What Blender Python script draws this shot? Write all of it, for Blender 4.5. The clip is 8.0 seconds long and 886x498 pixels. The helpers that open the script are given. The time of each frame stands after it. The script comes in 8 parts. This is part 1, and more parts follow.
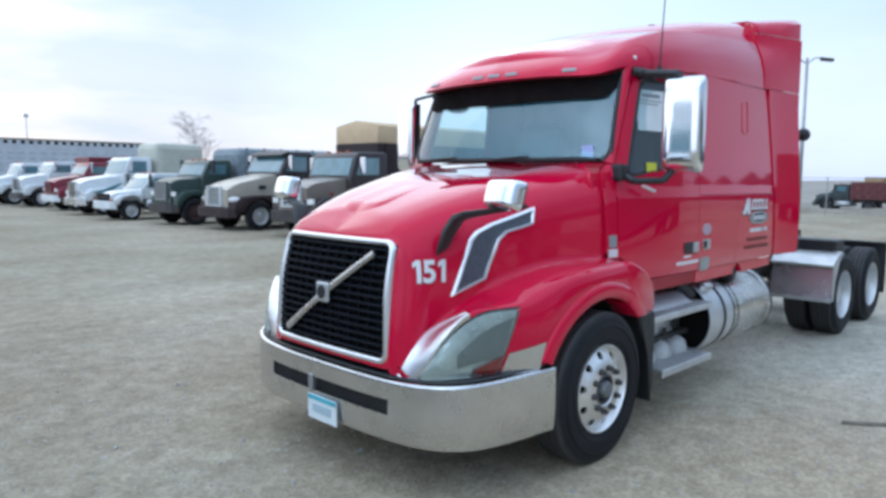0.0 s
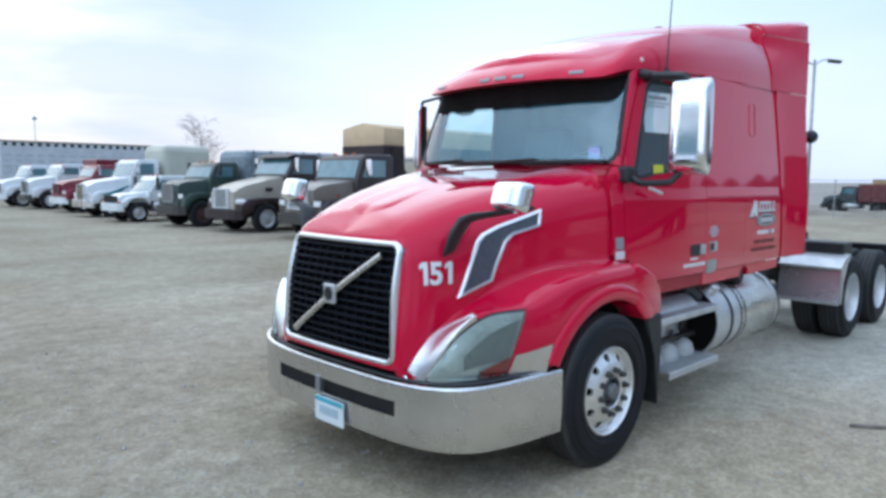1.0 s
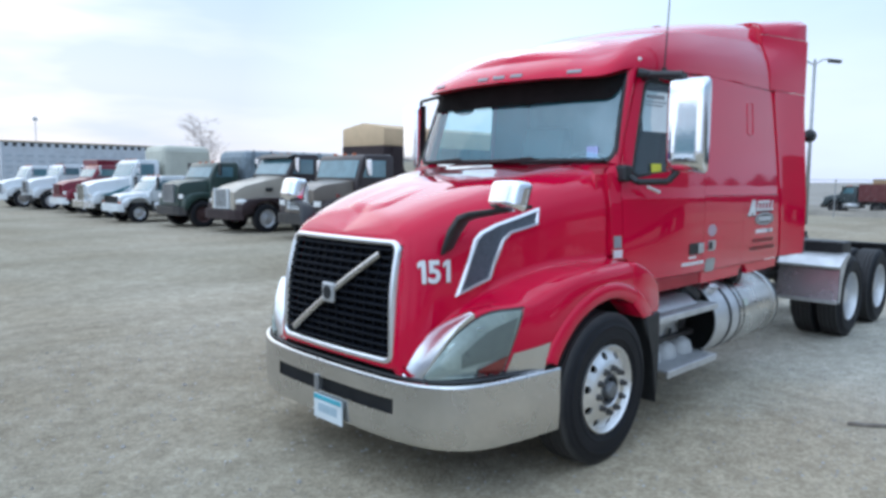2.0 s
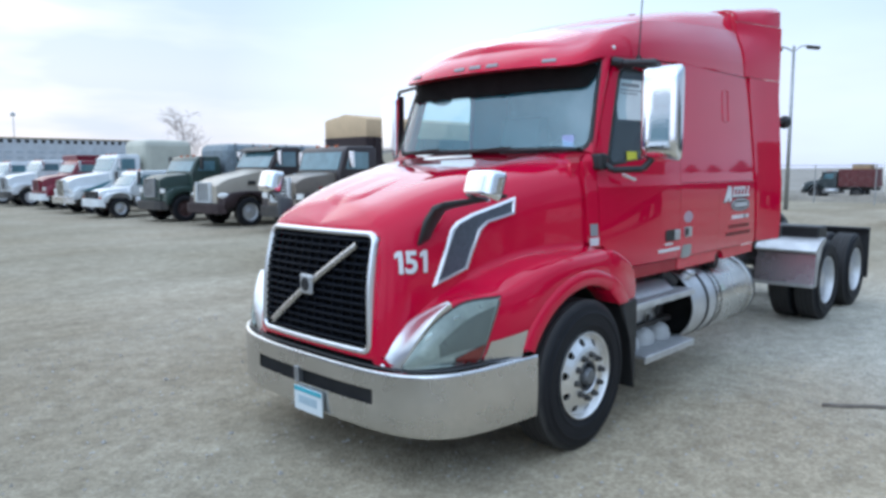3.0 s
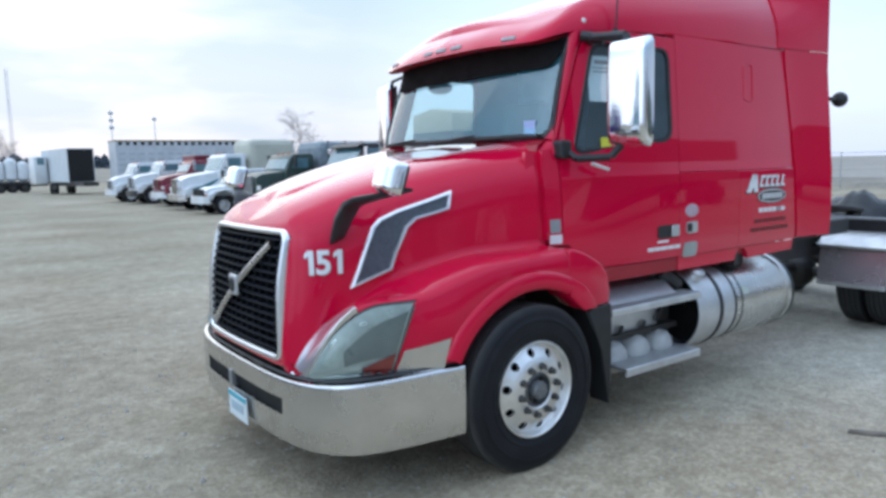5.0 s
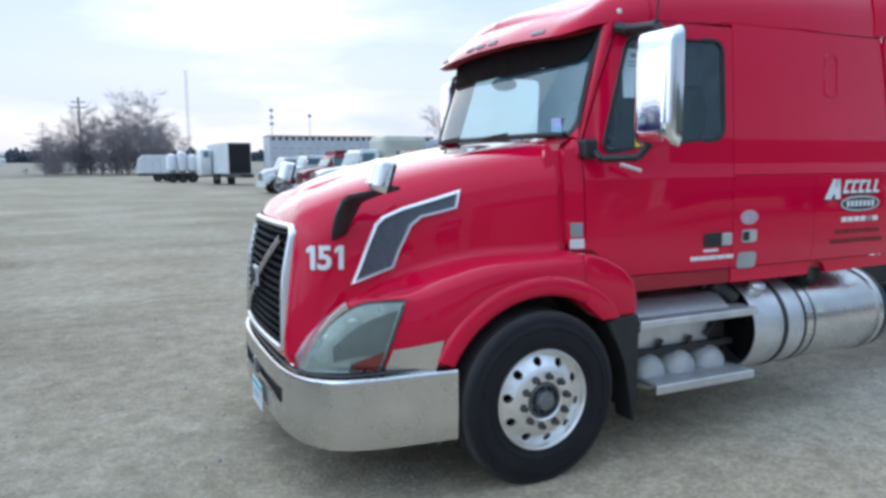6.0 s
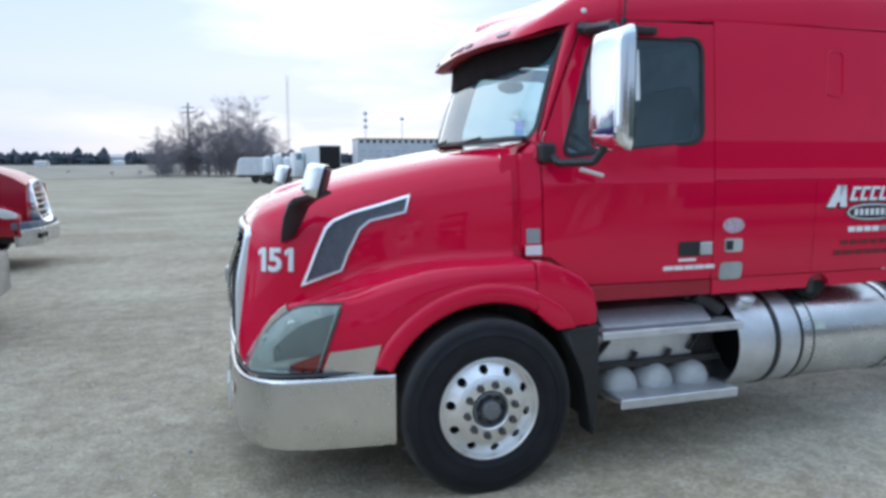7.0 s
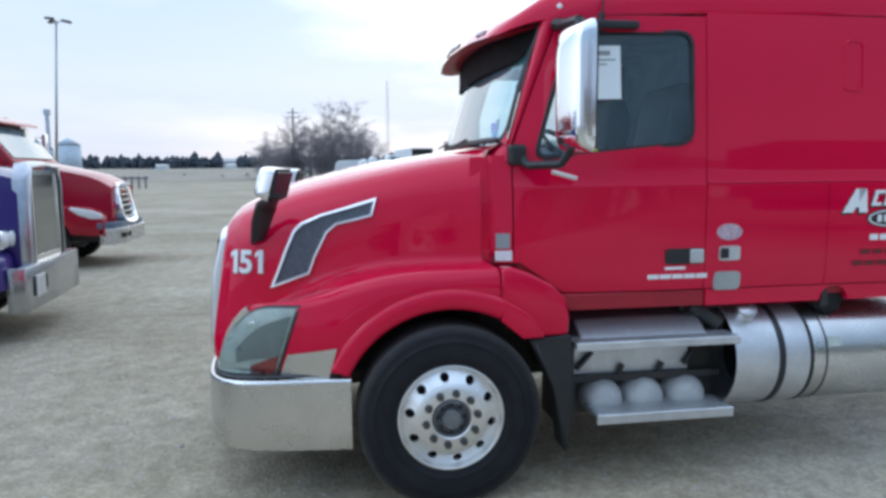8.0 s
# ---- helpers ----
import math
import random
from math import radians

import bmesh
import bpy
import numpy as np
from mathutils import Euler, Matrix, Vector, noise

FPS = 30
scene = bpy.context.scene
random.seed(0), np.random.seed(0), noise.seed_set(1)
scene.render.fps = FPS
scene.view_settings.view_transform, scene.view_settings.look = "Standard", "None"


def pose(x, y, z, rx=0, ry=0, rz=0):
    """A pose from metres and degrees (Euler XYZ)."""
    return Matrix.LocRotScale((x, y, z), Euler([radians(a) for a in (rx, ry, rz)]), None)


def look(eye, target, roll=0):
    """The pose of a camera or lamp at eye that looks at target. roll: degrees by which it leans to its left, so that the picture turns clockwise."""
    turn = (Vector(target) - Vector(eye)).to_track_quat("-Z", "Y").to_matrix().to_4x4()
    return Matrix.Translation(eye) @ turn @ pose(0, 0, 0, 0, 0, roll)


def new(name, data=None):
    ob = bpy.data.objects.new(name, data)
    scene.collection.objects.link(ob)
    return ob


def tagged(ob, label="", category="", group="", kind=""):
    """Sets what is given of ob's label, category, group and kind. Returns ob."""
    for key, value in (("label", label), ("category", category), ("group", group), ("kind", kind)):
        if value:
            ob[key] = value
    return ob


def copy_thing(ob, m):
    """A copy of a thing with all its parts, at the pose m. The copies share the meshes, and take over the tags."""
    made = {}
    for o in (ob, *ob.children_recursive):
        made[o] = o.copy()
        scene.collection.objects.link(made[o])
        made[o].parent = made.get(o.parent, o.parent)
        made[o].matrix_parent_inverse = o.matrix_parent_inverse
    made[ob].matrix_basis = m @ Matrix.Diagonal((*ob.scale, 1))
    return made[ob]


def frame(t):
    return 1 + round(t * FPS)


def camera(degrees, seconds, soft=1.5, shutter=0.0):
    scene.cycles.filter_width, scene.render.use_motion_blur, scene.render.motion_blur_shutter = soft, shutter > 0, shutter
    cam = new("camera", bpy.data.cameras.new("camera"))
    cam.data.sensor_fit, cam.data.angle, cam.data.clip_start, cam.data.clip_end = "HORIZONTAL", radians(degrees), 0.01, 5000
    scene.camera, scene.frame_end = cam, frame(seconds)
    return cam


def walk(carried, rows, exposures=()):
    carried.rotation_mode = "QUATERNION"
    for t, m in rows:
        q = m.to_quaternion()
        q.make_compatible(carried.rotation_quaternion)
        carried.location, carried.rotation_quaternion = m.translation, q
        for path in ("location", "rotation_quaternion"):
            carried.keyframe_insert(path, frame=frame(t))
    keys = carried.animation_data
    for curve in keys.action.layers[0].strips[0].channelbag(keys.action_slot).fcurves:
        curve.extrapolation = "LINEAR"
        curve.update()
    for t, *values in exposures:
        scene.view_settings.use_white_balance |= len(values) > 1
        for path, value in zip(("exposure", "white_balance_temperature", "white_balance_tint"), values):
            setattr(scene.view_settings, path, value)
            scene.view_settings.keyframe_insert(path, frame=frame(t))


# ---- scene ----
cam = camera(64.6, 8.0, soft=3.2)
METRES, EYE, TILT, LEAN, TURN = 3.796, 1.92, 0.0, 0.0, -45.5
ROWS = [
    (0.0, 0.0, 0.0, 0.0, 0.06, -5.93, -0.61),
    (0.5, 0.0009, 0.0007, -0.0013, 0.43, -5.78, -0.58),
    (1.0, -0.0013, -0.0021, -0.0003, 0.55, -5.75, -0.6),
    (1.5, -0.0003, -0.0036, -0.0022, 0.65, -5.72, -0.59),
    (3.0, 0.0177, -0.012, -0.0031, -0.64, -6.48, 0.21),
    (3.5, 0.0535, -0.0053, -0.009, -2.69, -10.27, 0.89),
    (4.0, 0.1382, 0.0081, 0.0018, 1.11, -6.79, 1.75),
    (4.5, 0.2212, 0.0661, -0.0077, 4.2, -6.56, 1.47),
    (6.0, 0.5129, 0.1859, -0.0121, 20.65, -6.9, 0.44),
    (6.5, 0.6, 0.2445, -0.0056, 24.52, -7.1, -0.28),
    (7.0, 0.7103, 0.2816, -0.0105, 28.27, -6.66, 0.31),
    (7.5, 0.7957, 0.3375, -0.0182, 33.38, -6.54, 0.84),
    (8.0, 0.869, 0.406, -0.0109, 36.3, -6.42, 0.5),
]
walk(cam, [(t, pose(0, 0, EYE, TILT, LEAN, TURN) @ pose(METRES * x, METRES * y, METRES * z, 90 + pitch, roll, yaw)) for t, x, y, z, yaw, pitch, roll in ROWS])

# ---- world and sun ----
SUN_EL, SUN_AZ = radians(24), radians(8)
world = bpy.data.worlds.new("overcast_sky")
scene.world = world
world.use_nodes = True
wn, wl = world.node_tree.nodes, world.node_tree.links
wn.clear()
w_out = wn.new("ShaderNodeOutputWorld")
w_bg = wn.new("ShaderNodeBackground")
w_sky = wn.new("ShaderNodeTexSky")
w_sky.sky_type, w_sky.sun_disc = "NISHITA", False
w_sky.sun_elevation, w_sky.sun_rotation = SUN_EL, SUN_AZ
w_sky.air_density, w_sky.dust_density, w_sky.ozone_density = 1.0, 2.5, 1.0
w_co = wn.new("ShaderNodeTexCoord")
w_map = wn.new("ShaderNodeMapping")
w_map.inputs["Scale"].default_value = (1.0, 1.0, 4.5)
w_noise = wn.new("ShaderNodeTexNoise")
w_noise.inputs["Scale"].default_value, w_noise.inputs["Detail"].default_value = 1.6, 5.0
w_sep = wn.new("ShaderNodeSeparateXYZ")
w_band = wn.new("ShaderNodeValToRGB")
w_band.color_ramp.elements[0].position, w_band.color_ramp.elements[0].color = 0.0, (5.95, 6.6, 8.2, 1)
w_band.color_ramp.elements[1].position, w_band.color_ramp.elements[1].color = 0.85, (11.8, 14.5, 18.2, 1)
for w_pos, w_col in ((0.12, (6.7, 7.5, 8.6)), (0.24, (5.5, 7.0, 8.4)), (0.36, (5.6, 7.4, 9.4)), (0.58, (11.0, 13.4, 16.4))):
    w_band.color_ramp.elements.new(w_pos).color = (*w_col, 1)
w_cloud = wn.new("ShaderNodeValToRGB")
w_cloud.color_ramp.elements[0].position, w_cloud.color_ramp.elements[0].color = 0.36, (0.72, 0.72, 0.72, 1)
w_cloud.color_ramp.elements[1].position, w_cloud.color_ramp.elements[1].color = 0.62, (0.97, 0.97, 0.97, 1)
w_mix = wn.new("ShaderNodeMix")
w_mix.data_type = "RGBA"
wl.new(w_co.outputs["Generated"], w_map.inputs["Vector"])
wl.new(w_co.outputs["Generated"], w_sep.inputs[0])
wl.new(w_sep.outputs["Z"], w_band.inputs[0])
wl.new(w_map.outputs[0], w_noise.inputs["Vector"])
wl.new(w_noise.outputs["Fac"], w_cloud.inputs[0])
wl.new(w_cloud.outputs[0], w_mix.inputs[0])
wl.new(w_sky.outputs[0], w_mix.inputs[6])
wl.new(w_band.outputs[0], w_mix.inputs[7])
w_dot = wn.new("ShaderNodeVectorMath")
w_dot.operation = "DOT_PRODUCT"
w_dot.inputs[1].default_value = (-0.35, 0.90, 0.25)
wl.new(w_co.outputs["Generated"], w_dot.inputs[0])
w_map2 = wn.new("ShaderNodeMapRange")
w_map2.inputs[1].default_value, w_map2.inputs[2].default_value = -0.85, 0.3
wl.new(w_dot.outputs["Value"], w_map2.inputs[0])
w_side = wn.new("ShaderNodeValToRGB")
w_side.color_ramp.elements[0].color, w_side.color_ramp.elements[1].color = (0.56, 0.64, 0.77, 1), (0.965, 1.0, 1.05, 1)
wl.new(w_map2.outputs[0], w_side.inputs[0])
w_mul = wn.new("ShaderNodeMix")
w_mul.data_type, w_mul.blend_type = "RGBA", "MULTIPLY"
w_mul.inputs[0].default_value = 1.0
wl.new(w_mix.outputs[2], w_mul.inputs[6])
wl.new(w_side.outputs[0], w_mul.inputs[7])
# the cloud thins towards the west
w_west = wn.new("ShaderNodeSeparateXYZ")
wl.new(w_co.outputs["Generated"], w_west.inputs[0])
w_thin = wn.new("ShaderNodeMapRange")
w_thin.inputs[1].default_value, w_thin.inputs[2].default_value, w_thin.inputs[3].default_value, w_thin.inputs[4].default_value = -0.50, -0.95, 1.0, 2.1
wl.new(w_west.outputs["X"], w_thin.inputs[0])
w_mul2 = wn.new("ShaderNodeMix")
w_mul2.data_type, w_mul2.blend_type = "RGBA", "MULTIPLY"
w_mul2.inputs[0].default_value = 1.0
wl.new(w_mul.outputs[2], w_mul2.inputs[6])
wl.new(w_thin.outputs[0], w_mul2.inputs[7])
w_east = wn.new("ShaderNodeMapRange")
w_east.inputs[1].default_value, w_east.inputs[2].default_value, w_east.inputs[3].default_value, w_east.inputs[4].default_value = 0.78, 0.98, 1.0, 1.42
w_ne = wn.new("ShaderNodeVectorMath")
w_ne.operation = "DOT_PRODUCT"
w_ne.inputs[1].default_value = (0.92, 0.39, 0.0)
wl.new(w_co.outputs["Generated"], w_ne.inputs[0])
wl.new(w_ne.outputs["Value"], w_east.inputs[0])
w_mul3 = wn.new("ShaderNodeMix")
w_mul3.data_type, w_mul3.blend_type = "RGBA", "MULTIPLY"
w_mul3.inputs[0].default_value = 1.0
wl.new(w_mul2.outputs[2], w_mul3.inputs[6])
wl.new(w_east.outputs[0], w_mul3.inputs[7])
wl.new(w_mul3.outputs[2], w_bg.inputs[0])
w_bg.inputs[1].default_value = 0.118
wl.new(w_bg.outputs[0], w_out.inputs[0])

sun = new("sun", bpy.data.lights.new("sun", "SUN"))
sun.data.energy, sun.data.angle, sun.data.color = 0.65, radians(80), (1.0, 0.96, 0.9)
sun.matrix_world = look((30 * math.sin(SUN_AZ), 30 * math.cos(SUN_AZ), 30 * math.tan(SUN_EL)), (0, 0, 0))
scene.view_settings.exposure = 0.0

# ---- materials ----
MATS = {}


def mat(name, col, rough=0.5, metal=0.0, var=0.12, scale=6.0, bump=0.0, bscale=60.0, coat=0.0, col2=None, patch=0.0, rvar=0.1, stretch=None, emit=0.0, spec=0.5):
    """A surface with two scales of variation: large patches towards col2 and a fine grain, with bump and uneven gloss."""
    if name in MATS:
        return MATS[name]
    m = bpy.data.materials.new(name)
    m.use_nodes = True
    n, l = m.node_tree.nodes, m.node_tree.links
    b = n["Principled BSDF"]
    co = n.new("ShaderNodeTexCoord")
    mp = n.new("ShaderNodeMapping")
    if stretch:
        mp.inputs["Scale"].default_value = stretch
    l.new(co.outputs["Object"], mp.inputs[0])
    big = n.new("ShaderNodeTexNoise")
    big.inputs["Scale"].default_value, big.inputs["Detail"].default_value, big.inputs["Roughness"].default_value = scale, 6, 0.6
    fine = n.new("ShaderNodeTexNoise")
    fine.inputs["Scale"].default_value, fine.inputs["Detail"].default_value = bscale, 4
    l.new(mp.outputs[0], big.inputs["Vector"])
    l.new(mp.outputs[0], fine.inputs["Vector"])
    c2 = col2 or tuple(c * (1 - var * 2) for c in col)
    ramp = n.new("ShaderNodeValToRGB")
    ramp.color_ramp.elements[0].position, ramp.color_ramp.elements[1].position = 0.36 - patch * 0.1, 0.62
    ramp.color_ramp.elements[0].color, ramp.color_ramp.elements[1].color = (*c2, 1), (*col, 1)
    l.new(big.outputs["Fac"], ramp.inputs[0])
    grain = n.new("ShaderNodeMix")
    grain.data_type, grain.blend_type = "RGBA", "MULTIPLY"
    grain.inputs[0].default_value = min(1.0, var * 3)
    gr = n.new("ShaderNodeMapRange")
    gr.inputs[1].default_value, gr.inputs[2].default_value, gr.inputs[3].default_value, gr.inputs[4].default_value = 0.3, 0.7, 0.72, 1.12
    l.new(fine.outputs["Fac"], gr.inputs[0])
    l.new(ramp.outputs[0], grain.inputs[6])
    l.new(gr.outputs[0], grain.inputs[7])
    l.new(grain.outputs[2], b.inputs["Base Color"])
    rr = n.new("ShaderNodeMapRange")
    rr.inputs[3].default_value, rr.inputs[4].default_value = min(1, rough + rvar), max(0.02, rough - rvar)
    l.new(big.outputs["Fac"], rr.inputs[0])
    l.new(rr.outputs[0], b.inputs["Roughness"])
    b.inputs["Metallic"].default_value = metal
    b.inputs["Coat Weight"].default_value = coat
    b.inputs["Coat Roughness"].default_value = 0.04
    b.inputs["Specular IOR Level"].default_value = spec
    if bump:
        bp = n.new("ShaderNodeBump")
        bp.inputs["Strength"].default_value, bp.inputs["Distance"].default_value = bump, 0.01
        l.new(fine.outputs["Fac"], bp.inputs["Height"])
        l.new(bp.outputs[0], b.inputs["Normal"])
    if emit:
        b.inputs["Emission Color"].default_value = (*col, 1)
        b.inputs["Emission Strength"].default_value = emit
    MATS[name] = m
    return m


def glass(name, tint, gloss=0.05, haze=0.0, haze_col=(0.3, 0.36, 0.42)):
    """Thin pane: clear with a Fresnel gloss and a diffuse film for painted sky sheen and lens haze."""
    if name in MATS:
        return MATS[name]
    m = bpy.data.materials.new(name)
    m.use_nodes = True
    n, l = m.node_tree.nodes, m.node_tree.links
    n.clear()
    out = n.new("ShaderNodeOutputMaterial")
    tr, gl, df = n.new("ShaderNodeBsdfTransparent"), n.new("ShaderNodeBsdfGlossy"), n.new("ShaderNodeBsdfDiffuse")
    tr.inputs[0].default_value = (*tint, 1)
    gl.inputs["Roughness"].default_value = 0.015
    df.inputs[0].default_value = (*haze_col, 1)
    fr = n.new("ShaderNodeLayerWeight")
    fr.inputs[0].default_value = 0.5
    pw = n.new("ShaderNodeMath")
    pw.operation, pw.inputs[1].default_value = "POWER", 4.0
    l.new(fr.outputs["Facing"], pw.inputs[0])
    veil = n.new("ShaderNodeTexNoise")
    veil.inputs["Scale"].default_value = 5
    dm = n.new("ShaderNodeMapRange")
    dm.inputs[3].default_value, dm.inputs[4].default_value = haze * 0.75, haze * 1.25
    a, b2 = n.new("ShaderNodeMixShader"), n.new("ShaderNodeMixShader")
    ad = n.new("ShaderNodeMath")
    ad.operation, ad.inputs[1].default_value = "MULTIPLY_ADD", 0.9
    ad.inputs[2].default_value = gloss
    ad.use_clamp = True
    l.new(veil.outputs[0], dm.inputs[0])
    l.new(dm.outputs[0], a.inputs[0])
    l.new(tr.outputs[0], a.inputs[1])
    l.new(df.outputs[0], a.inputs[2])
    l.new(pw.outputs[0], ad.inputs[0])
    l.new(ad.outputs[0], b2.inputs[0])
    l.new(a.outputs[0], b2.inputs[1])
    l.new(gl.outputs[0], b2.inputs[2])
    l.new(b2.outputs[0], out.inputs[0])
    MATS[name] = m
    return m


RED = mat("red_truck_paint", (0.635, 0.003, 0.041), 0.035, 0.0, 0.02, 2.0, 0.0, 400, rvar=0.012, spec=0.34)
# body red darkened and matt: paints shade on undersides, recesses and backings
RED_DARKENED = mat("red_inner_panel", (0.36, 0.006, 0.02), 0.45, 0, 0.08, 4, 0.05, 120)
def clear_coat(m, lo=0.35, hi=0.75):
    """A clear coat whose gloss rises towards grazing views."""
    n, l = m.node_tree.nodes, m.node_tree.links
    lw = n.new("ShaderNodeLayerWeight")
    lw.inputs[0].default_value = 0.5
    r = n.new("ShaderNodeMapRange")
    r.inputs[1].default_value, r.inputs[2].default_value = lo, hi
    l.new(lw.outputs["Facing"], r.inputs[0])
    l.new(r.outputs[0], n["Principled BSDF"].inputs["Coat Weight"])
    n["Principled BSDF"].inputs["Coat IOR"].default_value = 1.55


clear_coat(RED)
CHROME = mat("chrome", (0.86, 0.87, 0.88), 0.08, 1.0, 0.02, 3, 0.02, 60, rvar=0.03)
# base darkened to stand in for darker mirrored surroundings
SHOW_CHROME = mat("dulled_show_chrome", (0.50, 0.51, 0.54), 0.20, 1.0, 0.08, 5, rvar=0.05)
SATIN = mat("satin_chrome", (0.84, 0.85, 0.86), 0.34, 1.0, 0.03, 3, 0.03, 60, rvar=0.05)
BUMPER = mat("dusty_chrome_bumper", (0.69, 0.69, 0.685), 0.26, 1.0, 0.10, 5.0, 0.08, 70, rvar=0.09, col2=(0.62, 0.615, 0.605))
ALU = mat("polished_aluminium", (0.65, 0.645, 0.63), 0.28, 1.0, 0.06, 5, 0.05, 90, rvar=0.08)
ALU_DULL = mat("dull_aluminium", (0.66, 0.67, 0.68), 0.45, 0.8, 0.08, 6, 0.08, 90)
GALV = mat("galvanised_steel", (0.42, 0.43, 0.44), 0.5, 0.8, 0.1, 8, 0.05, 60)
BLACK = mat("black_plastic", (0.018, 0.019, 0.021), 0.5, 0, 0.15, 8, 0.08, 200)
# near-black that paints the shade inside openings and gaps
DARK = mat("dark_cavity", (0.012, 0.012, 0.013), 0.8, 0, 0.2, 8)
STEEL = mat("chassis_black_steel", (0.025, 0.025, 0.027), 0.55, 0.0, 0.25, 5, 0.1, 60, col2=(0.05, 0.042, 0.036))
TYRE = mat("tyre_rubber", (0.007, 0.008, 0.011), 0.62, 0, 0.2, 6, 0.12, 120, col2=(0.014, 0.014, 0.017), spec=0.3)
def dusty_shoulder(m):
    """Pale yard dust on the outer shoulder and tread of a tyre, as a ring round its axle."""
    n, l = m.node_tree.nodes, m.node_tree.links
    b = n["Principled BSDF"]
    src = b.inputs["Base Color"].links[0].from_socket
    co = n.new("ShaderNodeTexCoord")
    flat = n.new("ShaderNodeVectorMath")
    flat.operation, flat.inputs[1].default_value = "MULTIPLY", (1, 0, 1)
    l.new(co.outputs["Object"], flat.inputs[0])
    ln = n.new("ShaderNodeVectorMath")
    ln.operation = "LENGTH"
    l.new(flat.outputs[0], ln.inputs[0])
    ns = n.new("ShaderNodeTexNoise")
    ns.inputs["Scale"].default_value, ns.inputs["Detail"].default_value = 14, 5
    wob = n.new("ShaderNodeMath")
    wob.operation, wob.inputs[1].default_value = "MULTIPLY_ADD", 0.03
    l.new(ns.outputs["Fac"], wob.inputs[0])
    l.new(ln.outputs["Value"], wob.inputs[2])
    ramp = n.new("ShaderNodeMapRange")
    ramp.inputs[1].default_value, ramp.inputs[2].default_value, ramp.inputs[4].default_value = 0.495, 0.530, 0.75
    l.new(wob.outputs[0], ramp.inputs[0])
    mx = n.new("ShaderNodeMix")
    mx.data_type = "RGBA"
    mx.inputs[7].default_value = (0.060, 0.058, 0.056, 1)
    l.new(ramp.outputs[0], mx.inputs[0])
    l.new(src, mx.inputs[6])
    l.new(mx.outputs[2], b.inputs["Base Color"])


dusty_shoulder(TYRE)
GREYMESH = mat("grey_vent_mesh", (0.10, 0.115, 0.14), 0.55, 0.2, 0.12, 40, 0.15, 260)
LENS_W = mat("white_plastic", (0.75, 0.75, 0.73), 0.35, 0, 0.05)
AMBER = mat("amber_lens", (0.62, 0.13, 0.03), 0.25, 0, 0.1, 20, coat=0.6)
REDLENS = mat("red_lens", (0.21, 0.028, 0.024), 0.25, 0, 0.1, 20, coat=0.6)
HLBACK = mat("headlight_reflector", (0.56, 0.61, 0.58), 0.3, 0.35, 0.15, 9, 0.1, 40, col2=(0.36, 0.40, 0.385))
WHITE_DECAL = mat("white_vinyl", (0.80, 0.80, 0.80), 0.5, 0, 0.03)
GREY_DECAL = mat("grey_vinyl", (0.30, 0.31, 0.32), 0.5, 0, 0.05)
BLACK_DECAL = mat("black_vinyl", (0.02, 0.012, 0.014), 0.45, 0, 0.05)
DARKRED_DECAL = mat("dark_red_vinyl", (0.15, 0.01, 0.014), 0.45, 0, 0.05)
PAPER = mat("white_paper", (0.86, 0.90, 0.90), 0.8, 0, 0.03)
YELLOW = mat("yellow_sticker", (0.72, 0.70, 0.06), 0.6, 0, 0.04)
BLUE_ST = mat("pale_blue_sticker", (0.42, 0.5, 0.8), 0.6, 0, 0.08, 60)
TEAL = mat("teal_plate_paint", (0.05, 0.42, 0.52), 0.5, 0, 0.05)
PLATE_W = mat("white_plate", (0.74, 0.80, 0.82), 0.45, 0, 0.04)
GREY_IN = mat("grey_cab_trim", (0.36, 0.43, 0.49), 0.8, 0, 0.1, 5, 0.1, 200)
GREY_DARK = mat("dark_cab_trim", (0.06, 0.062, 0.068), 0.7, 0, 0.1, 5, 0.1, 200)
# teal film colour stands in for sky mirrored in the windshield
WS_GLASS = glass("windshield_glass", (0.74, 0.94, 0.98), 0.12, 0.22, (0.10, 0.50, 0.62))
SIDE_GLASS = glass("tinted_side_glass", (0.86, 0.95, 0.97), 0.06, 0.12, (0.17, 0.31, 0.37))
LENS = glass("headlight_lens", (0.88, 0.94, 0.93), 0.06, 0.15, (0.46, 0.52, 0.48))
FAR_GLASS = mat("far_vehicle_glass", (0.12, 0.24, 0.28), 0.08, 0, 0.1, 3, coat=0.5, spec=0.8)

# ---- mesh helpers ----


def part(name, bm, material, parent, label="", smooth=None):
    """Links a bmesh as one mesh object under a thing or a part. smooth: angle in degrees under which edges are shaded round."""
    me = bpy.data.meshes.new(name)
    if smooth:
        lim = radians(smooth)
        for f in bm.faces:
            f.smooth = True
        for e in bm.edges:
            if len(e.link_faces) != 2 or e.calc_face_angle(0) > lim:
                e.smooth = False
    bm.to_mesh(me)
    bm.free()
    for m in material if isinstance(material, (list, tuple)) else [material]:
        me.materials.append(m)
    ob = new(name, me)
    if parent:
        ob.parent = parent
    if label:
        ob["label"] = label
    return ob


def thing(name, x, y, z=0.0, rz=0.0, label="", category="", group="", kind=""):
    ob = new(name)
    ob.matrix_world = pose(x, y, z, 0, 0, rz)
    ob.empty_display_size = 0.2
    return tagged(ob, label, category, group, kind)


def bevelled(bm, geom_edges, w, seg=2):
    if w > 0:
        bmesh.ops.bevel(bm, geom=geom_edges, offset=w, segments=seg, affect="EDGES", profile=0.5, clamp_overlap=True)


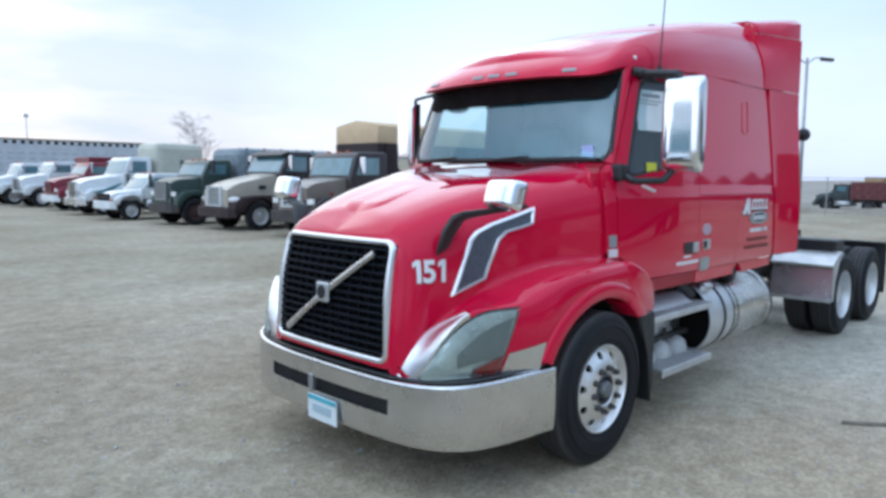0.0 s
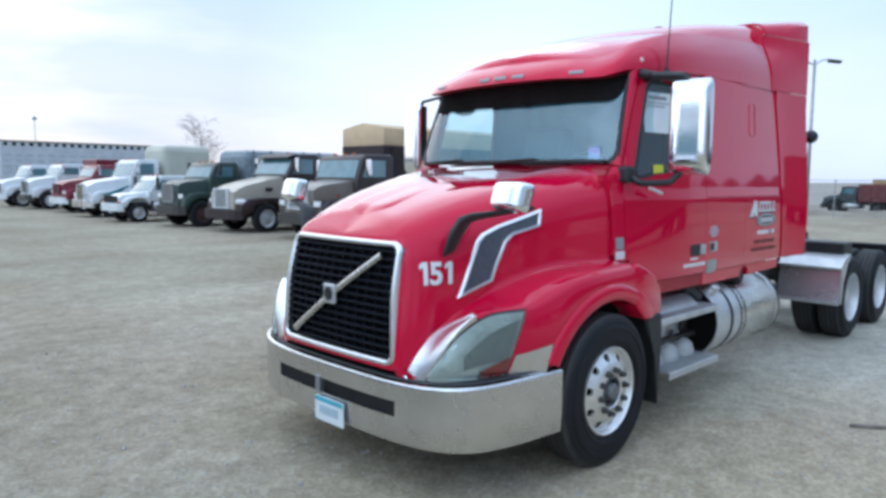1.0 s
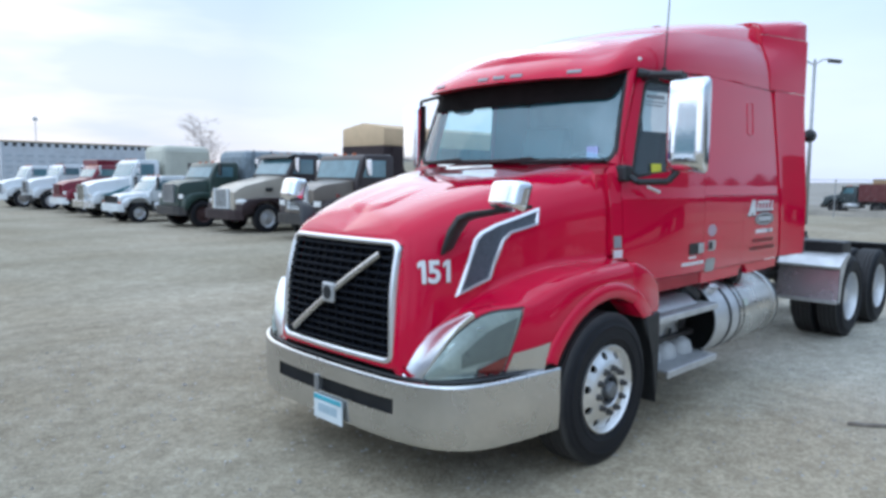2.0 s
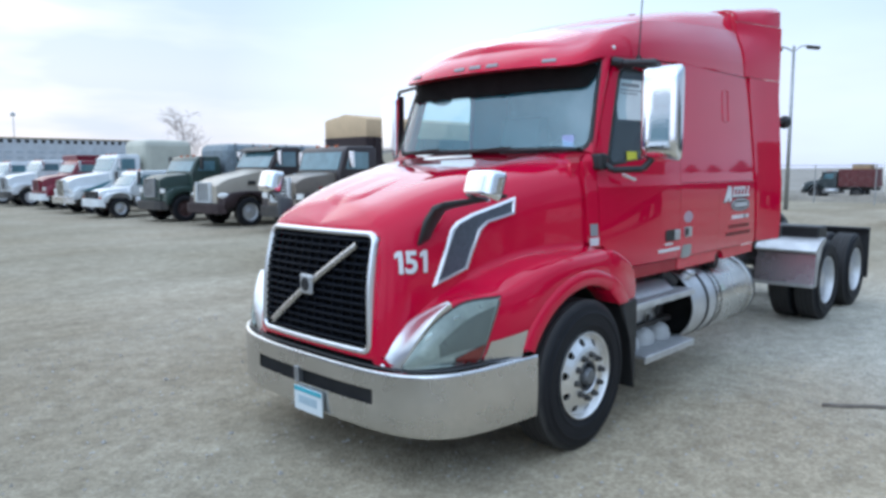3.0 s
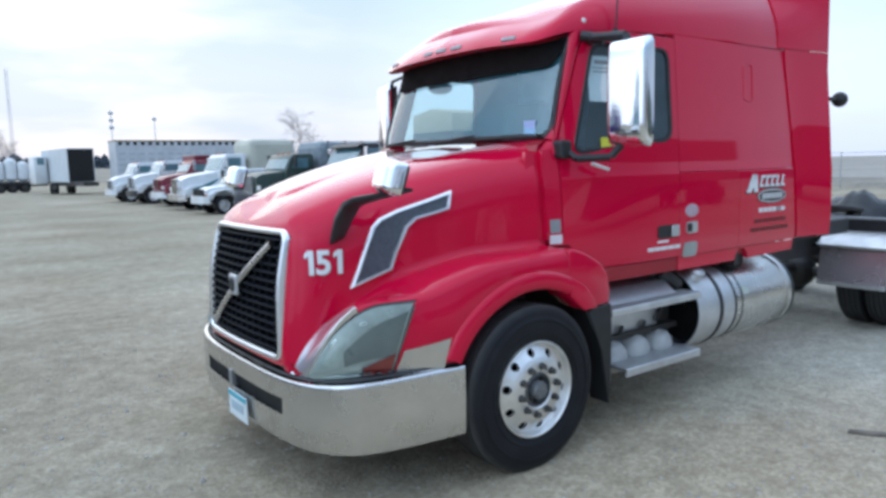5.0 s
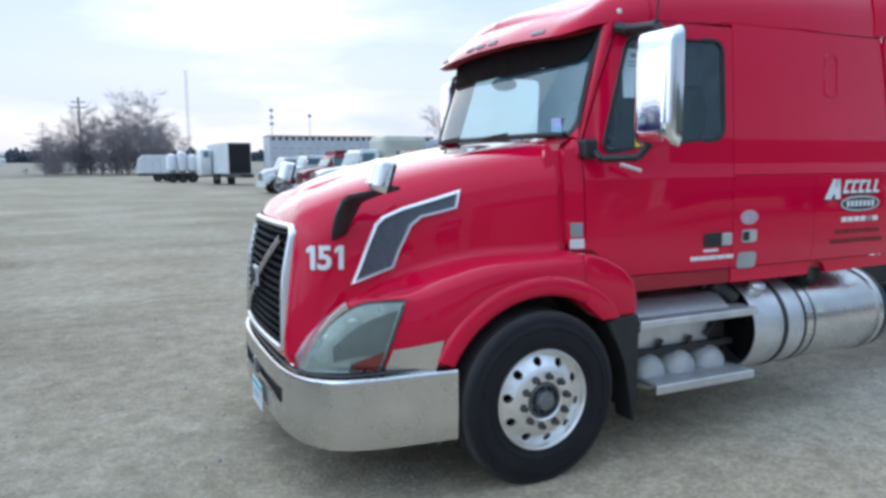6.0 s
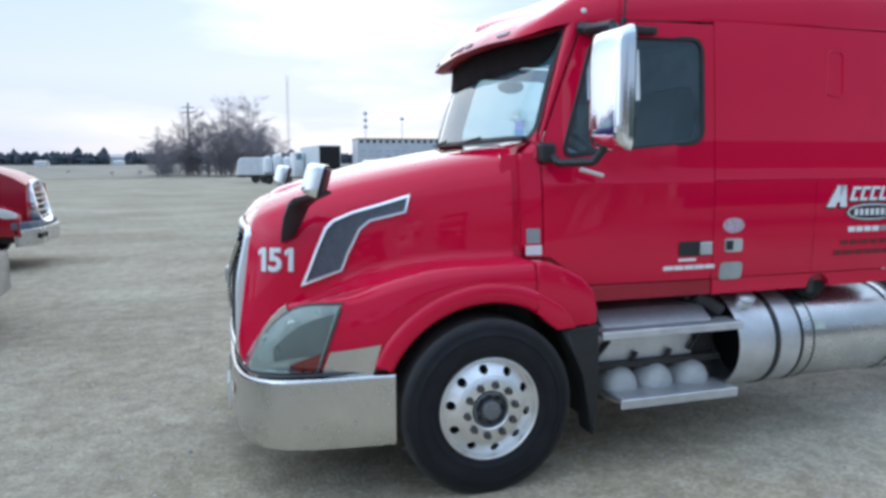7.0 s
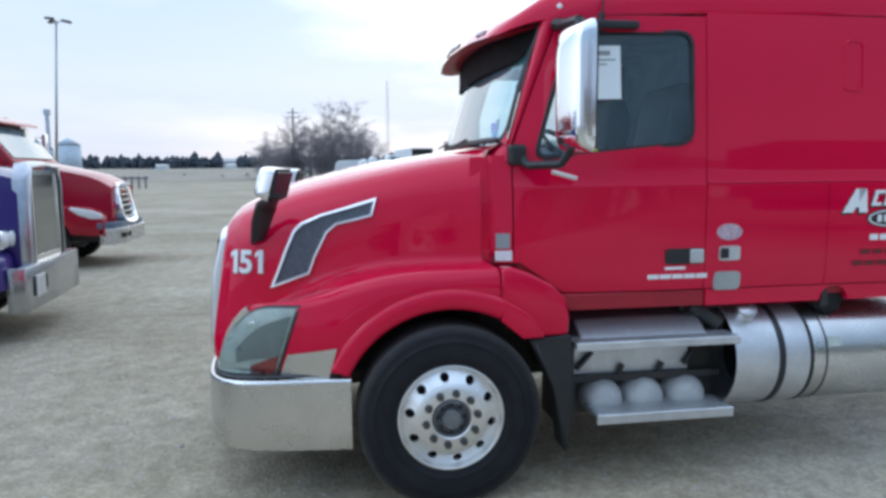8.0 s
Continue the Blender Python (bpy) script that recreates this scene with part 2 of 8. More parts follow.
def box(bm, x0, x1, y0, y1, z0, z1, bev=0.0, seg=2):
    vs = [bm.verts.new(p) for p in ((x0, y0, z0), (x1, y0, z0), (x1, y1, z0), (x0, y1, z0), (x0, y0, z1), (x1, y0, z1), (x1, y1, z1), (x0, y1, z1))]
    fs = [bm.faces.new([vs[i] for i in q]) for q in ((3, 2, 1, 0), (4, 5, 6, 7), (0, 1, 5, 4), (1, 2, 6, 5), (2, 3, 7, 6), (3, 0, 4, 7))]
    if bev:
        es = list({e for f in fs for e in f.edges})
        bevelled(bm, es, bev, seg)
    return bm


def boxm(*a, **k):
    return box(bmesh.new(), *a, **k)


def prism(bm, pts, d0, d1, axis="y", bev=0.0, seg=2):
    """A polygon swept from d0 to d1 along an axis: pts are (x, z) for y, (y, z) for x, (x, y) for z."""
    def p3(p, d):
        return (p[0], d, p[1]) if axis == "y" else (d, p[0], p[1]) if axis == "x" else (p[0], p[1], d)
    a = [bm.verts.new(p3(p, d0)) for p in pts]
    b = [bm.verts.new(p3(p, d1)) for p in pts]
    n = len(pts)
    fs = [bm.faces.new(a), bm.faces.new(b[::-1])]
    for i in range(n):
        fs.append(bm.faces.new((a[i], b[i], b[(i + 1) % n], a[(i + 1) % n])))
    bmesh.ops.recalc_face_normals(bm, faces=fs)
    if bev:
        bevelled(bm, list({e for f in fs for e in f.edges}), bev, seg)
    return bm


def rod(bm, p0, p1, r, seg=10, r1=None, caps=True):
    p0, p1 = Vector(p0), Vector(p1)
    d = p1 - p0
    q = d.to_track_quat("Z", "Y")
    r1 = r if r1 is None else r1
    a, b = [], []
    for i in range(seg):
        c = Vector((math.cos(2 * math.pi * i / seg), math.sin(2 * math.pi * i / seg), 0))
        a.append(bm.verts.new(p0 + q @ (c * r)))
        b.append(bm.verts.new(p1 + q @ (c * r1)))
    for i in range(seg):
        bm.faces.new((a[i], a[(i + 1) % seg], b[(i + 1) % seg], b[i]))
    if caps:
        bm.faces.new(a[::-1])
        bm.faces.new(b)
    return bm


def pipe(bm, pts, r, seg=8):
    for p, q in zip(pts, pts[1:]):
        rod(bm, p, q, r, seg)
    return bm


def sheet(bm, rows, close=False, flip=False):
    """Faces between rows of points."""
    vs = [[bm.verts.new(p) for p in row] for row in rows]
    for r0, r1 in zip(vs, vs[1:]):
        n = len(r0)
        for i in range(n if close else n - 1):
            q = (r0[i], r0[(i + 1) % n], r1[(i + 1) % n], r1[i])
            bm.faces.new(q[::-1] if flip else q)
    return bm


def lathe(bm, prof, axis_y=True, seg=40, centre=(0, 0, 0)):
    """A profile of (radius, along) turned about the y axis through centre."""
    rows = []
    for r, a in prof:
        row = []
        for i in range(seg):
            t = 2 * math.pi * i / seg
            row.append((centre[0] + r * math.cos(t), centre[1] + a, centre[2] + r * math.sin(t)))
        rows.append(row)
    sheet(bm, rows, close=True)
    return bm


def catmull(pts, n):
    """n points along a smooth curve through pts (tuples of any length)."""
    p = [np.array(q, float) for q in pts]
    p = [2 * p[0] - p[1]] + p + [2 * p[-1] - p[-2]]
    out = []
    segs = len(p) - 3
    for i in range(n):
        u = i / (n - 1) * segs
        k = min(int(u), segs - 1)
        t = u - k
        a, b, c, d = p[k:k + 4]
        out.append(0.5 * (2 * b + (c - a) * t + (2 * a - 5 * b + 4 * c - d) * t * t + (3 * b - a - 3 * c + d) * t ** 3))
    return out


def curve1(x, xs, ys):
    """Smooth interpolation through a few stations."""
    x = min(max(x, xs[0]), xs[-1])
    for i in range(len(xs) - 1):
        if x <= xs[i + 1]:
            t = (x - xs[i]) / (xs[i + 1] - xs[i])
            m0 = (ys[min(i + 1, len(ys) - 1)] - ys[max(i - 1, 0)]) / (xs[min(i + 1, len(ys) - 1)] - xs[max(i - 1, 0)])
            m1 = (ys[min(i + 2, len(ys) - 1)] - ys[i]) / (xs[min(i + 2, len(ys) - 1)] - xs[i])
            h = xs[i + 1] - xs[i]
            return (2 * t ** 3 - 3 * t * t + 1) * ys[i] + (t ** 3 - 2 * t * t + t) * h * m0 + (3 * t * t - 2 * t ** 3) * ys[i + 1] + (t ** 3 - t * t) * h * m1
    return ys[-1]


def mirrored(ob, name=None):
    """The same part on the other side of a thing: the mesh mirrored across y = 0."""
    me = ob.data.copy()
    me.transform(Matrix.Scale(-1, 4, (0, 1, 0)))
    me.flip_normals()
    o = new(name or ob.name.split(".")[0], me)
    o.parent = ob.parent
    if "label" in ob:
        o["label"] = ob["label"]
    for md in ob.modifiers:
        if md.type == "SOLIDIFY":
            s = o.modifiers.new("thick", "SOLIDIFY")
            s.thickness, s.offset = md.thickness, md.offset
    return o


def thick(ob, t, offset=-1):
    s = ob.modifiers.new("thick", "SOLIDIFY")
    s.thickness, s.offset = t, offset
    return ob


def lettering(name, text, size, material, parent, m, extrude=0.002, align="LEFT", shear=0.0, bold=0.0, label=""):
    cu = bpy.data.curves.new(name, "FONT")
    cu.body, cu.size, cu.extrude, cu.align_x, cu.shear, cu.offset = text, size, extrude, align, shear, bold
    tmp = bpy.data.objects.new(name + "_curve", cu)
    scene.collection.objects.link(tmp)
    dg = bpy.context.evaluated_depsgraph_get()
    me = bpy.data.meshes.new_from_object(tmp.evaluated_get(dg))
    bpy.data.objects.remove(tmp)
    bpy.data.curves.remove(cu)
    me.materials.clear()
    me.materials.append(material)
    ob = new(name, me)
    ob.parent = parent
    ob.matrix_local = m
    if label:
        ob["label"] = label
    return ob

from mathutils.bvhtree import BVHTree

# ---- ground ----


def gravel_material():
    m = bpy.data.materials.new("packed_gravel")
    m.use_nodes = True
    n, l = m.node_tree.nodes, m.node_tree.links
    b = n["Principled BSDF"]
    co = n.new("ShaderNodeTexCoord")

    def noise_tex(scale, detail, rough=0.6):
        t = n.new("ShaderNodeTexNoise")
        t.inputs["Scale"].default_value, t.inputs["Detail"].default_value, t.inputs["Roughness"].default_value = scale, detail, rough
        l.new(co.outputs["Object"], t.inputs["Vector"])
        return t

    def ramp(src, p0, c0, p1, c1):
        r = n.new("ShaderNodeValToRGB")
        r.color_ramp.elements[0].position, r.color_ramp.elements[0].color = p0, (*c0, 1)
        r.color_ramp.elements[1].position, r.color_ramp.elements[1].color = p1, (*c1, 1)
        l.new(src, r.inputs[0])
        return r

    def mixed(kind, fac, a, c):
        x = n.new("ShaderNodeMix")
        x.data_type, x.blend_type = "RGBA", kind
        x.inputs[0].default_value = fac
        l.new(a, x.inputs[6])
        l.new(c, x.inputs[7])
        return x.outputs[2]

    big = noise_tex(0.28, 7, 0.62)
    mid = noise_tex(4.5, 7, 0.7)
    vor = n.new("ShaderNodeTexVoronoi")
    vor.inputs["Scale"].default_value = 42
    l.new(co.outputs["Object"], vor.inputs["Vector"])
    vor2 = n.new("ShaderNodeTexVoronoi")
    vor2.inputs["Scale"].default_value = 110
    l.new(co.outputs["Object"], vor2.inputs["Vector"])
    base = ramp(big.outputs["Fac"], 0.38, (0.290, 0.245, 0.180), 0.62, (0.368, 0.325, 0.255))
    # paler crushed stone spread past the front wheels
    xyz = n.new("ShaderNodeSeparateXYZ")
    l.new(co.outputs["Object"], xyz.inputs[0])
    wob = n.new("ShaderNodeMath")
    wob.operation = "MULTIPLY_ADD"
    wob.inputs[1].default_value = 2.2
    l.new(noise_tex(0.8, 6, 0.65).outputs["Fac"], wob.inputs[0])
    l.new(xyz.outputs[0], wob.inputs[2])
    spread = n.new("ShaderNodeMapRange")
    spread.inputs[1].default_value, spread.inputs[2].default_value = 5.7, 7.4
    l.new(wob.outputs[0], spread.inputs[0])
    pale = n.new("ShaderNodeMix")
    pale.data_type = "RGBA"
    pale.inputs[7].default_value = (0.475, 0.447, 0.385, 1)
    edge = n.new("ShaderNodeMapRange")
    edge.inputs[1].default_value, edge.inputs[2].default_value = 8.5, 5.0
    l.new(xyz.outputs[1], edge.inputs[0])
    far = n.new("ShaderNodeMapRange")
    far.inputs[1].default_value, far.inputs[2].default_value = 15.5, 11.5
    l.new(wob.outputs[0], far.inputs[0])
    lane = n.new("ShaderNodeMath")
    lane.operation = "MULTIPLY"
    l.new(spread.outputs[0], lane.inputs[0])
    l.new(far.outputs[0], lane.inputs[1])
    both = n.new("ShaderNodeMath")
    both.operation = "MULTIPLY"
    l.new(lane.outputs[0], both.inputs[0])
    l.new(edge.outputs[0], both.inputs[1])
    l.new(both.outputs[0], pale.inputs[0])
    l.new(base.outputs[0], pale.inputs[6])
    # warm patch round the front wheels, also lightened to offset the truck's shade
    off = n.new("ShaderNodeVectorMath")
    off.operation, off.inputs[1].default_value = "SUBTRACT", (4.3, 1.5, 0)
    l.new(co.outputs["Object"], off.inputs[0])
    flat = n.new("ShaderNodeVectorMath")
    flat.operation, flat.inputs[1].default_value = "MULTIPLY", (0.75, 1.0, 0)
    l.new(off.outputs[0], flat.inputs[0])
    span = n.new("ShaderNodeVectorMath")
    span.operation = "LENGTH"
    l.new(flat.outputs[0], span.inputs[0])
    wob2 = n.new("ShaderNodeMath")
    wob2.operation, wob2.inputs[1].default_value = "MULTIPLY_ADD", 2.6
    l.new(noise_tex(0.7, 7, 0.65).outputs["Fac"], wob2.inputs[0])
    l.new(span.outputs["Value"], wob2.inputs[2])
    near = n.new("ShaderNodeMapRange")
    near.inputs[1].default_value, near.inputs[2].default_value, near.inputs[3].default_value, near.inputs[4].default_value = 4.1, 2.2, 0.0, 0.9
    l.new(wob2.outputs[0], near.inputs[0])
    warm_patch = n.new("ShaderNodeMix")
    warm_patch.data_type = "RGBA"
    warm_patch.inputs[7].default_value = (0.50, 0.415, 0.305, 1)
    l.new(near.outputs[0], warm_patch.inputs[0])
    l.new(pale.outputs[2], warm_patch.inputs[6])
    tone = ramp(mid.outputs["Fac"], 0.34, (0.70, 0.69, 0.67), 0.66, (1.14, 1.14, 1.14))
    c = mixed("MULTIPLY", 0.85, warm_patch.outputs[2], tone.outputs[0])
    st = n.new("ShaderNodeSeparateColor")
    l.new(vor.outputs["Color"], st.inputs[0])
    stone = ramp(st.outputs[0], 0.0, (0.68, 0.66, 0.64), 1.0, (1.3, 1.3, 1.3))
    c = mixed("MULTIPLY", 0.55, c, stone.outputs[0])
    st2 = n.new("ShaderNodeSeparateColor")
    l.new(vor2.outputs["Color"], st2.inputs[0])
    stone2 = ramp(st2.outputs[0], 0.0, (0.7, 0.7, 0.7), 1.0, (1.25, 1.25, 1.25))
    c = mixed("MULTIPLY", 0.35, c, stone2.outputs[0])
    mp = n.new("ShaderNodeMapping")
    mp.inputs["Rotation"].default_value[2] = 0.5
    mp.inputs["Scale"].default_value = (0.12, 1.0, 1.0)
    l.new(co.outputs["Object"], mp.inputs[0])
    track = noise_tex(0.9, 4, 0.55)
    l.new(mp.outputs[0], track.inputs["Vector"])
    worn = ramp(track.outputs["Fac"], 0.36, (0.86, 0.85, 0.83), 0.64, (1.14, 1.14, 1.13))
    c = mixed("MULTIPLY", 0.5, c, worn.outputs[0])
    damp = ramp(noise_tex(0.11, 3, 0.5).outputs["Fac"], 0.42, (0.92, 0.93, 0.90), 0.6, (1.10, 1.09, 1.08))
    c = mixed("MULTIPLY", 0.9, c, damp.outputs[0])
    l.new(c, b.inputs["Base Color"])
    b.inputs["Roughness"].default_value = 0.93
    b.inputs["Specular IOR Level"].default_value = 0.25
    bp = n.new("ShaderNodeBump")
    bp.inputs["Strength"].default_value, bp.inputs["Distance"].default_value = 0.5, 0.012
    l.new(vor.outputs["Distance"], bp.inputs["Height"])
    bp2 = n.new("ShaderNodeBump")
    bp2.inputs["Strength"].default_value, bp2.inputs["Distance"].default_value = 0.35, 0.04
    l.new(mid.outputs["Fac"], bp2.inputs["Height"])
    l.new(bp.outputs[0], bp2.inputs["Normal"])
    l.new(bp2.outputs[0], b.inputs["Normal"])
    return m


def ground_height(x, y):
    near = max(0.0, 1 - math.hypot(x - 6, y - 6) / 120)
    a = noise.noise(Vector((x * 0.35, y * 0.35, 0))) * 0.012 + noise.noise(Vector((x * 1.3, y * 1.3, 4))) * 0.006
    return a * near - 0.004


def build_ground():
    bm = bmesh.new()
    xs = sorted({*np.round(np.linspace(-14, 26, 121), 3), *[s * d for s in (-1, 1) for d in (40, 60, 90, 140, 220, 400, 800, 1600, 3000)]})
    ys = sorted({*np.round(np.linspace(-10, 30, 121), 3), *[s * d for s in (-1, 1) for d in (40, 60, 90, 140, 220, 400, 800, 1600, 3000)]})
    sheet(bm, [[(x, y, ground_height(x, y)) for x in xs] for y in ys])
    ob = part("ground", bm, gravel_material(), None, smooth=60)
    return tagged(ob, "packed beige gravel yard with tyre-worn patches", "ground", kind="structure")


build_ground()

# ---- the red tractor: stations are metres behind the front axle ----
AX, CY = 4.05, 3.69
truck = thing("semi_truck", AX, CY, 0, 0, "red conventional semi truck tractor with mid-roof sleeper parked on gravel", "truck")

H_PLAN = [(-1.372, 0), (-1.37, 0.30), (-1.362, 0.56), (-1.338, 0.645), (-1.225, 0.705), (-1.03, 0.752), (-0.39, 0.925), (0.215, 1.048)]
F_PLAN = [(-1.357, 0), (-1.355, 0.30), (-1.347, 0.57), (-1.315, 0.73), (-1.21, 0.93), (-0.81, 1.155), (-0.30, 1.225), (0.28, 1.235)]
S_PLAN = [(-1.288, 0, 1.55), (-1.285, 0.28, 1.545), (-1.272, 0.515, 1.535), (-1.24, 0.605, 1.545), (-1.125, 0.678, 1.582), (-0.80, 0.775, 1.70), (-0.25, 0.915, 1.852), (0.215, 1.008, 1.945)]
SP_X = [-1.28, -1.23, -1.15, -1.07, -0.96, -0.65, -0.15, 0.33]
ZF = [1.0, 1.0, 1.01, 1.03, 1.10, 1.175, 1.312, 1.335]
ZC = [1.12, 1.12, 1.12, 1.12, 1.12, 1.155, 1.345, 1.378]
ARCH_R, ARCH_Z, ARCH_X = 0.63, 0.505, 0.0


def spine_z(x):
    return curve1(x, [-1.30, -1.2, -1.05, -0.57, -0.09, 0.40], [1.545, 1.625, 1.725, 1.885, 1.985, 2.05])


# the shelf between fender and flank: which fender column meets which flank column, and its two edges
SHELF_MAP = ([0, 2, 3, 3.32, 3.74, 4.02, 4.22, 4.43, 5, 5.6, 7], [0, 2, 2.85, 3.2, 3.9, 4.4, 4.83, 5.12, 5.42, 5.7, 7])
SHELF_IN = ([3.32, 3.74, 4.02, 4.22, 4.43, 5.0], [0.735, 0.90, 1.014, 1.094, 1.148, 1.178])
SHELF_OUT = ([3.2, 3.9, 4.4, 4.83, 5.12, 5.42], [0.722, 0.883, 0.962, 1.028, 1.098, 1.175])


def arch_bottom(x):
    d = ARCH_R ** 2 - (x - ARCH_X) ** 2
    return max(0.765, ARCH_Z + math.sqrt(d)) if d > 0 else 0.765


def build_hood():
    n = 141
    f, zf, zc = catmull(F_PLAN, n), catmull([(v,) for v in ZF], n), catmull([(v,) for v in ZC], n)
    h, s, sx = catmull(H_PLAN, 1401), catmull(S_PLAN, 1401), catmull([(v,) for v in SP_X], 1401)
    bm = bmesh.new()
    cols = []
    for i in range(n):
        u = 7 * i / (n - 1)
        uh = curve1(u, *SHELF_MAP)
        j = int(round(uh * 200))
        F, H, S, spx, a = f[i], h[j], s[j], sx[j][0], zf[i][0]
        b = float(np.interp(uh * (n - 1) / 7, range(n), [v[0] for v in zc]))
        zb = arch_bottom(F[0]) - 0.075 * max(0.0, 1 - abs(u - 3.45) / 0.55)
        a = max(a, zb + 0.06)
        b = max(b, a + 0.03) if u > 5.6 else b
        side = uh / 7
        bulge = 0.012 * min(1, side * 2)

        def mixp(k, z, out=0.0):
            p = F[:2] * (1 - k) + H[:2] * k
            return Vector((p[0], -(p[1] + out), z))
        s_ = min(1.0, max(0.0, (u - 4.43) / 1.03))
        s_ = s_ * s_ * (3 - 2 * s_)
        low = 1.0 - min(1.0, max(0.0, (u - 3.25) / 0.12))
        pts = [mixp(low, zb, -0.045), mixp(low, zb + 0.012, -0.006), mixp(low, zb + 0.03, 0.0)]
        hard = [(0.0, (zb + a) / 2, bulge * 0.6), (0.02, a - 0.05, bulge * 0.3), (0.07, a - 0.018, 0), (0.16, a, 0), (0.45, a * 0.72 + b * 0.28, 0), (0.8, a * 0.3 + b * 0.7 - 0.004, 0), (0.93, b - 0.014, 0), (0.985, b + 0.002, 0), (1.0, b + 0.03, 0)]
        # the shelf beside the lamp: from the lamp's edge in to the foot of the hood's flank
        zi = max(curve1(u, *SHELF_IN), zb + 0.04)
        zo = max(curve1(uh, *SHELF_OUT), zb + 0.045)
        soft = [(0.0, zb * 0.5 + (zi - 0.03) * 0.5), (0.0, zi - 0.025), (0.015, zi - 0.008), (0.05, zi), (0.45, zi * 0.6 + zo * 0.4 - 0.004), (0.85, zi * 0.1 + zo * 0.9 - 0.004), (0.95, zo + 0.004), (0.99, zo + 0.016), (1.0, zo + 0.05)]
        for (k, z, o), (k2, z2) in zip(hard, soft):
            k2 = k2 * (1 - low) + low
            pts.append(mixp(k * s_ + (1 - s_) * k2, z * s_ + (1 - s_) * z2, o * s_))
        if low == 1.0:
            for q, z in zip(pts[3:], np.linspace(zb + 0.04, zb + 0.11, 9)):
                q.z = z
        h3, s3 = Vector((H[0], -H[1], pts[-1].z)), Vector((S[0], -S[1], S[2]))
        sp = Vector((spx, 0, spine_z(spx)))
        roll, arch = 0.3 + 0.7 * min(1, side * 1.6), min(1, side * 1.6)

        def flank(k):
            p = h3.lerp(s3, k)
            p.y -= 0.012 * math.sin(math.pi * k) * min(1, side * 2)
            return p

        def crown(q):
            p = s3.lerp(sp, q)
            p.z = s3.z + (sp.z - s3.z) * (1 - (1 - q) ** 2.0) + 0.02 * math.sin(math.pi * min(1, q * 1.6)) * arch
            # sunken cowl between the two ridges ahead of the windshield
            u, v = min(1.0, max(0.0, (p.x + 0.42) / 0.30)), min(1.0, max(0.0, (0.66 + p.y) / 0.16))
            p.z -= 0.014 * u * u * (3 - 2 * u) * v * v * (3 - 2 * v)
            return p
        pts += [flank(0.25), flank(0.45)]
        a3, d3, c3 = flank(1 - 0.42 * roll), crown(0.24 * roll), s3 + Vector((-0.006 * (1 - arch), -0.012 * arch, 0.016 * arch))
        for t in (0.0, 0.12, 0.25, 0.38, 0.5, 0.62, 0.75, 0.88, 1.0):
            pts.append(a3 * (1 - t) ** 2 + c3 * (2 * t * (1 - t)) + d3 * t * t)
        for q in (0.30, 0.36, 0.42, 0.48, 0.56, 0.7, 0.85, 1.0):
            pts.append(crown(q))
        cols.append(pts)
    sheet(bm, cols)
    g = bm.verts[:] + bm.edges[:] + bm.faces[:]
    bmesh.ops.mirror(bm, geom=g, matrix=Matrix(), merge_dist=0.0004, axis="Y")
    bmesh.ops.remove_doubles(bm, verts=bm.verts, dist=0.0008)
    bmesh.ops.dissolve_degenerate(bm, dist=0.0005, edges=bm.edges)
    bmesh.ops.recalc_face_normals(bm, faces=bm.faces)
    dead = [f for f in bm.faces if (lambda c: c.x < -1.2 and abs(c.y) < 0.572 and 0.808 < c.z < 1.515)(f.calc_center_median())]
    bmesh.ops.delete(bm, geom=dead, context="FACES")
    global HOOD_TREE
    HOOD_TREE = BVHTree.FromBMesh(bm)
    return part("hood", bm, RED, truck, "glossy red sloping hood with flared fenders", smooth=38)


hood = build_hood()
F_DENSE = catmull(F_PLAN, 400)


def hood_w(x, z):
    """Half width of the hood's skin at a station and height."""
    hit = HOOD_TREE.ray_cast(Vector((x, -2.0, z)), Vector((0, 1, 0)))[0]
    return -hit.y if hit else 0.8


ARC = [0.0]
for a_, b_ in zip(F_DENSE, F_DENSE[1:]):
    ARC.append(ARC[-1] + float(np.hypot(*(b_ - a_))))


def on_nose(a, z, out=0.0):
    """A point of the skin at a distance a round the nose from the centre line, lifted by out."""
    k = min(max(int(np.searchsorted(ARC, a)), 1), 399)
    t = F_DENSE[k] - F_DENSE[k - 1]
    nrm = Vector((-t[1], -t[0], 0)).normalized()
    u = (a - ARC[k - 1]) / (ARC[k] - ARC[k - 1])
    p = F_DENSE[k - 1] + t * u
    p = Vector((p[0], -p[1], z))
    hit = HOOD_TREE.ray_cast(p + nrm * 0.5, -nrm)[0]
    if hit and (hit - p).dot(nrm) < -0.03:
        hit = None
    return (hit or p) + nrm * out


def fender_w(x):
    i = min(range(400), key=lambda k: abs(F_DENSE[k][0] - x) + (1 if k < 150 else 0))
    return F_DENSE[i][1]


def arch_band(name, a0, a1, r0, r1, w_of, out, material, parent, label=""):
    """A rolled band round the wheel opening."""
    bm = bmesh.new()
    rows = []
    for i in range(37):
        t = radians(a0 + (a1 - a0) * i / 36)
        row = []
        for k, o in ((0.0, -0.09), (0.0, -0.01), (0.06, 0.6), (0.25, 1.0), (0.8, 0.9), (0.95, 0.55), (1.0, -0.02)):
            r = r0 + (r1 - r0) * k
            x, z = ARCH_X + r * math.cos(t), ARCH_Z + r * math.sin(t)
            row.append((x, -(w_of(x) + out * o if o > -0.05 else w_of(x) - 0.09), z))
        rows.append(row)
    sheet(bm, rows, flip=True)
    bmesh.ops.recalc_face_normals(bm, faces=bm.faces)
    return part(name, bm, material, parent, label, smooth=50)


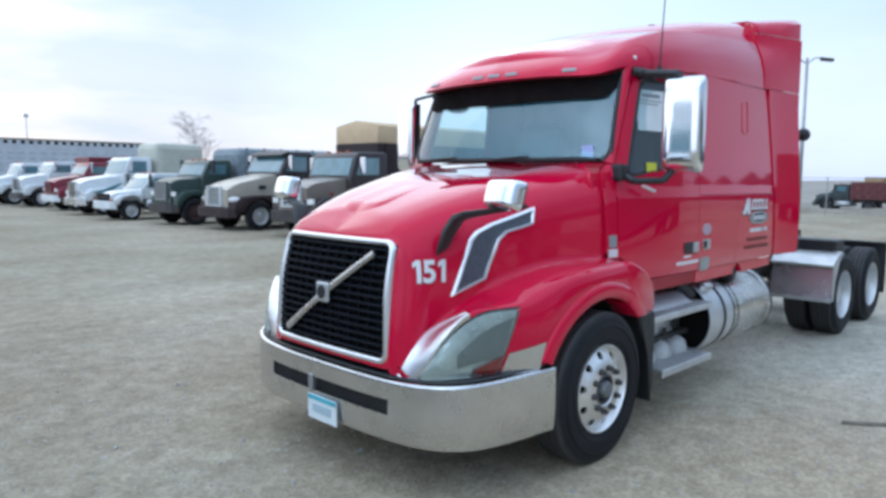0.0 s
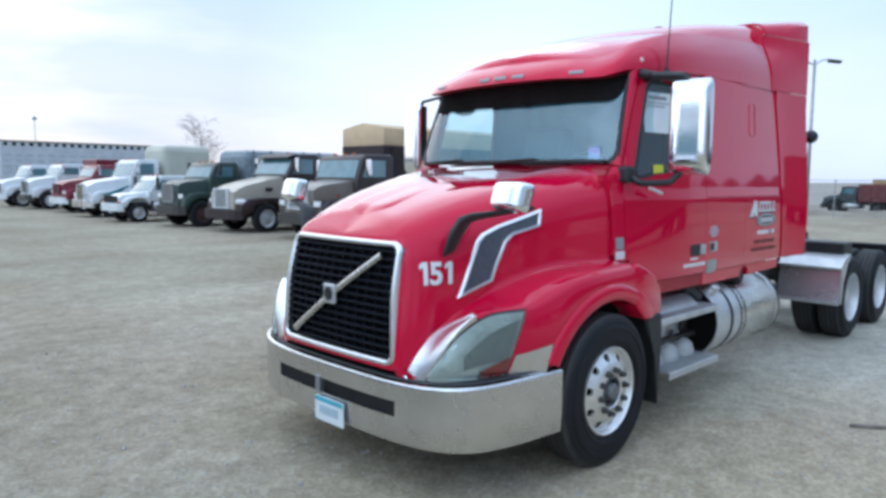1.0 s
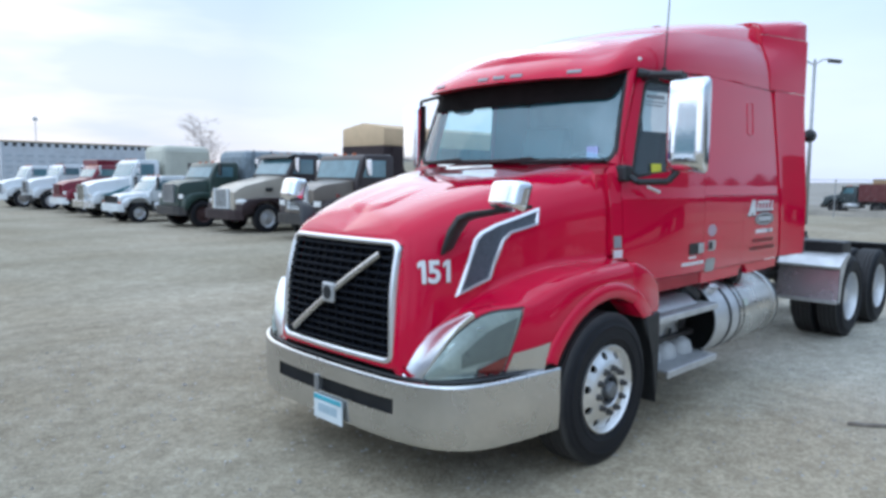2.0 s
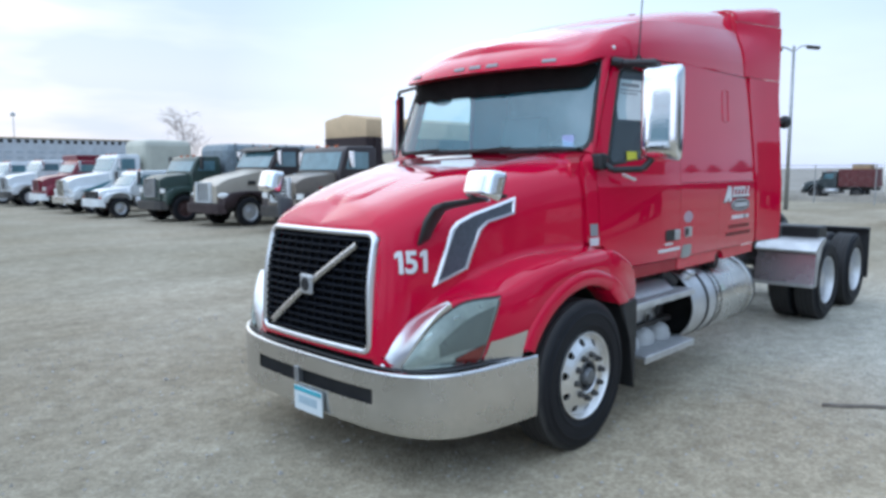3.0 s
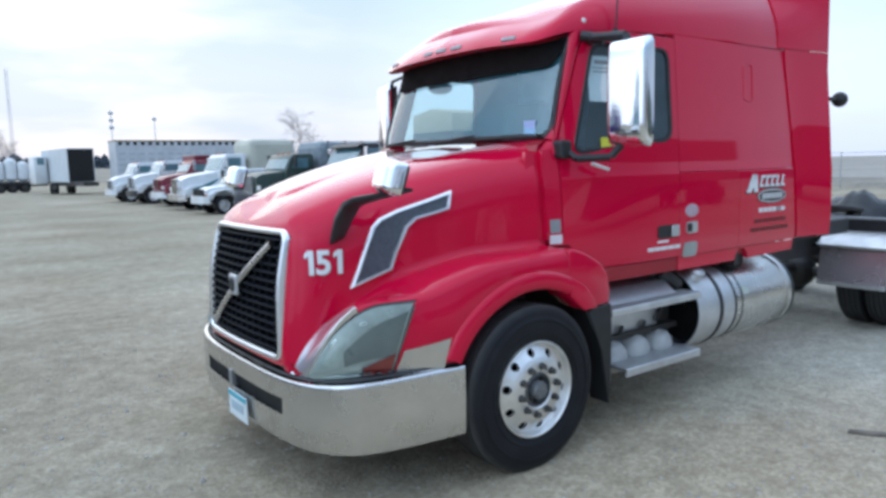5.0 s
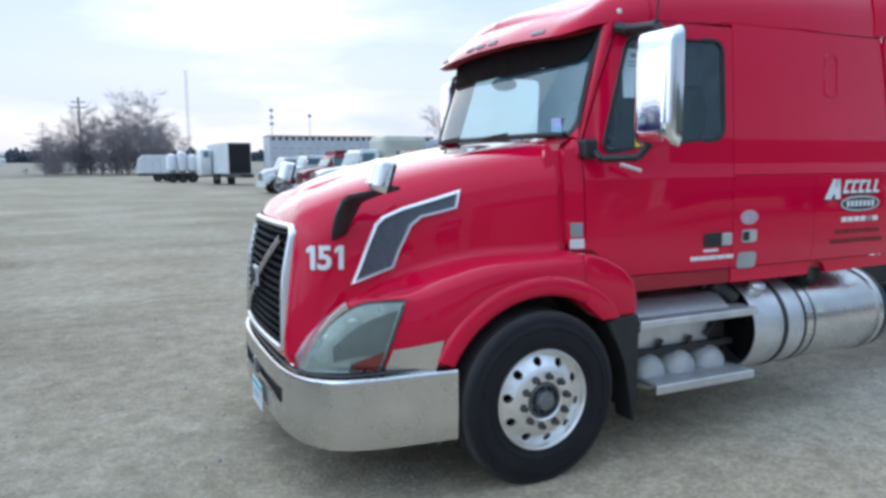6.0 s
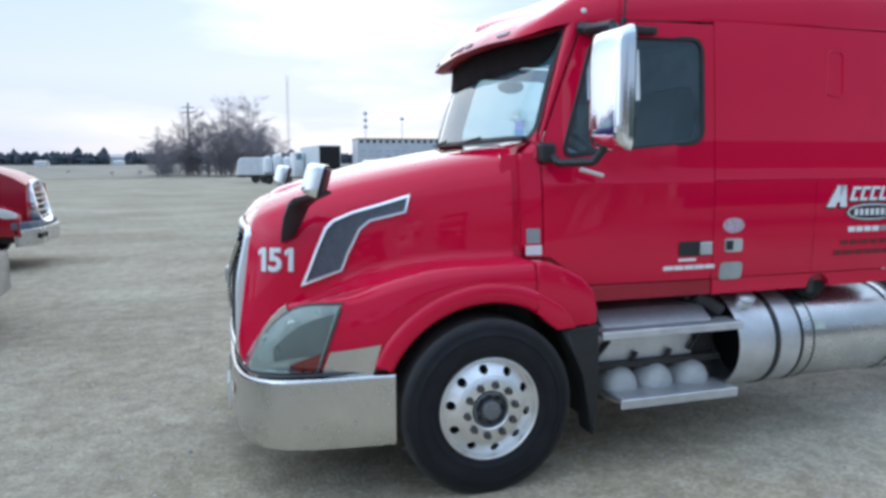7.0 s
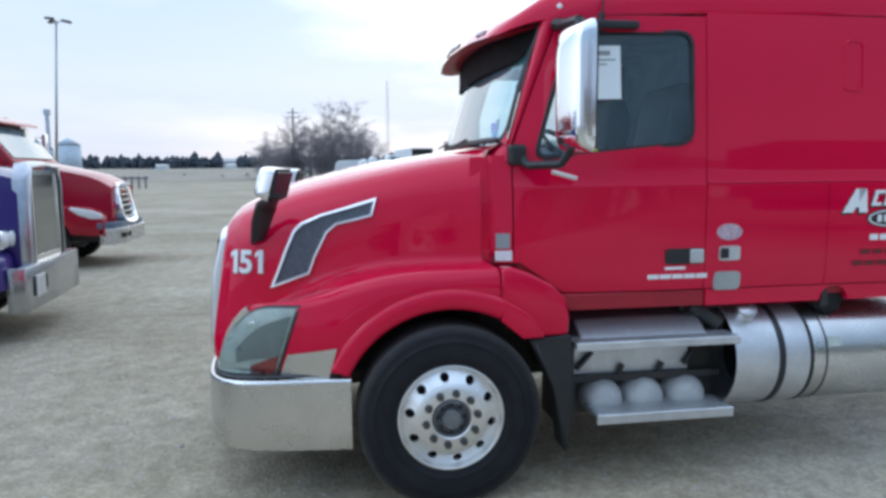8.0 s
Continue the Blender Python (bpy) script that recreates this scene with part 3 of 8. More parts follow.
flare = arch_band("fender_flare", 155, 64, 0.612, 0.728, fender_w, 0.030, RED, truck, "rolled red wheel-arch flare")
mirrored(flare)

# inner wheel well and engine bay walls in the shade black, so that nothing shows through the arches
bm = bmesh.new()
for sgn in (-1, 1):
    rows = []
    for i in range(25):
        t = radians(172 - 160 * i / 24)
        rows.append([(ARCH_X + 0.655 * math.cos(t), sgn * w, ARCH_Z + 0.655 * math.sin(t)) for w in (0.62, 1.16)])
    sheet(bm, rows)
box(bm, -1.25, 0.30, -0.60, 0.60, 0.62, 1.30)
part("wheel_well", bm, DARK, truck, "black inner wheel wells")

# fender extension on the cab behind the wheel
bm = bmesh.new()
ext = [(0.288, 1.335), (0.348, 1.340), (0.455, 1.302), (0.586, 1.234), (0.663, 1.151), (0.687, 1.05), (0.682, 0.945), (0.41, 0.938), (0.35, 0.99), (0.275, 1.048), (0.278, 1.16)]
prism(bm, ext, -1.235, -1.05, "y", 0.022, 3)
fe = part("fender_extension", bm, RED, truck, "red fender extension below the door", smooth=40)
mirrored(fe)
bm = bmesh.new()
prism(bm, [(0.28, 1.045), (0.35, 0.988), (0.408, 0.938), (0.535, 0.942), (0.50, 1.01), (0.42, 1.095), (0.285, 1.175)], -1.262, -1.22, "y", 0.012, 3)
fl2 = part("fender_flare", bm, RED, truck, smooth=50)
mirrored(fl2)

# mud guard behind the front wheel
bm = bmesh.new()
sheet(bm, [[(x, -w, z) for w in (1.24, 1.17, 1.08)] for x, z in ((0.47, 0.93), (0.54, 0.76), (0.593, 0.64), (0.63, 0.46), (0.658, 0.27))])
prism(bm, [(0.45, 0.925), (0.69, 0.945), (0.702, 0.80), (0.698, 0.55), (0.688, 0.36), (0.674, 0.265), (0.655, 0.29), (0.627, 0.46), (0.593, 0.64), (0.54, 0.76)], -1.235, -1.21, "y", 0.006, 1)
mg = part("mud_guard", bm, BLACK, truck, "black plastic mud guard", smooth=30)
mirrored(thick(mg, 0.012))

# ---- grille ----
GRILLE_BLACK = mat("satin_black_grille", (0.007, 0.009, 0.014), 0.6, 0, 0.1, 8, spec=0.10)
G_Z0, G_Z1 = 0.79, 1.535


def grille_x(w, z):
    """Stations of the slightly bowed, raked grille face."""
    return -1.387 + curve1((z - G_Z0) / (G_Z1 - G_Z0), [0, 0.35, 0.6, 1], [0, 0.008, 0.022, 0.090]) + 0.026 * (w / 0.57) ** 2


def grille_half(z):
    return 0.597 - 0.034 * (z - G_Z0) / (G_Z1 - G_Z0)


def ring_path(inset, n=14):
    """Rounded outline of the grille as (w, z)."""
    pts = []
    r = max(0.02, 0.075 - inset)
    for cx, cz, a0 in ((1, 1, 0), (-1, 1, 90), (-1, 0, 180), (1, 0, 270)):
        z = (G_Z1 - inset - r) if cz else (G_Z0 + inset + r)
        w = grille_half(z) - inset - r
        for i in range(n):
            t = radians(a0 + 90 * i / (n - 1))
            pts.append((cx * w + r * math.cos(t), z + r * math.sin(t)))
    out = []
    for i, (p, q) in enumerate(zip(pts, pts[1:] + pts[:1])):
        out.append(p)
        if i % n == n - 1:
            out += [(p[0] + (q[0] - p[0]) * k / 12, p[1] + (q[1] - p[1]) * k / 12) for k in range(1, 12)]
    return out


bm = bmesh.new()
rings = [(0.0, 0.032), (0.0, -0.004), (0.005, -0.013), (0.013, -0.016), (0.027, -0.013), (0.034, -0.004), (0.038, 0.012), (0.039, 0.05)]
sheet(bm, [[(grille_x(w, z) + dx, w, z) for w, z in ring_path(ins)] for ins, dx in rings], close=True)
bmesh.ops.recalc_face_normals(bm, faces=bm.faces)
grille = part("grille_frame", bm, SATIN, truck, "chrome grille surround", smooth=60)
# black sheet paints the shade behind the slats
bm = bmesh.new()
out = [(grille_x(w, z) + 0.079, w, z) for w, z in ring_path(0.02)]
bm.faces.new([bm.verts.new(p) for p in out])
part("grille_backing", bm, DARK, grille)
for i in range(14):
    z = G_Z0 + 0.062 + i * (G_Z1 - G_Z0 - 0.124) / 13
    hw = grille_half(z) - 0.04
    bm = bmesh.new()
    rows = []
    for j in range(9):
        w = -hw + 2 * hw * j / 8
        x = grille_x(w, z)
        rows.append([(x - 0.004, w, z - 0.007), (x - 0.003, w, z + 0.005), (x + 0.04, w, z + 0.012), (x + 0.04, w, z - 0.002)])
    sheet(bm, rows, close=True)
    part("grille_slat", bm, GRILLE_BLACK, grille, smooth=30)
for i in range(12):
    w = -0.5 + i * 1.0 / 11
    bm = bmesh.new()
    rows = []
    for j in range(7):
        z = G_Z0 + 0.052 + j * (G_Z1 - G_Z0 - 0.104) / 6
        x = grille_x(w, z) + 0.006
        rows.append([(x, w - 0.004, z), (x, w + 0.004, z), (x + 0.03, w + 0.004, z), (x + 0.03, w - 0.004, z)])
    sheet(bm, rows, close=True)
    part("grille_upright", bm, GRILLE_BLACK, grille)
# diagonal bar from the driver's top corner to the far bottom corner, with a plain square badge
bm = bmesh.new()
rows = []
for j in range(15):
    k = j / 14
    w, z = -0.425 + 0.85 * k, G_Z1 - 0.085 - (G_Z1 - G_Z0 - 0.17) * k
    x = grille_x(w, z) - 0.022
    rows.append([(x - 0.012, w - 0.006, z + 0.000), (x - 0.004, w + 0.010, z + 0.016), (x + 0.012, w + 0.012, z + 0.018), (x + 0.012, w - 0.012, z - 0.018), (x - 0.004, w - 0.010, z - 0.016)])
sheet(bm, rows, close=True)
part("diagonal_bar", bm, ALU, grille, "brushed metal diagonal bar", smooth=30)
bx = grille_x(0, 1.17)
badge = part("badge", boxm(bx - 0.038, bx - 0.012, -0.062, 0.062, 1.105, 1.235, 0.012), ALU_DULL, grille, "plain square metal badge")
bm = bmesh.new()
prism(bm, [(0.04 * math.cos(2 * math.pi * i / 24), 1.17 + 0.044 * math.sin(2 * math.pi * i / 24)) for i in range(24)], bx - 0.043, bx - 0.0375, "x")
part("badge_disc", bm, BLACK, badge)

# ---- front bumper ----
B_PLAN = [(-1.405, 0), (-1.40, 0.35), (-1.383, 0.63), (-1.335, 0.87), (-1.235, 1.045), (-1.09, 1.145), (-0.85, 1.205), (-0.55, 1.238)]


def bumper_mesh(rows_z):
    half = catmull(B_PLAN, 40)
    line = [(p[0], p[1]) for p in half[::-1]] + [(p[0], -p[1]) for p in half[1:]]
    bm = bmesh.new()
    rows = []
    for z, o in rows_z:
        row = []
        for i, (x, w) in enumerate(line):
            a, b = line[max(i - 1, 0)], line[min(i + 1, len(line) - 1)]
            t = Vector((b[0] - a[0], b[1] - a[1])).normalized()
            row.append((x - t.y * o, w + t.x * o, z - (0.05 if z > 0.47 else 0.026) * max(0.0, 1 - (w / 1.22) ** 4)))
        rows.append(row)
    sheet(bm, rows)
    return bm


bz = [(0.733, 0.06), (0.750, 0.045), (0.759, 0.028), (0.758, 0.010), (0.751, 0.002), (0.740, 0.0), (0.730, 0.0), (0.64, 0.0), (0.548, -0.002), (0.48, 0.0), (0.39, 0.004), (0.362, 0.010), (0.352, 0.03)]
bm = bumper_mesh(bz)
# open the air slot between its two rows
dead = [f for f in bm.faces if f.calc_center_median().x < -1.3 and 0.51 < f.calc_center_median().z < 0.58 and abs(f.calc_center_median().y) < 0.60]
bmesh.ops.delete(bm, geom=dead, context="FACES")
bmesh.ops.recalc_face_normals(bm, faces=bm.faces)
bumper = part("bumper", bm, BUMPER, truck, "dusty chrome front bumper with an air slot", smooth=40)
thick(bumper, 0.006)
# the slot's dark depth is a near-black box
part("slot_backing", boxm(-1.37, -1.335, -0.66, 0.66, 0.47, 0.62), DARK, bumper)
for w in (0.13,):
    part("tow_pin", boxm(-1.415, -1.37, w - 0.022, w + 0.022, 0.49, 0.60, 0.006), GALV, bumper)
part("bumper_seal", bumper_mesh([(0.745, 0.08), (0.768, 0.03), (0.778, 0.04), (0.778, 0.09)]), BLACK, bumper)
plate = part("number_plate", boxm(-1.428, -1.420, -0.175, 0.135, 0.315, 0.478, 0.003), PLATE_W, bumper, "white and teal number plate, lettering as bars")
part("plate_band", boxm(-1.4315, -1.4282, -0.168, 0.128, 0.445, 0.474), TEAL, plate)
part("plate_bar", boxm(-1.4315, -1.4282, -0.12, 0.08, 0.365, 0.42), mat("pale_blue_grey", (0.42, 0.55, 0.62), 0.5), plate)

# ---- headlights ----
HL_LO = [(0.805, 0.742), (0.90, 0.726), (1.02, 0.718), (1.14, 0.718), (1.268, 0.733)]
HL_HI = [(0.815, 0.762), (0.905, 0.893), (1.01, 1.026), (1.18, 1.134), (1.420, 1.153)]


def hl_patch(out, u0, u1, v0, v1, nu=18, nv=10, dome=0.022, rise=0.0):
    """A patch of the lamp between its lower and upper edge; u runs back, v up."""
    lo, hi = catmull(HL_LO, 60), catmull(HL_HI, 60)
    bm = bmesh.new()
    rows = []
    for i in range(nu):
        u = u0 + (u1 - u0) * i / (nu - 1)
        k = min(max(u, 0), 1) * 59
        k0 = min(int(k), 58)
        a, b = lo[k0] + (lo[k0 + 1] - lo[k0]) * (k - k0), hi[k0] + (hi[k0 + 1] - hi[k0]) * (k - k0)
        row = []
        for j in range(nv):
            v = v0 + (v1 + rise * i / (nu - 1) - v0) * j / (nv - 1)
            q = a + (b - a) * v
            ex = (u - min(max(u, 0), 1)) * 0.5
            row.append(on_nose(q[0] + ex, q[1], out + dome * math.sin(math.pi * min(max(v, 0), 1)) * math.sin(math.pi * min(max(u, 0), 1)) ** 0.5))
        rows.append(row)
    return sheet(bm, rows)


headlight = part("headlight", hl_patch(0.016, 0.0, 1.0, 0.0, 1.0), LENS, truck, "hazed clear headlight lens", smooth=60)
part("headlight_body", hl_patch(0.004, -0.02, 1.012, -0.05, 1.012), BLACK, headlight, smooth=60)
part("reflector", hl_patch(0.007, 0.02, 0.985, 0.03, 0.975), HLBACK, headlight, "hazy silver reflector", smooth=60)
part("marker_lens", hl_patch(0.019, 0.71, 0.975, 0.06, 0.22, rise=0.13), REDLENS, headlight, "dull red side marker", smooth=60)
part("lower_reflector", hl_patch(0.010, 0.05, 0.69, 0.06, 0.27), mat("pale_reflector", (0.72, 0.74, 0.68), 0.4, 0.2, 0.1), headlight, smooth=60)
# the rear facet's darker shading is put into its colour
part("side_reflector", hl_patch(0.0095, 0.52, 0.975, 0.31, 0.56, rise=0.32), mat("smoked_reflector", (0.14, 0.17, 0.17), 0.3, 0.3, 0.1), headlight, "rear facet of the reflector, painted darker", smooth=60)
# bright strip that paints the curved highlight along the main bowl's edge
bm = bmesh.new()
rows = []
for k in np.linspace(0, 1, 14):
    lo_, hi_ = np.array(catmull(HL_LO, 60)[int(26 + 12 * k * k)]), np.array(catmull(HL_HI, 60)[int(26 + 12 * k * k)])
    q = lo_ + (hi_ - lo_) * (0.34 + 0.50 * k)
    rows.append([on_nose(q[0] + d, q[1], o) for d, o in ((-0.016, 0.009), (-0.007, 0.013), (0.007, 0.013), (0.012, 0.009))])
part("bowl_rim", sheet(bm, rows), mat("bright_bowl_rim", (0.86, 0.88, 0.86), 0.3, 0.4, 0.1), headlight, smooth=40)
for a, z, r in ((1.02, 0.90, 0.078), (1.15, 1.00, 0.068)):
    c = on_nose(a, z, 0.012)
    d = on_nose(a, z, 0.05) - c
    bm = bmesh.new()
    bmesh.ops.create_uvsphere(bm, u_segments=24, v_segments=12, radius=r)
    bm.transform(Matrix.Translation(c) @ d.to_track_quat("Z", "Y").to_matrix().to_4x4() @ Matrix.Diagonal((1, 1, 0.12, 1)))
    part("projector", bm, mat("dull_reflector_bowl", (0.80, 0.83, 0.81), 0.16, 0.9, 0.1), headlight, smooth=60)
hr = mirrored(headlight)
for c in list(headlight.children):
    mirrored(c).parent = hr

# chrome trim along the lamp's inner edge, and the bright plate behind it
bm = bmesh.new()
rows = []
h_line, f_line = catmull(H_PLAN, 701), catmull(F_PLAN, 701)
for u in np.linspace(3.27, 4.33, 26):
    uh = curve1(u, *SHELF_MAP)
    F, H = f_line[int(u * 100)], h_line[int(uh * 100)]
    pi = Vector((F[0], -F[1], curve1(u, *SHELF_IN) if u > 3.32 else 0.715))
    po = Vector((H[0], -H[1], curve1(uh, *SHELF_OUT)))
    k = max(0.0, (u - 3.95) / 0.45)
    o = (pi - po).normalized()
    po = po.lerp(pi, min(0.92, 1.35 * k * k))
    up = Vector((-0.35, -0.2, 0.9))
    rows.append([pi + o * 0.014 - up * 0.03, pi + o * 0.010 + up * 0.004, pi + up * 0.010, pi.lerp(po, 0.5) + up * 0.006, po - o * -0.012 + up * 0.009, po - o * 0.004 + up * 0.020, po - o * 0.016 + up * 0.020])
sheet(bm, rows)
bmesh.ops.recalc_face_normals(bm, faces=bm.faces)
trim = part("headlight_trim", bm, SATIN, truck, "chrome trim beside the headlight", smooth=60)
mirrored(trim)
bm = bmesh.new()
fp = [(1.288, 0.742), (1.348, 0.884), (1.622, 0.924), (1.575, 0.757)]
rows = []
for v in np.linspace(0, 1, 5):
    a, b = np.array(fp[0]) * (1 - v) + np.array(fp[1]) * v, np.array(fp[3]) * (1 - v) + np.array(fp[2]) * v
    rows.append([on_nose(*(a + (b - a) * u), 0.008) for u in np.linspace(0, 1, 7)])
sheet(bm, rows)
bmesh.ops.recalc_face_normals(bm, faces=bm.faces)
bp_ = part("fender_plate", bm, BUMPER, truck, "bright metal plate on the fender", smooth=40)
thick(bp_, 0.006, 0)
mirrored(bp_)

# ---- hood vents and numbers ----
VENT_OUT = [(-1.003, 1.19), (-0.955, 1.30), (-0.905, 1.43), (-0.857, 1.535), (-0.81, 1.580), (-0.70, 1.628), (-0.53, 1.678), (-0.368, 1.728), (-0.398, 1.616), (-0.49, 1.592), (-0.60, 1.566), (-0.655, 1.52), (-0.69, 1.45), (-0.725, 1.38), (-0.762, 1.28)]


def on_hood(poly, out):
    return [(x, -(hood_w(x, z) + out), z) for x, z in poly]


def inset_poly(poly, d):
    n = len(poly)
    res = []
    for i in range(n):
        a, b, c = Vector(poly[i - 1]), Vector(poly[i]), Vector(poly[(i + 1) % n])
        e1, e2 = (b - a).normalized(), (c - b).normalized()
        n1, n2 = Vector((-e1.y, e1.x)), Vector((-e2.y, e2.x))
        m = (n1 + n2).normalized()
        res.append(tuple(b - m * (d / max(0.4, m.dot(n1)))))
    return res


inner = inset_poly(VENT_OUT, 0.019)
bm = bmesh.new()
sheet(bm, [on_hood(VENT_OUT, -0.01), on_hood(VENT_OUT, 0.012), on_hood(inset_poly(VENT_OUT, 0.006), 0.020), on_hood(inset_poly(VENT_OUT, 0.015), 0.019), on_hood(inner, 0.004)], close=True)
bmesh.ops.recalc_face_normals(bm, faces=bm.faces)
vent = part("hood_vent_frame", bm, SATIN, truck, "chrome-framed hood air intake", smooth=50)
mirrored(vent)
bm = bmesh.new()
bm.faces.new([bm.verts.new(p) for p in on_hood(inset_poly(VENT_OUT, 0.015), 0.008)])
bmesh.ops.triangulate(bm, faces=bm.faces)
vm = part("vent_mesh", bm, GREYMESH, truck, "grey mesh insert of the intake")
mirrored(vm)

NUM_X = np.linspace(-1.30, -0.70, 120)
NUM_W = [hood_w(x, 1.36) for x in NUM_X]
NUM_L = np.concatenate([[0], np.cumsum(np.hypot(np.diff(NUM_X), np.diff(NUM_W)))])
NUM_0 = float(np.interp(-1.236, NUM_X, NUM_L))


def skin_text(text, u0, z0, size, material, out, name, label=""):
    """Lettering laid on the curved hood skin, u0 metres round the corner."""
    ob = lettering(name, text, size, material, truck, Matrix(), 0.0, bold=0.0052, label=label)
    bm = bmesh.new()
    bm.from_mesh(ob.data)
    if text == "1":
        top = max(v.co.y for v in bm.verts)
        xl = min(v.co.x for v in bm.verts if v.co.y < top * 0.5)
        bm.faces.new([bm.verts.new(p) for p in ((xl + 0.002, top, 0), (xl - 0.022, top * 0.86, 0), (xl - 0.022, top * 0.66, 0), (xl + 0.002, top * 0.78, 0))])
    bmesh.ops.subdivide_edges(bm, edges=[e for e in bm.edges if e.calc_length() > 0.03], cuts=2)
    for v in bm.verts:
        x = float(np.interp(NUM_0 + u0 + v.co.x, NUM_L, NUM_X)) + 0.05 * v.co.y
        v.co = (x, -(hood_w(x, z0 + v.co.y) + out), z0 + v.co.y)
    bm.to_mesh(ob.data)
    bm.free()
    return ob


for ch, u in (("1", -0.004), ("5", 0.064), ("1", 0.158)):
    skin_text(ch, u + 0.005, 1.284, 0.184, GREY_DECAL, 0.005, "digit_shadow")
    skin_text(ch, u, 1.289, 0.184, WHITE_DECAL, 0.010, "number_digit", "white fleet number digit")

# raised centre panel of the hood
bm = bmesh.new()
rows = []
for i in range(26):
    u = i / 25
    x = -1.165 + 0.60 * u
    row = []
    for j in range(21):
        a = -1 + j / 10
        y = a * (0.21 + 0.03 * u)
        xx = x + 0.05 * a * a * (1 - u)
        top = HOOD_TREE.ray_cast(Vector((xx, y, 3.0)), Vector((0, 0, -1)))[0]
        edge = min(1.0, u * 6) * min(1.0, (1 - abs(a)) * 4)
        edge = edge * edge * (3 - 2 * edge)
        row.append((xx, y, top.z - 0.004 + 0.028 * edge * (1 - u) ** 1.2))
    rows.append(row)
sheet(bm, rows)
bmesh.ops.recalc_face_normals(bm, faces=bm.faces)
part("hood_bulge", bm, RED, truck, "raised centre panel on the hood", smooth=70)

# ---- cab and sleeper ----


def side_w(x, z):
    """Half width of cab and sleeper at a station and height."""
    b = curve1(z, [1.0, 1.12, 1.25, 1.78, 1.80, 2.05, 2.64, 2.85, 3.3], [1.10, 1.128, 1.147, 1.150, 1.143, 1.130, 1.088, 1.070, 1.0])
    t = min(1.3, max(0, (1.35 - x) / 1.0))
    return b - (0.072 + 0.07 * max(0, z - 1.4)) * t ** 1.7


def side_sheet(xs_of, zs, nx, out=0.0):
    """A skin panel: for each height a row of points between two stations."""
    bm = bmesh.new()
    rows = []
    for z in zs:
        x0, x1 = xs_of(z)
        row = []
        for i in range(nx):
            x = x0 + (x1 - x0) * i / (nx - 1)
            row.append((x, -(side_w(x, z) + out), z))
        rows.append(row)
    return sheet(bm, rows)


def zlist(z0, z1, n):
    return [z0 + (z1 - z0) * i / (n - 1) for i in range(n)]


def door_front(z):
    if z <= 1.37:
        return 0.40 + (1.37 - z) / 0.21 * 0.30
    return 0.40 + max(0, z - 2.0) / 0.74 * 0.285


DOOR_R = 1.54
SILL0, SILL1, WTOP = 1.925, 2.035, 2.655


def win_front(z):
    return 0.525 + (z - 1.93) / 0.72 * 0.215


# door skin below the sill, then the frame round the window
bm = bmesh.new()
rows = []
for z in [*zlist(1.165, 1.37, 5), *zlist(1.45, 1.76, 5), 1.775, 1.785, 1.80, 1.88]:
    rows.append([(x, -side_w(x, z), z) for x in np.linspace(door_front(z), DOOR_R, 16)])
rows.append([(x, -side_w(x, SILL0 + (SILL1 - SILL0) * (x - 0.40) / 1.14), SILL0 + (SILL1 - SILL0) * (x - 0.40) / 1.14) for x in np.linspace(0.40, DOOR_R, 16)])
sheet(bm, rows)
for f0, f1, n in ((lambda z: door_front(z), win_front, 4), (lambda z: 1.455, lambda z: DOOR_R, 4)):
    rows = []
    for k in range(10):
        row = []
        for i in range(n):
            z = SILL0 + (WTOP - SILL0) * k / 9
            x = f0(z) + (f1(z) - f0(z)) * i / (n - 1)
            zz = z + (SILL1 - SILL0) * (x - 0.40) / 1.14 * (1 - k / 9)
            row.append((x, -side_w(x, zz), zz))
        rows.append(row)
    sheet(bm, rows)
sheet(bm, [[(x, -side_w(x, z), z) for x in np.linspace(door_front(z), DOOR_R, 14)] for z in (WTOP, 2.69, 2.748)])
bmesh.ops.remove_doubles(bm, verts=bm.verts, dist=0.0005)
bmesh.ops.recalc_face_normals(bm, faces=bm.faces)
door = thick(part("door", bm, RED, truck, "red cab door with decals", smooth=40), 0.02, 1)
door.modifiers["thick"].offset = -1
door_r = mirrored(door)

# rounded rubber gasket and the pane


def win_outline(inset, n=8, r=0.075):
    c = [(win_front(1.93) + 0.0, SILL0 + 0.012), (1.455, SILL1 - 0.008), (1.455, WTOP), (win_front(WTOP), WTOP)]
    pts = []
    for i in range(4):
        a, b, d = Vector(c[i - 1]), Vector(c[i]), Vector(c[(i + 1) % 4])
        u, v = (a - b).normalized(), (d - b).normalized()
        p0, p1 = b + u * r * 1.2, b + v * r * 1.2
        for k in range(n):
            t = k / (n - 1)
            pts.append((p0 * (1 - t) + b * t) * (1 - t) + (b * (1 - t) + p1 * t) * t)
    return inset_poly([tuple(p) for p in pts], -inset)


def on_side(poly, out):
    return [(x, -(side_w(x, z) + out), z) for x, z in poly]


bm = bmesh.new()
sheet(bm, [on_side(win_outline(-0.016), -0.004), on_side(win_outline(-0.010), 0.007), on_side(win_outline(0.010), 0.006), on_side(win_outline(0.016), -0.012)], close=True)
bmesh.ops.recalc_face_normals(bm, faces=bm.faces)
gk = part("window_gasket", bm, BLACK, door, "black rubber window seal", smooth=50)
bm = bmesh.new()
fpane = bm.faces.new([bm.verts.new(p) for p in on_side(win_outline(0.008), -0.008)])
bm.normal_update()
if fpane.normal.y > 0:
    fpane.normal_flip()
pane = part("window_pane", bm, SIDE_GLASS, door, "tinted door glass")
pane.visible_shadow = False
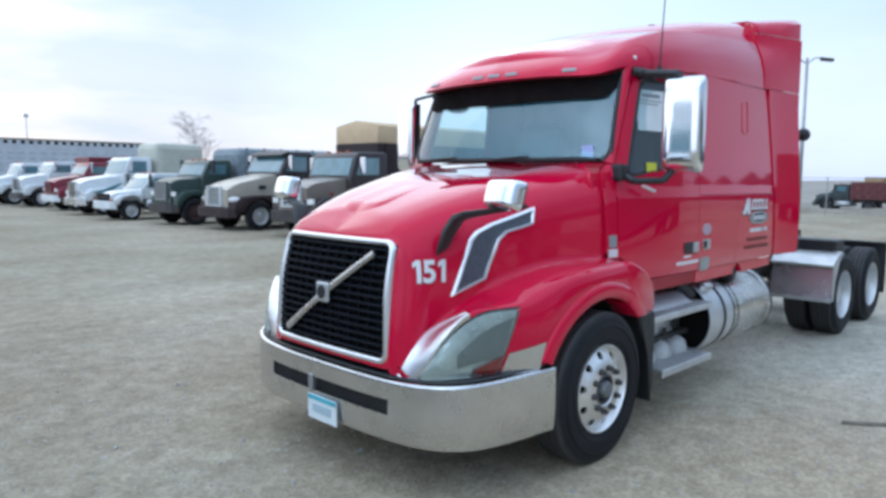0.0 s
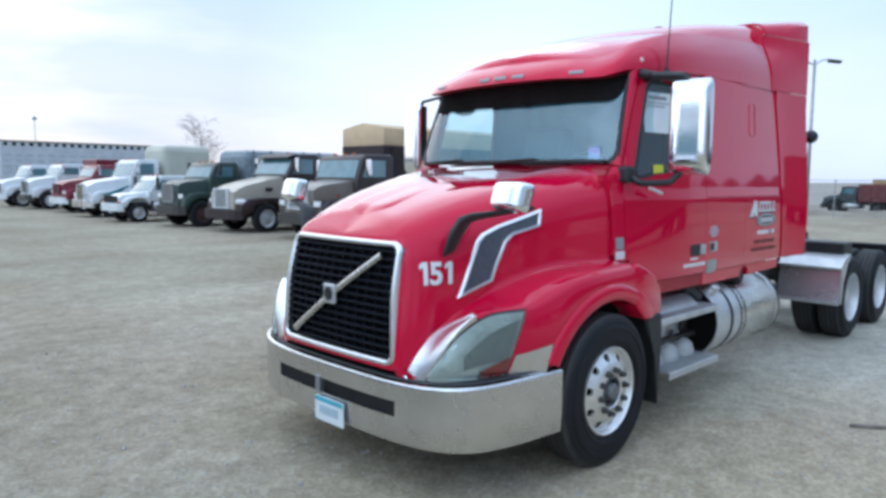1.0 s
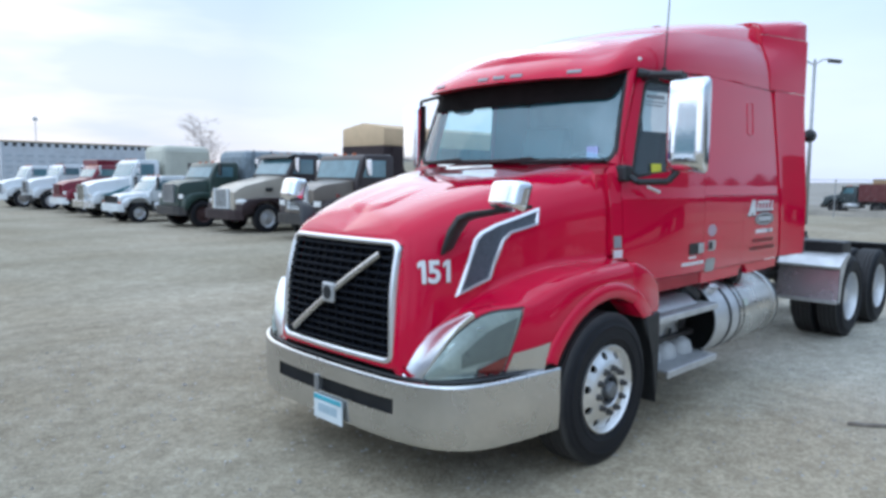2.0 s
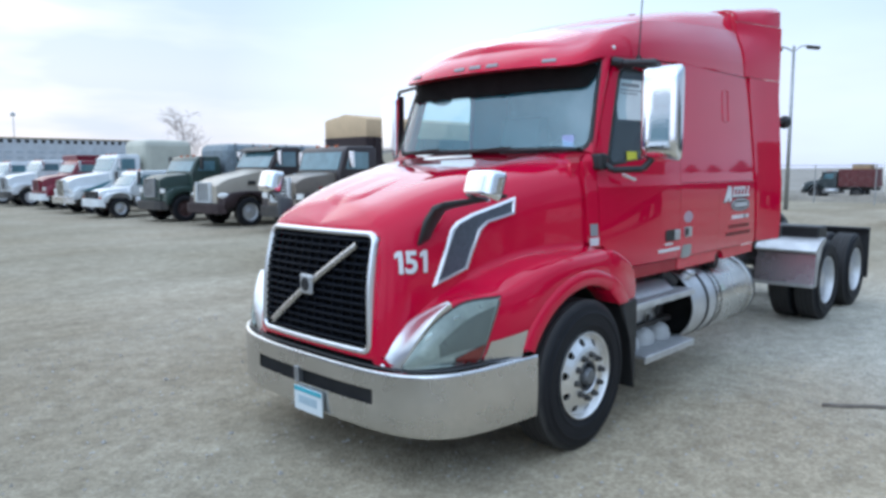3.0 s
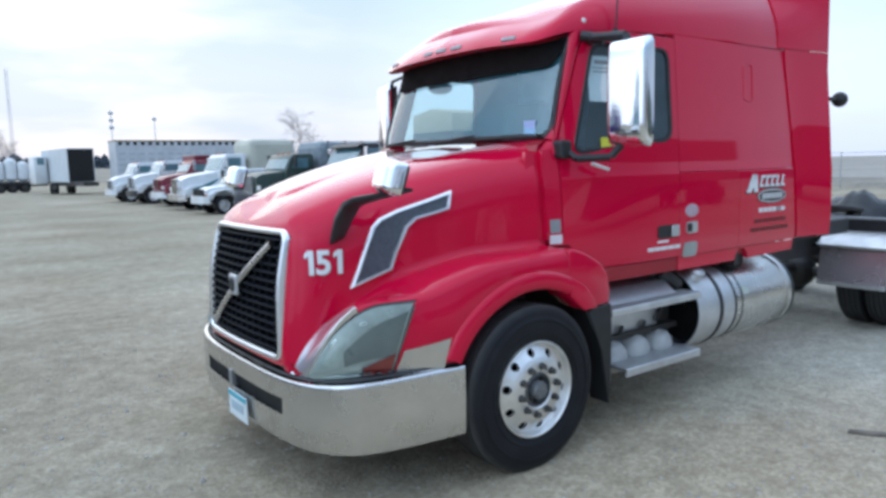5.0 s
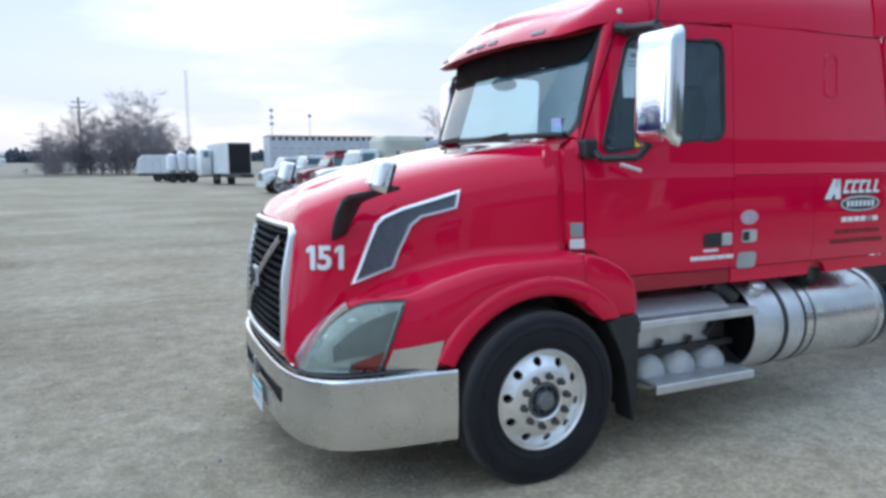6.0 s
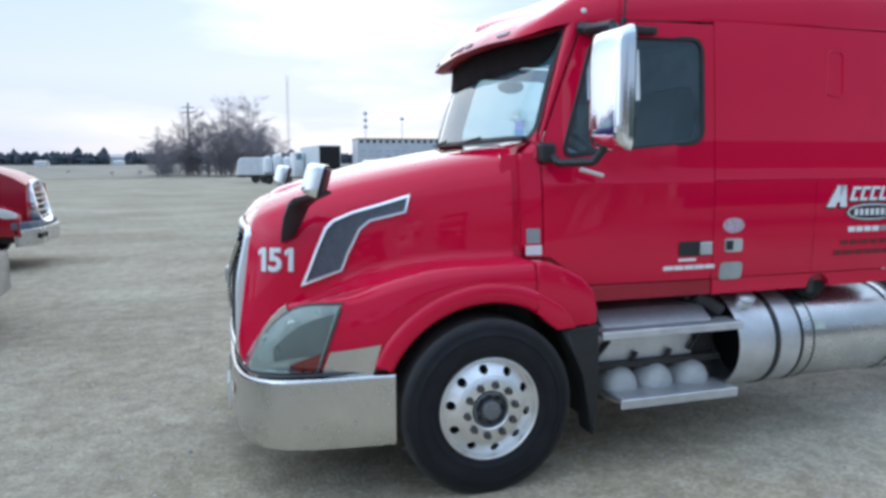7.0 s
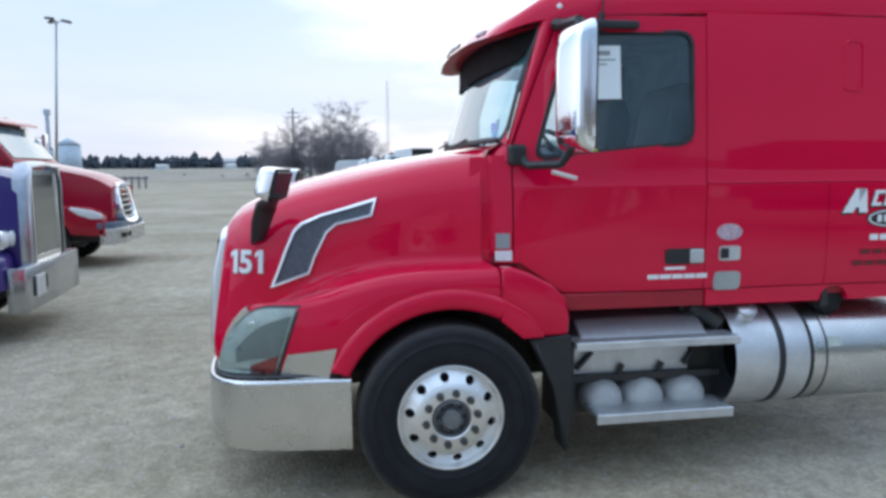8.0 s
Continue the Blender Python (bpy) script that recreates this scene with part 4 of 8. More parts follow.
for o in (gk, pane):
    r = mirrored(o)
    r.parent = door_r
    r.visible_shadow = o.visible_shadow
# corner fillets of red inside the square frame corners
bm = bmesh.new()
o0, o1 = win_outline(-0.012), win_outline(-0.07)
sheet(bm, [on_side(o0, -0.003), on_side(o1, -0.003)], close=True)
bmesh.ops.recalc_face_normals(bm, faces=bm.faces)
ff = part("window_surround", bm, RED, door, smooth=50)
r = mirrored(ff)
r.parent = door_r

# cowl strip in front of the door, A pillar
bm = side_sheet(lambda z: (0.282, door_front(z) - 0.008), [*zlist(1.345, 1.96, 12)], 5)
sheet(bm, [[(0.282, -(side_w(0.292, z) - d), z) for d in (0.0, 0.05)] for z in zlist(1.385, 1.96, 12)])
sheet(bm, [[(x, -(side_w(0.292, z) - d), z) for x, d in ((0.282, 0.045), (0.16, 0.055))] for z in zlist(1.345, 1.95, 12)])
cowl = part("cowl_panel", bm, RED, truck, smooth=40)
thick(cowl, 0.02)
mirrored(cowl)
WS = {"base": [(0.275, 0, 2.045), (0.285, 0.45, 2.045), (0.315, 0.80, 2.045), (0.368, 1.018, 2.030)], "top": [(0.50, 0, 2.73), (0.51, 0.45, 2.73), (0.545, 0.80, 2.725), (0.592, 0.957, 2.712)]}


def ws_point(s, v, out=0.0):
    b, t = WS_B[s], WS_T[s]
    p = np.array(b) * (1 - v) + np.array(t) * v
    return (p[0] - out - 0.015 * math.sin(math.pi * v), p[1], p[2] + out * 0.3)


NB = 17
WS_B = [(*p[:1], -p[1], p[2]) for p in catmull(WS["base"], NB)][::-1] + [tuple(p) for p in catmull(WS["base"], NB)][1:]
WS_T = [(*p[:1], -p[1], p[2]) for p in catmull(WS["top"], NB)][::-1] + [tuple(p) for p in catmull(WS["top"], NB)][1:]
NW = len(WS_B)
bm = bmesh.new()
sheet(bm, [[ws_point(s, v) for s in range(NW)] for v in np.linspace(0, 1, 8)])
bm.normal_update()
if sum((f.normal.x for f in bm.faces), 0.0) > 0:
    bmesh.ops.reverse_faces(bm, faces=bm.faces)
ws = part("windshield", bm, WS_GLASS, truck, "curved one-piece windshield", smooth=60)
ws.visible_shadow = False
# black ceramic border round the glass
bm = bmesh.new()
edge = [(s, 0.0) for s in range(2, NW - 2)] + [(NW - 1 - 2.0 * (1 - math.sin(d)), 0.17 * (1 - math.cos(d))) for d in np.radians((0, 15, 30, 45, 60, 75, 90))] + [(NW - 1, v) for v in np.linspace(0.22, 1, 10)] + [(s, 1.0) for s in range(NW - 2, -1, -1)] + [(0, v) for v in np.linspace(0.95, 0.22, 10)] + [(2.0 * (1 - math.sin(d)), 0.17 * (1 - math.cos(d))) for d in np.radians((90, 75, 60, 45, 30, 15, 0))]


def border(k, out):
    row = []
    cs, cv = (NW - 1) / 2, 0.5
    for s, v in edge:
        fs = cs + (s - cs) * (1 - k * 0.040)
        fv = cv + (v - cv) * (1 - k * 0.075)
        i = min(int(fs), NW - 2)
        a, b = Vector(ws_point(i, fv, out)), Vector(ws_point(i + 1, fv, out))
        row.append(a.lerp(b, fs - i))
    return row


sheet(bm, [border(-0.3, 0.0), border(0, 0.012), border(0.8, 0.012), border(1, 0.002)], close=True)
part("windshield_seal", bm, BLACK, ws, "black windshield seal", smooth=50)
for side in (1, -1):
    bm = bmesh.new()
    rows = []
    for d in np.radians(np.linspace(0, 90, 10)):
        fs, fv = NW - 1 - 2.0 * (1 - math.sin(d)), 0.17 * (1 - math.cos(d))
        i = min(int(fs), NW - 2)
        p = Vector(ws_point(i, fv, 0.008)).lerp(Vector(ws_point(i + 1, fv, 0.008)), fs - i)
        q = Vector(ws_point(NW - 1, 0.0, 0.008))
        rows.append([(v.x, v.y * side, v.z) for v in (p, p.lerp(q, 0.5), q + Vector((0.01, 0.012, -0.01)))])
    sheet(bm, rows)
    bmesh.ops.recalc_face_normals(bm, faces=bm.faces)
    part("pillar_foot", bm, RED, truck, "rounded red corner below the windshield pillar", smooth=60)
bm = bmesh.new()
rows = []
for k in range(12):
    v = k / 11
    z = 1.93 + (2.74 - 1.93) * v
    xw = 0.36 + (0.60 - 0.36) * v
    ww = 1.018 + (0.957 - 1.018) * v
    xd = door_front(z) - 0.01
    wd = side_w(xd, z)
    rows.append([(xw - 0.01, -(ww - 0.02), z + 0.01), (xw - 0.006, -(ww + 0.012), z), (xw + (xd - xw) * 0.35, -(ww + (wd - ww) * 0.75 + 0.008), z), (xd - 0.004, -wd, z), (xd + 0.02, -(wd - 0.04), z)])
sheet(bm, rows)
ap = part("windshield_pillar", bm, RED, truck, "red windshield pillar", smooth=50)
mirrored(thick(ap, 0.015))
# cowl top between hood and glass
bm = bmesh.new()
sheet(bm, [[(x, w, z) for w in np.linspace(-0.985, 0.985, 13)] for x, z in ((0.24, 1.93), (0.27, 1.99), (0.33, 2.02), (0.45, 2.03))])
part("cowl_top", bm, RED_DARKENED, truck)
# red corner caps that carry the hood's line into the windshield pillars
bm = bmesh.new()
rows = []
for d in np.radians(np.linspace(22, 134, 26)):
    c, q = math.cos(d), math.sin(d)
    xe = float(np.interp(0.80 + 0.22 * c, [0, 1.008], [0.33, 0.215])) - 0.008
    top = HOOD_TREE.ray_cast(Vector((xe, -(0.80 + c), 1.80 + q)), Vector((0, c, -q)))[0]
    ra = math.hypot(-top.y - 0.80, top.z - 1.80) if top else 0.2
    rb = ((max(c, 0.001) / 0.232) ** 7 + (q / 0.236) ** 7) ** (-1 / 7)
    row = []
    for x, k, e in ((xe, 0.0, 0.001), (xe * 0.75 + 0.0925, 0.10, 0.001), (xe * 0.5 + 0.185, 0.38, 0.001), (xe * 0.25 + 0.2775, 0.76, 0.0), (0.37, 1.0, 0.0), (0.42, 1.0, -0.05)):
        r = ra * (1 - k) + rb * k + e
        row.append((x, -(0.80 + c * r), 1.80 + q * r))
    rows.append(row)
sheet(bm, rows)
bmesh.ops.recalc_face_normals(bm, faces=bm.faces)
mirrored(part("cowl_corner", bm, RED, truck, smooth=60))
for w0, w1 in ((0.02, -0.30), (0.74, 0.46)):
    bm = bmesh.new()
    z0 = 2.052
    rod(bm, (0.25, w0, z0), (0.275, w1, z0 + 0.02), 0.006, 6)
    rod(bm, (0.262, w0 - 0.1, z0 + 0.012), (0.268, w1 - 0.05, z0 + 0.026), 0.008, 6)
    part("wiper", bm, BLACK, truck, "black wiper arm")

# sleeper skins: lower toolbox panels and upper wall


def sleeper_end(z):
    return 3.255 - (z - 1.2) / 2.0 * 0.26


PANELS = (("sleeper_panel", lambda z: (DOOR_R + 0.006, 2.338), [1.165, 1.25, 1.4, 1.6, 1.76, 1.775, 1.785]),
          ("toolbox_door", lambda z: (2.342, sleeper_end(z)), [1.165, 1.25, 1.4, 1.6, 1.76, 1.775, 1.785]),
          ("sleeper_wall", lambda z: (DOOR_R + 0.006, sleeper_end(z)), [1.79, 1.80, 1.88, 2.0, 2.2, 2.4, 2.6, 2.72, 2.774]))
for nm, fx, zs in PANELS:
    p = part(nm, side_sheet(fx, zs, 16), RED, truck, "red sleeper side panel", smooth=40)
    thick(p, 0.02)
    mirrored(p)
# body behind the seams and skirt below the doors, in the darkened red
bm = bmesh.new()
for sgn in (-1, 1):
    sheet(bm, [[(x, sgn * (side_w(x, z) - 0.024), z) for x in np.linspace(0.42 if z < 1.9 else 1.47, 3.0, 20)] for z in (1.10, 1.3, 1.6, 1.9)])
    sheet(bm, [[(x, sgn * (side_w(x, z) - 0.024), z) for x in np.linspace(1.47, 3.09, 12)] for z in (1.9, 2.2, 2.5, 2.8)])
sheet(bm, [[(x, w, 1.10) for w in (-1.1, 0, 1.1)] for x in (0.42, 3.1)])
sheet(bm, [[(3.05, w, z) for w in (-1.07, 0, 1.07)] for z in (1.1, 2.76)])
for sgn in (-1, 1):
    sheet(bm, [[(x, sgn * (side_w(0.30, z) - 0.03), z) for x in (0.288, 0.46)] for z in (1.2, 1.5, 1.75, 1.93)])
part("cab_shell", bm, RED_DARKENED, truck, "dull red inner cab shell")
bm = bmesh.new()
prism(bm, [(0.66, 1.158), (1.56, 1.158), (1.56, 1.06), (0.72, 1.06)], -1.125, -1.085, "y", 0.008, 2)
sk = part("door_skirt", bm, RED_DARKENED, truck, "darker matt red sill below the door")
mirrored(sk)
bm = bmesh.new()
hole = [(2.42 + 0.098 * math.cos(t), 1.062 + 0.09 * math.sin(t)) for t in np.linspace(math.pi, 0, 11)]
prism(bm, [(1.565, 1.158), (3.24, 1.158), (3.22, 1.075), *hole[::-1], (1.565, 1.06)], -1.13, -1.08, "y")
# near-black plug stands in for the shade in the filler hole
hole_plug = rod(bmesh.new(), (2.42, -1.088, 1.072), (2.42, -1.0, 1.072), 0.10, 24)
part("filler_cup", hole_plug, DARK, truck, "black plug painting the dark filler hole in the sill", smooth=40)
sk = part("sleeper_skirt", bm, RED, truck, "red sleeper sill with a filler cut-out")
mirrored(sk)

# roof cap with visor lip
R_BOT = [(0.215, 0, 2.668), (0.245, 0.50, 2.664), (0.325, 0.87, 2.655), (0.60, 0.985, 2.728), (1.15, 1.062, 2.758), (2.15, 1.078, 2.776), (3.045, 1.078, 2.784)]
R_SH = [(0.355, 0, 2.83), (0.39, 0.46, 2.825), (0.505, 0.80, 2.825), (0.775, 0.915, 2.96), (1.25, 0.965, 3.08), (2.15, 0.98, 3.17), (2.985, 0.975, 3.225)]
R_SP = [(0.385, 2.88), (0.465, 2.913), (0.635, 2.96), (0.95, 3.05), (1.45, 3.13), (2.15, 3.20), (2.99, 3.26)]
nr = 70
rb, rs, rp = catmull(R_BOT, nr), catmull(R_SH, nr), catmull(R_SP, nr)
cols = []
for i in range(nr):
    b, s, p = Vector((rb[i][0], -rb[i][1], rb[i][2])), Vector((rs[i][0], -rs[i][1], rs[i][2])), Vector((rp[i][0], 0, rp[i][1]))
    col = [b + Vector((0.02, 0, 0.0)), b]
    for k in (0.06, 0.2, 0.4, 0.6, 0.8, 0.92):
        q = b.lerp(s, k)
        bul = math.sin(math.pi * k) * (0.022 if i < nr * 0.3 else 0.03)
        d = Vector((-1, 0, 0)) if i < nr * 0.3 else Vector((0, -1, 0)) if i > nr * 0.5 else Vector((-0.7, -0.7, 0))
        col.append(q + d * bul)
    for k in (0.0, 0.05, 0.12, 0.25, 0.45, 0.7, 1.0):
        q = s.lerp(p, k)
        q.z = s.z + (p.z - s.z) * (1 - (1 - k) ** 2) + 0.012 * math.sin(math.pi * k)
        col.append(q)
    cols.append(col)
bm = bmesh.new()
sheet(bm, cols)
bmesh.ops.mirror(bm, geom=bm.verts[:] + bm.edges[:] + bm.faces[:], matrix=Matrix(), merge_dist=0.0005, axis="Y")
bmesh.ops.remove_doubles(bm, verts=bm.verts, dist=0.001)
bmesh.ops.recalc_face_normals(bm, faces=bm.faces)
ROOF_TREE = BVHTree.FromBMesh(bm)
roof = part("roof_cap", bm, RED, truck, "red roof cap with an overhanging visor", smooth=45)
# underside of the visor: black lining that dips in front of the glass
bm = bmesh.new()
half = catmull([(0.23, 0, 2.664), (0.26, 0.49, 2.660), (0.337, 0.855, 2.651), (0.58, 0.955, 2.708)], 20)
line = [(p[0], -p[1], p[2]) for p in half[::-1]] + [tuple(p) for p in half[1:]]
nl = len(line)
rows = []
for k in (0.0, 0.25, 0.5, 0.75, 1.0):
    row = []
    for i, (x, y, z) in enumerate(line):
        e = abs(i / (nl - 1) * 2 - 1)
        sidx = (NW - 1) * i / (nl - 1)
        i0 = min(int(sidx), NW - 2)
        v = 0.655 + 0.27 * e ** 13
        b = Vector(ws_point(i0, v, 0.02)).lerp(Vector(ws_point(i0 + 1, v, 0.02)), sidx - i0)
        a = Vector((x + 0.13 * (1 - 0.75 * e ** 6), y * 0.975, z + 0.012))
        p = a.lerp(b, k)
        p.z += 0.02 * math.sin(math.pi * k)
        row.append(p)
    rows.append(row)
sheet(bm, rows)
vis = part("sun_visor", bm, mat("matt_black_lining", (0.012, 0.011, 0.011), 0.85, 0, 0.15, 8, spec=0.12), truck, "dark sun visor lining over the windshield", smooth=50)
thick(vis, 0.008)
# the darker red puts the shade under the lip into its colour
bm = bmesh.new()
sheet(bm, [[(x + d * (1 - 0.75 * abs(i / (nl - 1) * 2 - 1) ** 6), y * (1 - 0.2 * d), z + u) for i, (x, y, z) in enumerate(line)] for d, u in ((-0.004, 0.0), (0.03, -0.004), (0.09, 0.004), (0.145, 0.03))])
part("visor_underside", bm, RED_DARKENED, truck, "visor lip underside, shade painted in darker red", smooth=50)
# near-black sheet for the shade under the roof lip
bm = bmesh.new()
sheet(bm, [[(x, y, z) for x, y, z in line], [(0.62, y * 0.99, 2.74) for x, y, z in line]])
part("roof_underside", bm, DARK, truck)
for w in (-0.69, -0.19, -0.02, 0.15, 0.69):
    x, y, z = min(line, key=lambda p: abs(p[1] - w))
    spot, nrm = ROOF_TREE.ray_cast(Vector((-1.0, w, z + 0.042)), Vector((1, 0, 0)))[:2]
    nrm = nrm if nrm.x < 0 else -nrm
    bm = boxm(-0.055, 0.055, -0.016, 0.016, -0.006, 0.009, 0.005)
    side = Vector((0, 0, 1)).cross(nrm).normalized()
    bm.transform(Matrix.Translation(spot) @ Matrix((side, nrm.cross(side), nrm)).transposed().to_4x4())
    part("marker_light", bm, GREY_DECAL, truck, "small roof marker light")

# raised fairing on the roof
cols = []
for i in range(34):
    t = i / 33
    x = 0.78 + 2.24 * t
    hw = curve1(t, [0, 0.10, 0.28, 0.6, 1], [0.28, 0.52, 0.78, 0.91, 0.975])
    base = curve1(x, [0.34, 0.6, 0.95, 1.45, 2.15, 3.05], [2.88, 2.955, 3.035, 3.09, 3.16, 3.21]) - 0.03
    top = curve1(x, [0.78, 1.0, 1.4, 2.13, 3.05], [3.0, 3.085, 3.21, 3.35, 3.455])
    col = []
    for a in np.linspace(-1, 1, 25):
        q = abs(a)
        col.append((x, hw * math.copysign(min(1, q * 1.03), a), base + (top - base) * (1 - q ** (3 + 17 * t * t)) - 0.02 * q * q))
    cols.append(col)
bm = bmesh.new()
sheet(bm, cols)
bmesh.ops.recalc_face_normals(bm, faces=bm.faces)
part("roof_fairing", bm, RED, truck, "raised red roof fairing", smooth=50)

# rear side fairings and the upper deflector
for nm, z0, z1 in (("side_fairing", 1.175, 2.784), ("upper_fairing", 2.790, 3.315)):
    bm = bmesh.new()
    rows = []
    for z in zlist(z0, z1, 12):
        x0 = sleeper_end(z) + 0.006 if nm == "side_fairing" else 2.968
        x1 = 3.70 - 0.06 * (z - 1.2) / 2.2
        row = []
        for k in np.linspace(0, 1, 12):
            x = x0 + (x1 - x0) * k
            w0 = side_w(3.0, min(z, 2.62)) + 0.012
            kz = min(1.0, max(0.0, (z - 2.80) / 0.425))
            lean = w0 - (1.082 - 0.098 * kz + 0.032 * math.sin(math.pi * kz)) if nm == "upper_fairing" else 0.0
            w = (w0 - lean) + (0.075 + lean) * k ** (1.2 if nm == "side_fairing" else 0.9)
            row.append((x, -w, z))
        rows.append(row)
    sheet(bm, rows)
    p = part(nm, bm, RED, truck, "red cab side extender", smooth=40)
    thick(p, 0.025)
    mirrored(p)
bm = bmesh.new()
rows = []
for x, k in ((2.955, 0.885), (2.968, 0.895), (3.0, 0.902), (3.3, 0.985), (3.60, 1.055), (3.63, 1.055), (3.635, 1.03)):
    up = 0.10 * (x - 2.955) / 0.68
    rows.append([(x, sg * w * k, z + up * (0 if z < 3.33 else 1)) for sg, w, z in [(-1, 1.105, 3.322), (-1, 1.10, 3.38), (-1, 1.06, 3.42), (-1, 1.0, 3.44), (-1, 0.5, 3.452), (1, 0.0, 3.455), (1, 0.5, 3.452), (1, 1.0, 3.44), (1, 1.06, 3.42), (1, 1.10, 3.38), (1, 1.105, 3.322)]])
sheet(bm, rows)
bmesh.ops.recalc_face_normals(bm, faces=bm.faces)
fr_ = [(-1.07, 2.80), (-1.055, 3.0), (-0.975, 3.20), (-0.965, 3.33), (-0.96, 3.37), (-0.92, 3.405), (-0.86, 3.425), (0.0, 3.445)]
bm.faces.new([bm.verts.new((2.968, y, z)) for y, z in fr_ + [(-y, z) for y, z in fr_[-2::-1]]])
bmesh.ops.recalc_face_normals(bm, faces=bm.faces)
p = part("roof_deflector", bm, RED, truck, "red roof deflector cap", smooth=40)
thick(p, 0.02)
for sgn in (-1, 1):
    bm = bmesh.new()
    sheet(bm, [[(x, sgn * (side_w(3.0, min(z, 2.62)) - 0.05), z) for x in (3.12, 3.60)] for z in (2.70, 2.9)])
    part("fairing_backing", bm, RED_DARKENED, truck)
bm = bmesh.new()
sheet(bm, [[(2.99, sg * w, z) for sg in (-1, 1)] for w, z in ((1.05, 1.15), (1.05, 2.80), (0.94, 3.25), (0.90, 3.39))])
part("rear_wall", bm, RED_DARKENED, truck)

# raised vertical recess with a grab slot on the sleeper wall
bm = bmesh.new()
slot = [(2.43, 2.355), (2.455, 2.34), (2.53, 2.335), (2.55, 2.355), (2.555, 2.60), (2.535, 2.62), (2.465, 2.625), (2.44, 2.605)]
sheet(bm, [on_side(slot, -0.002), on_side(slot, 0.006), on_side(inset_poly(slot, 0.008), 0.006), on_side(inset_poly(slot, 0.012), -0.006)], close=True)
bmesh.ops.recalc_face_normals(bm, faces=bm.faces)
p = part("sleeper_vent", bm, RED, truck, "red vent on the sleeper wall", smooth=40)
mirrored(p)

# door hardware and decals (driver's side)


def decal(name, x0, x1, z0, z1, material, out=0.0035, label="", skew=0.0, parent=None, rnd=0.0):
    bm = bmesh.new()
    n = 6
    if rnd:
        cx, cz, rx, rz = (x0 + x1) / 2, (z0 + z1) / 2, (x1 - x0) / 2, (z1 - z0) / 2
        poly = [(cx + rx * math.copysign(abs(math.cos(t)) ** rnd, math.cos(t)), cz + rz * math.copysign(abs(math.sin(t)) ** rnd, math.sin(t))) for t in np.linspace(0, 2 * math.pi, 32)[:-1]]
    else:
        poly = [(x0, z0), (x1, z0), (x1 + skew, z1), (x0 + skew, z1)]
    a = [bm.verts.new((x, -(side_w(x, z) - 0.002), z)) for x, z in poly]
    b = [bm.verts.new((x, -(side_w(x, z) + out), z)) for x, z in poly]
    bm.faces.new(b)
    for i in range(len(poly)):
        j = (i + 1) % len(poly)
        bm.faces.new((a[i], a[j], b[j], b[i]))
    bmesh.ops.recalc_face_normals(bm, faces=bm.faces)
    return part(name, bm, material, parent or truck, label)


dh = decal("door_handle", 1.290, 1.535, 1.317, 1.410, BLACK, 0.006, "black recessed door handle", parent=door, rnd=0.25)
part("handle_grip", boxm(1.443, 1.530, -1.168, -1.150, 1.322, 1.405, 0.008), ALU_DULL, dh, "grey handle grip")
decal("lettering_bar", 1.293, 1.42, 1.286, 1.302, WHITE_DECAL, 0.004, parent=door)
for i in range(5):
    decal("lettering_bar", 1.188 + i * 0.076, 1.188 + i * 0.076 + 0.068, 1.232, 1.258, WHITE_DECAL, 0.004, parent=door)
decal("oval_decal", 1.614, 1.776, 1.452, 1.55, mat("pink_white_vinyl", (0.62, 0.45, 0.52), 0.5, 0, 0.2, 40), 0.004, "pale oval sticker", rnd=1.0)
sq = decal("compartment_lock", 1.63, 1.765, 1.331, 1.418, ALU_DULL, 0.008, "metal compartment lock", rnd=0.3)
part("lock_core", boxm(1.64, 1.69, -1.166, -1.154, 1.345, 1.405, 0.004), BLACK, sq)
decal("grey_reflector", 1.605, 1.776, 1.152, 1.265, mat("pale_grey_plate", (0.38, 0.40, 0.38), 0.5, 0, 0.1), 0.006, "pale grey plate", rnd=0.35)
decal("grey_decal", 0.295, 0.376, 1.428, 1.515, GREY_DECAL, 0.004, "small grey sticker", parent=cowl)
decal("white_decal", 0.29, 0.386, 1.358, 1.416, WHITE_DECAL, 0.004, "small white sticker", parent=cowl)
# company mark on the sleeper as plain shapes: slanted block, smaller blocks, oval and bars
for off, mm, dx, dz in ((0.003, BLACK_DECAL, -0.012, -0.012), (0.0055, WHITE_DECAL, 0, 0)):
    decal("company_mark", 2.43 + dx, 2.50 + dx, 1.60 + dz, 1.745 + dz, mm, off, "white slanted block mark" if dx == 0 else "", 0.09)
    decal("company_mark", 2.545 + dx, 2.60 + dx, 1.60 + dz, 1.745 + dz, mm, off, "", -0.01)
    decal("company_mark", 2.48 + dx, 2.575 + dx, 1.632 + dz, 1.662 + dz, mm, off)
    for i in range(5):
        x0 = 2.625 + i * 0.083
        decal("company_mark", x0 + dx, x0 + 0.024 + dx, 1.64 + dz, 1.735 + dz, mm, off, "", 0.03)
        decal("company_mark", x0 + 0.02 + dx, x0 + 0.068 + dx, 1.64 + dz, 1.66 + dz, mm, off)
        if i < 3:
            decal("company_mark", x0 + 0.045 + dx, x0 + 0.095 + dx, 1.715 + dz, 1.735 + dz, mm, off)
decal("oval_mark", 2.60, 3.05, 1.50, 1.625, BLACK_DECAL, 0.003, "black oval mark with a white rim", rnd=0.9)
decal("oval_mark", 2.612, 3.038, 1.508, 1.617, WHITE_DECAL, 0.0045, rnd=0.9)
decal("oval_mark", 2.625, 3.025, 1.517, 1.608, BLACK_DECAL, 0.006, rnd=0.9)
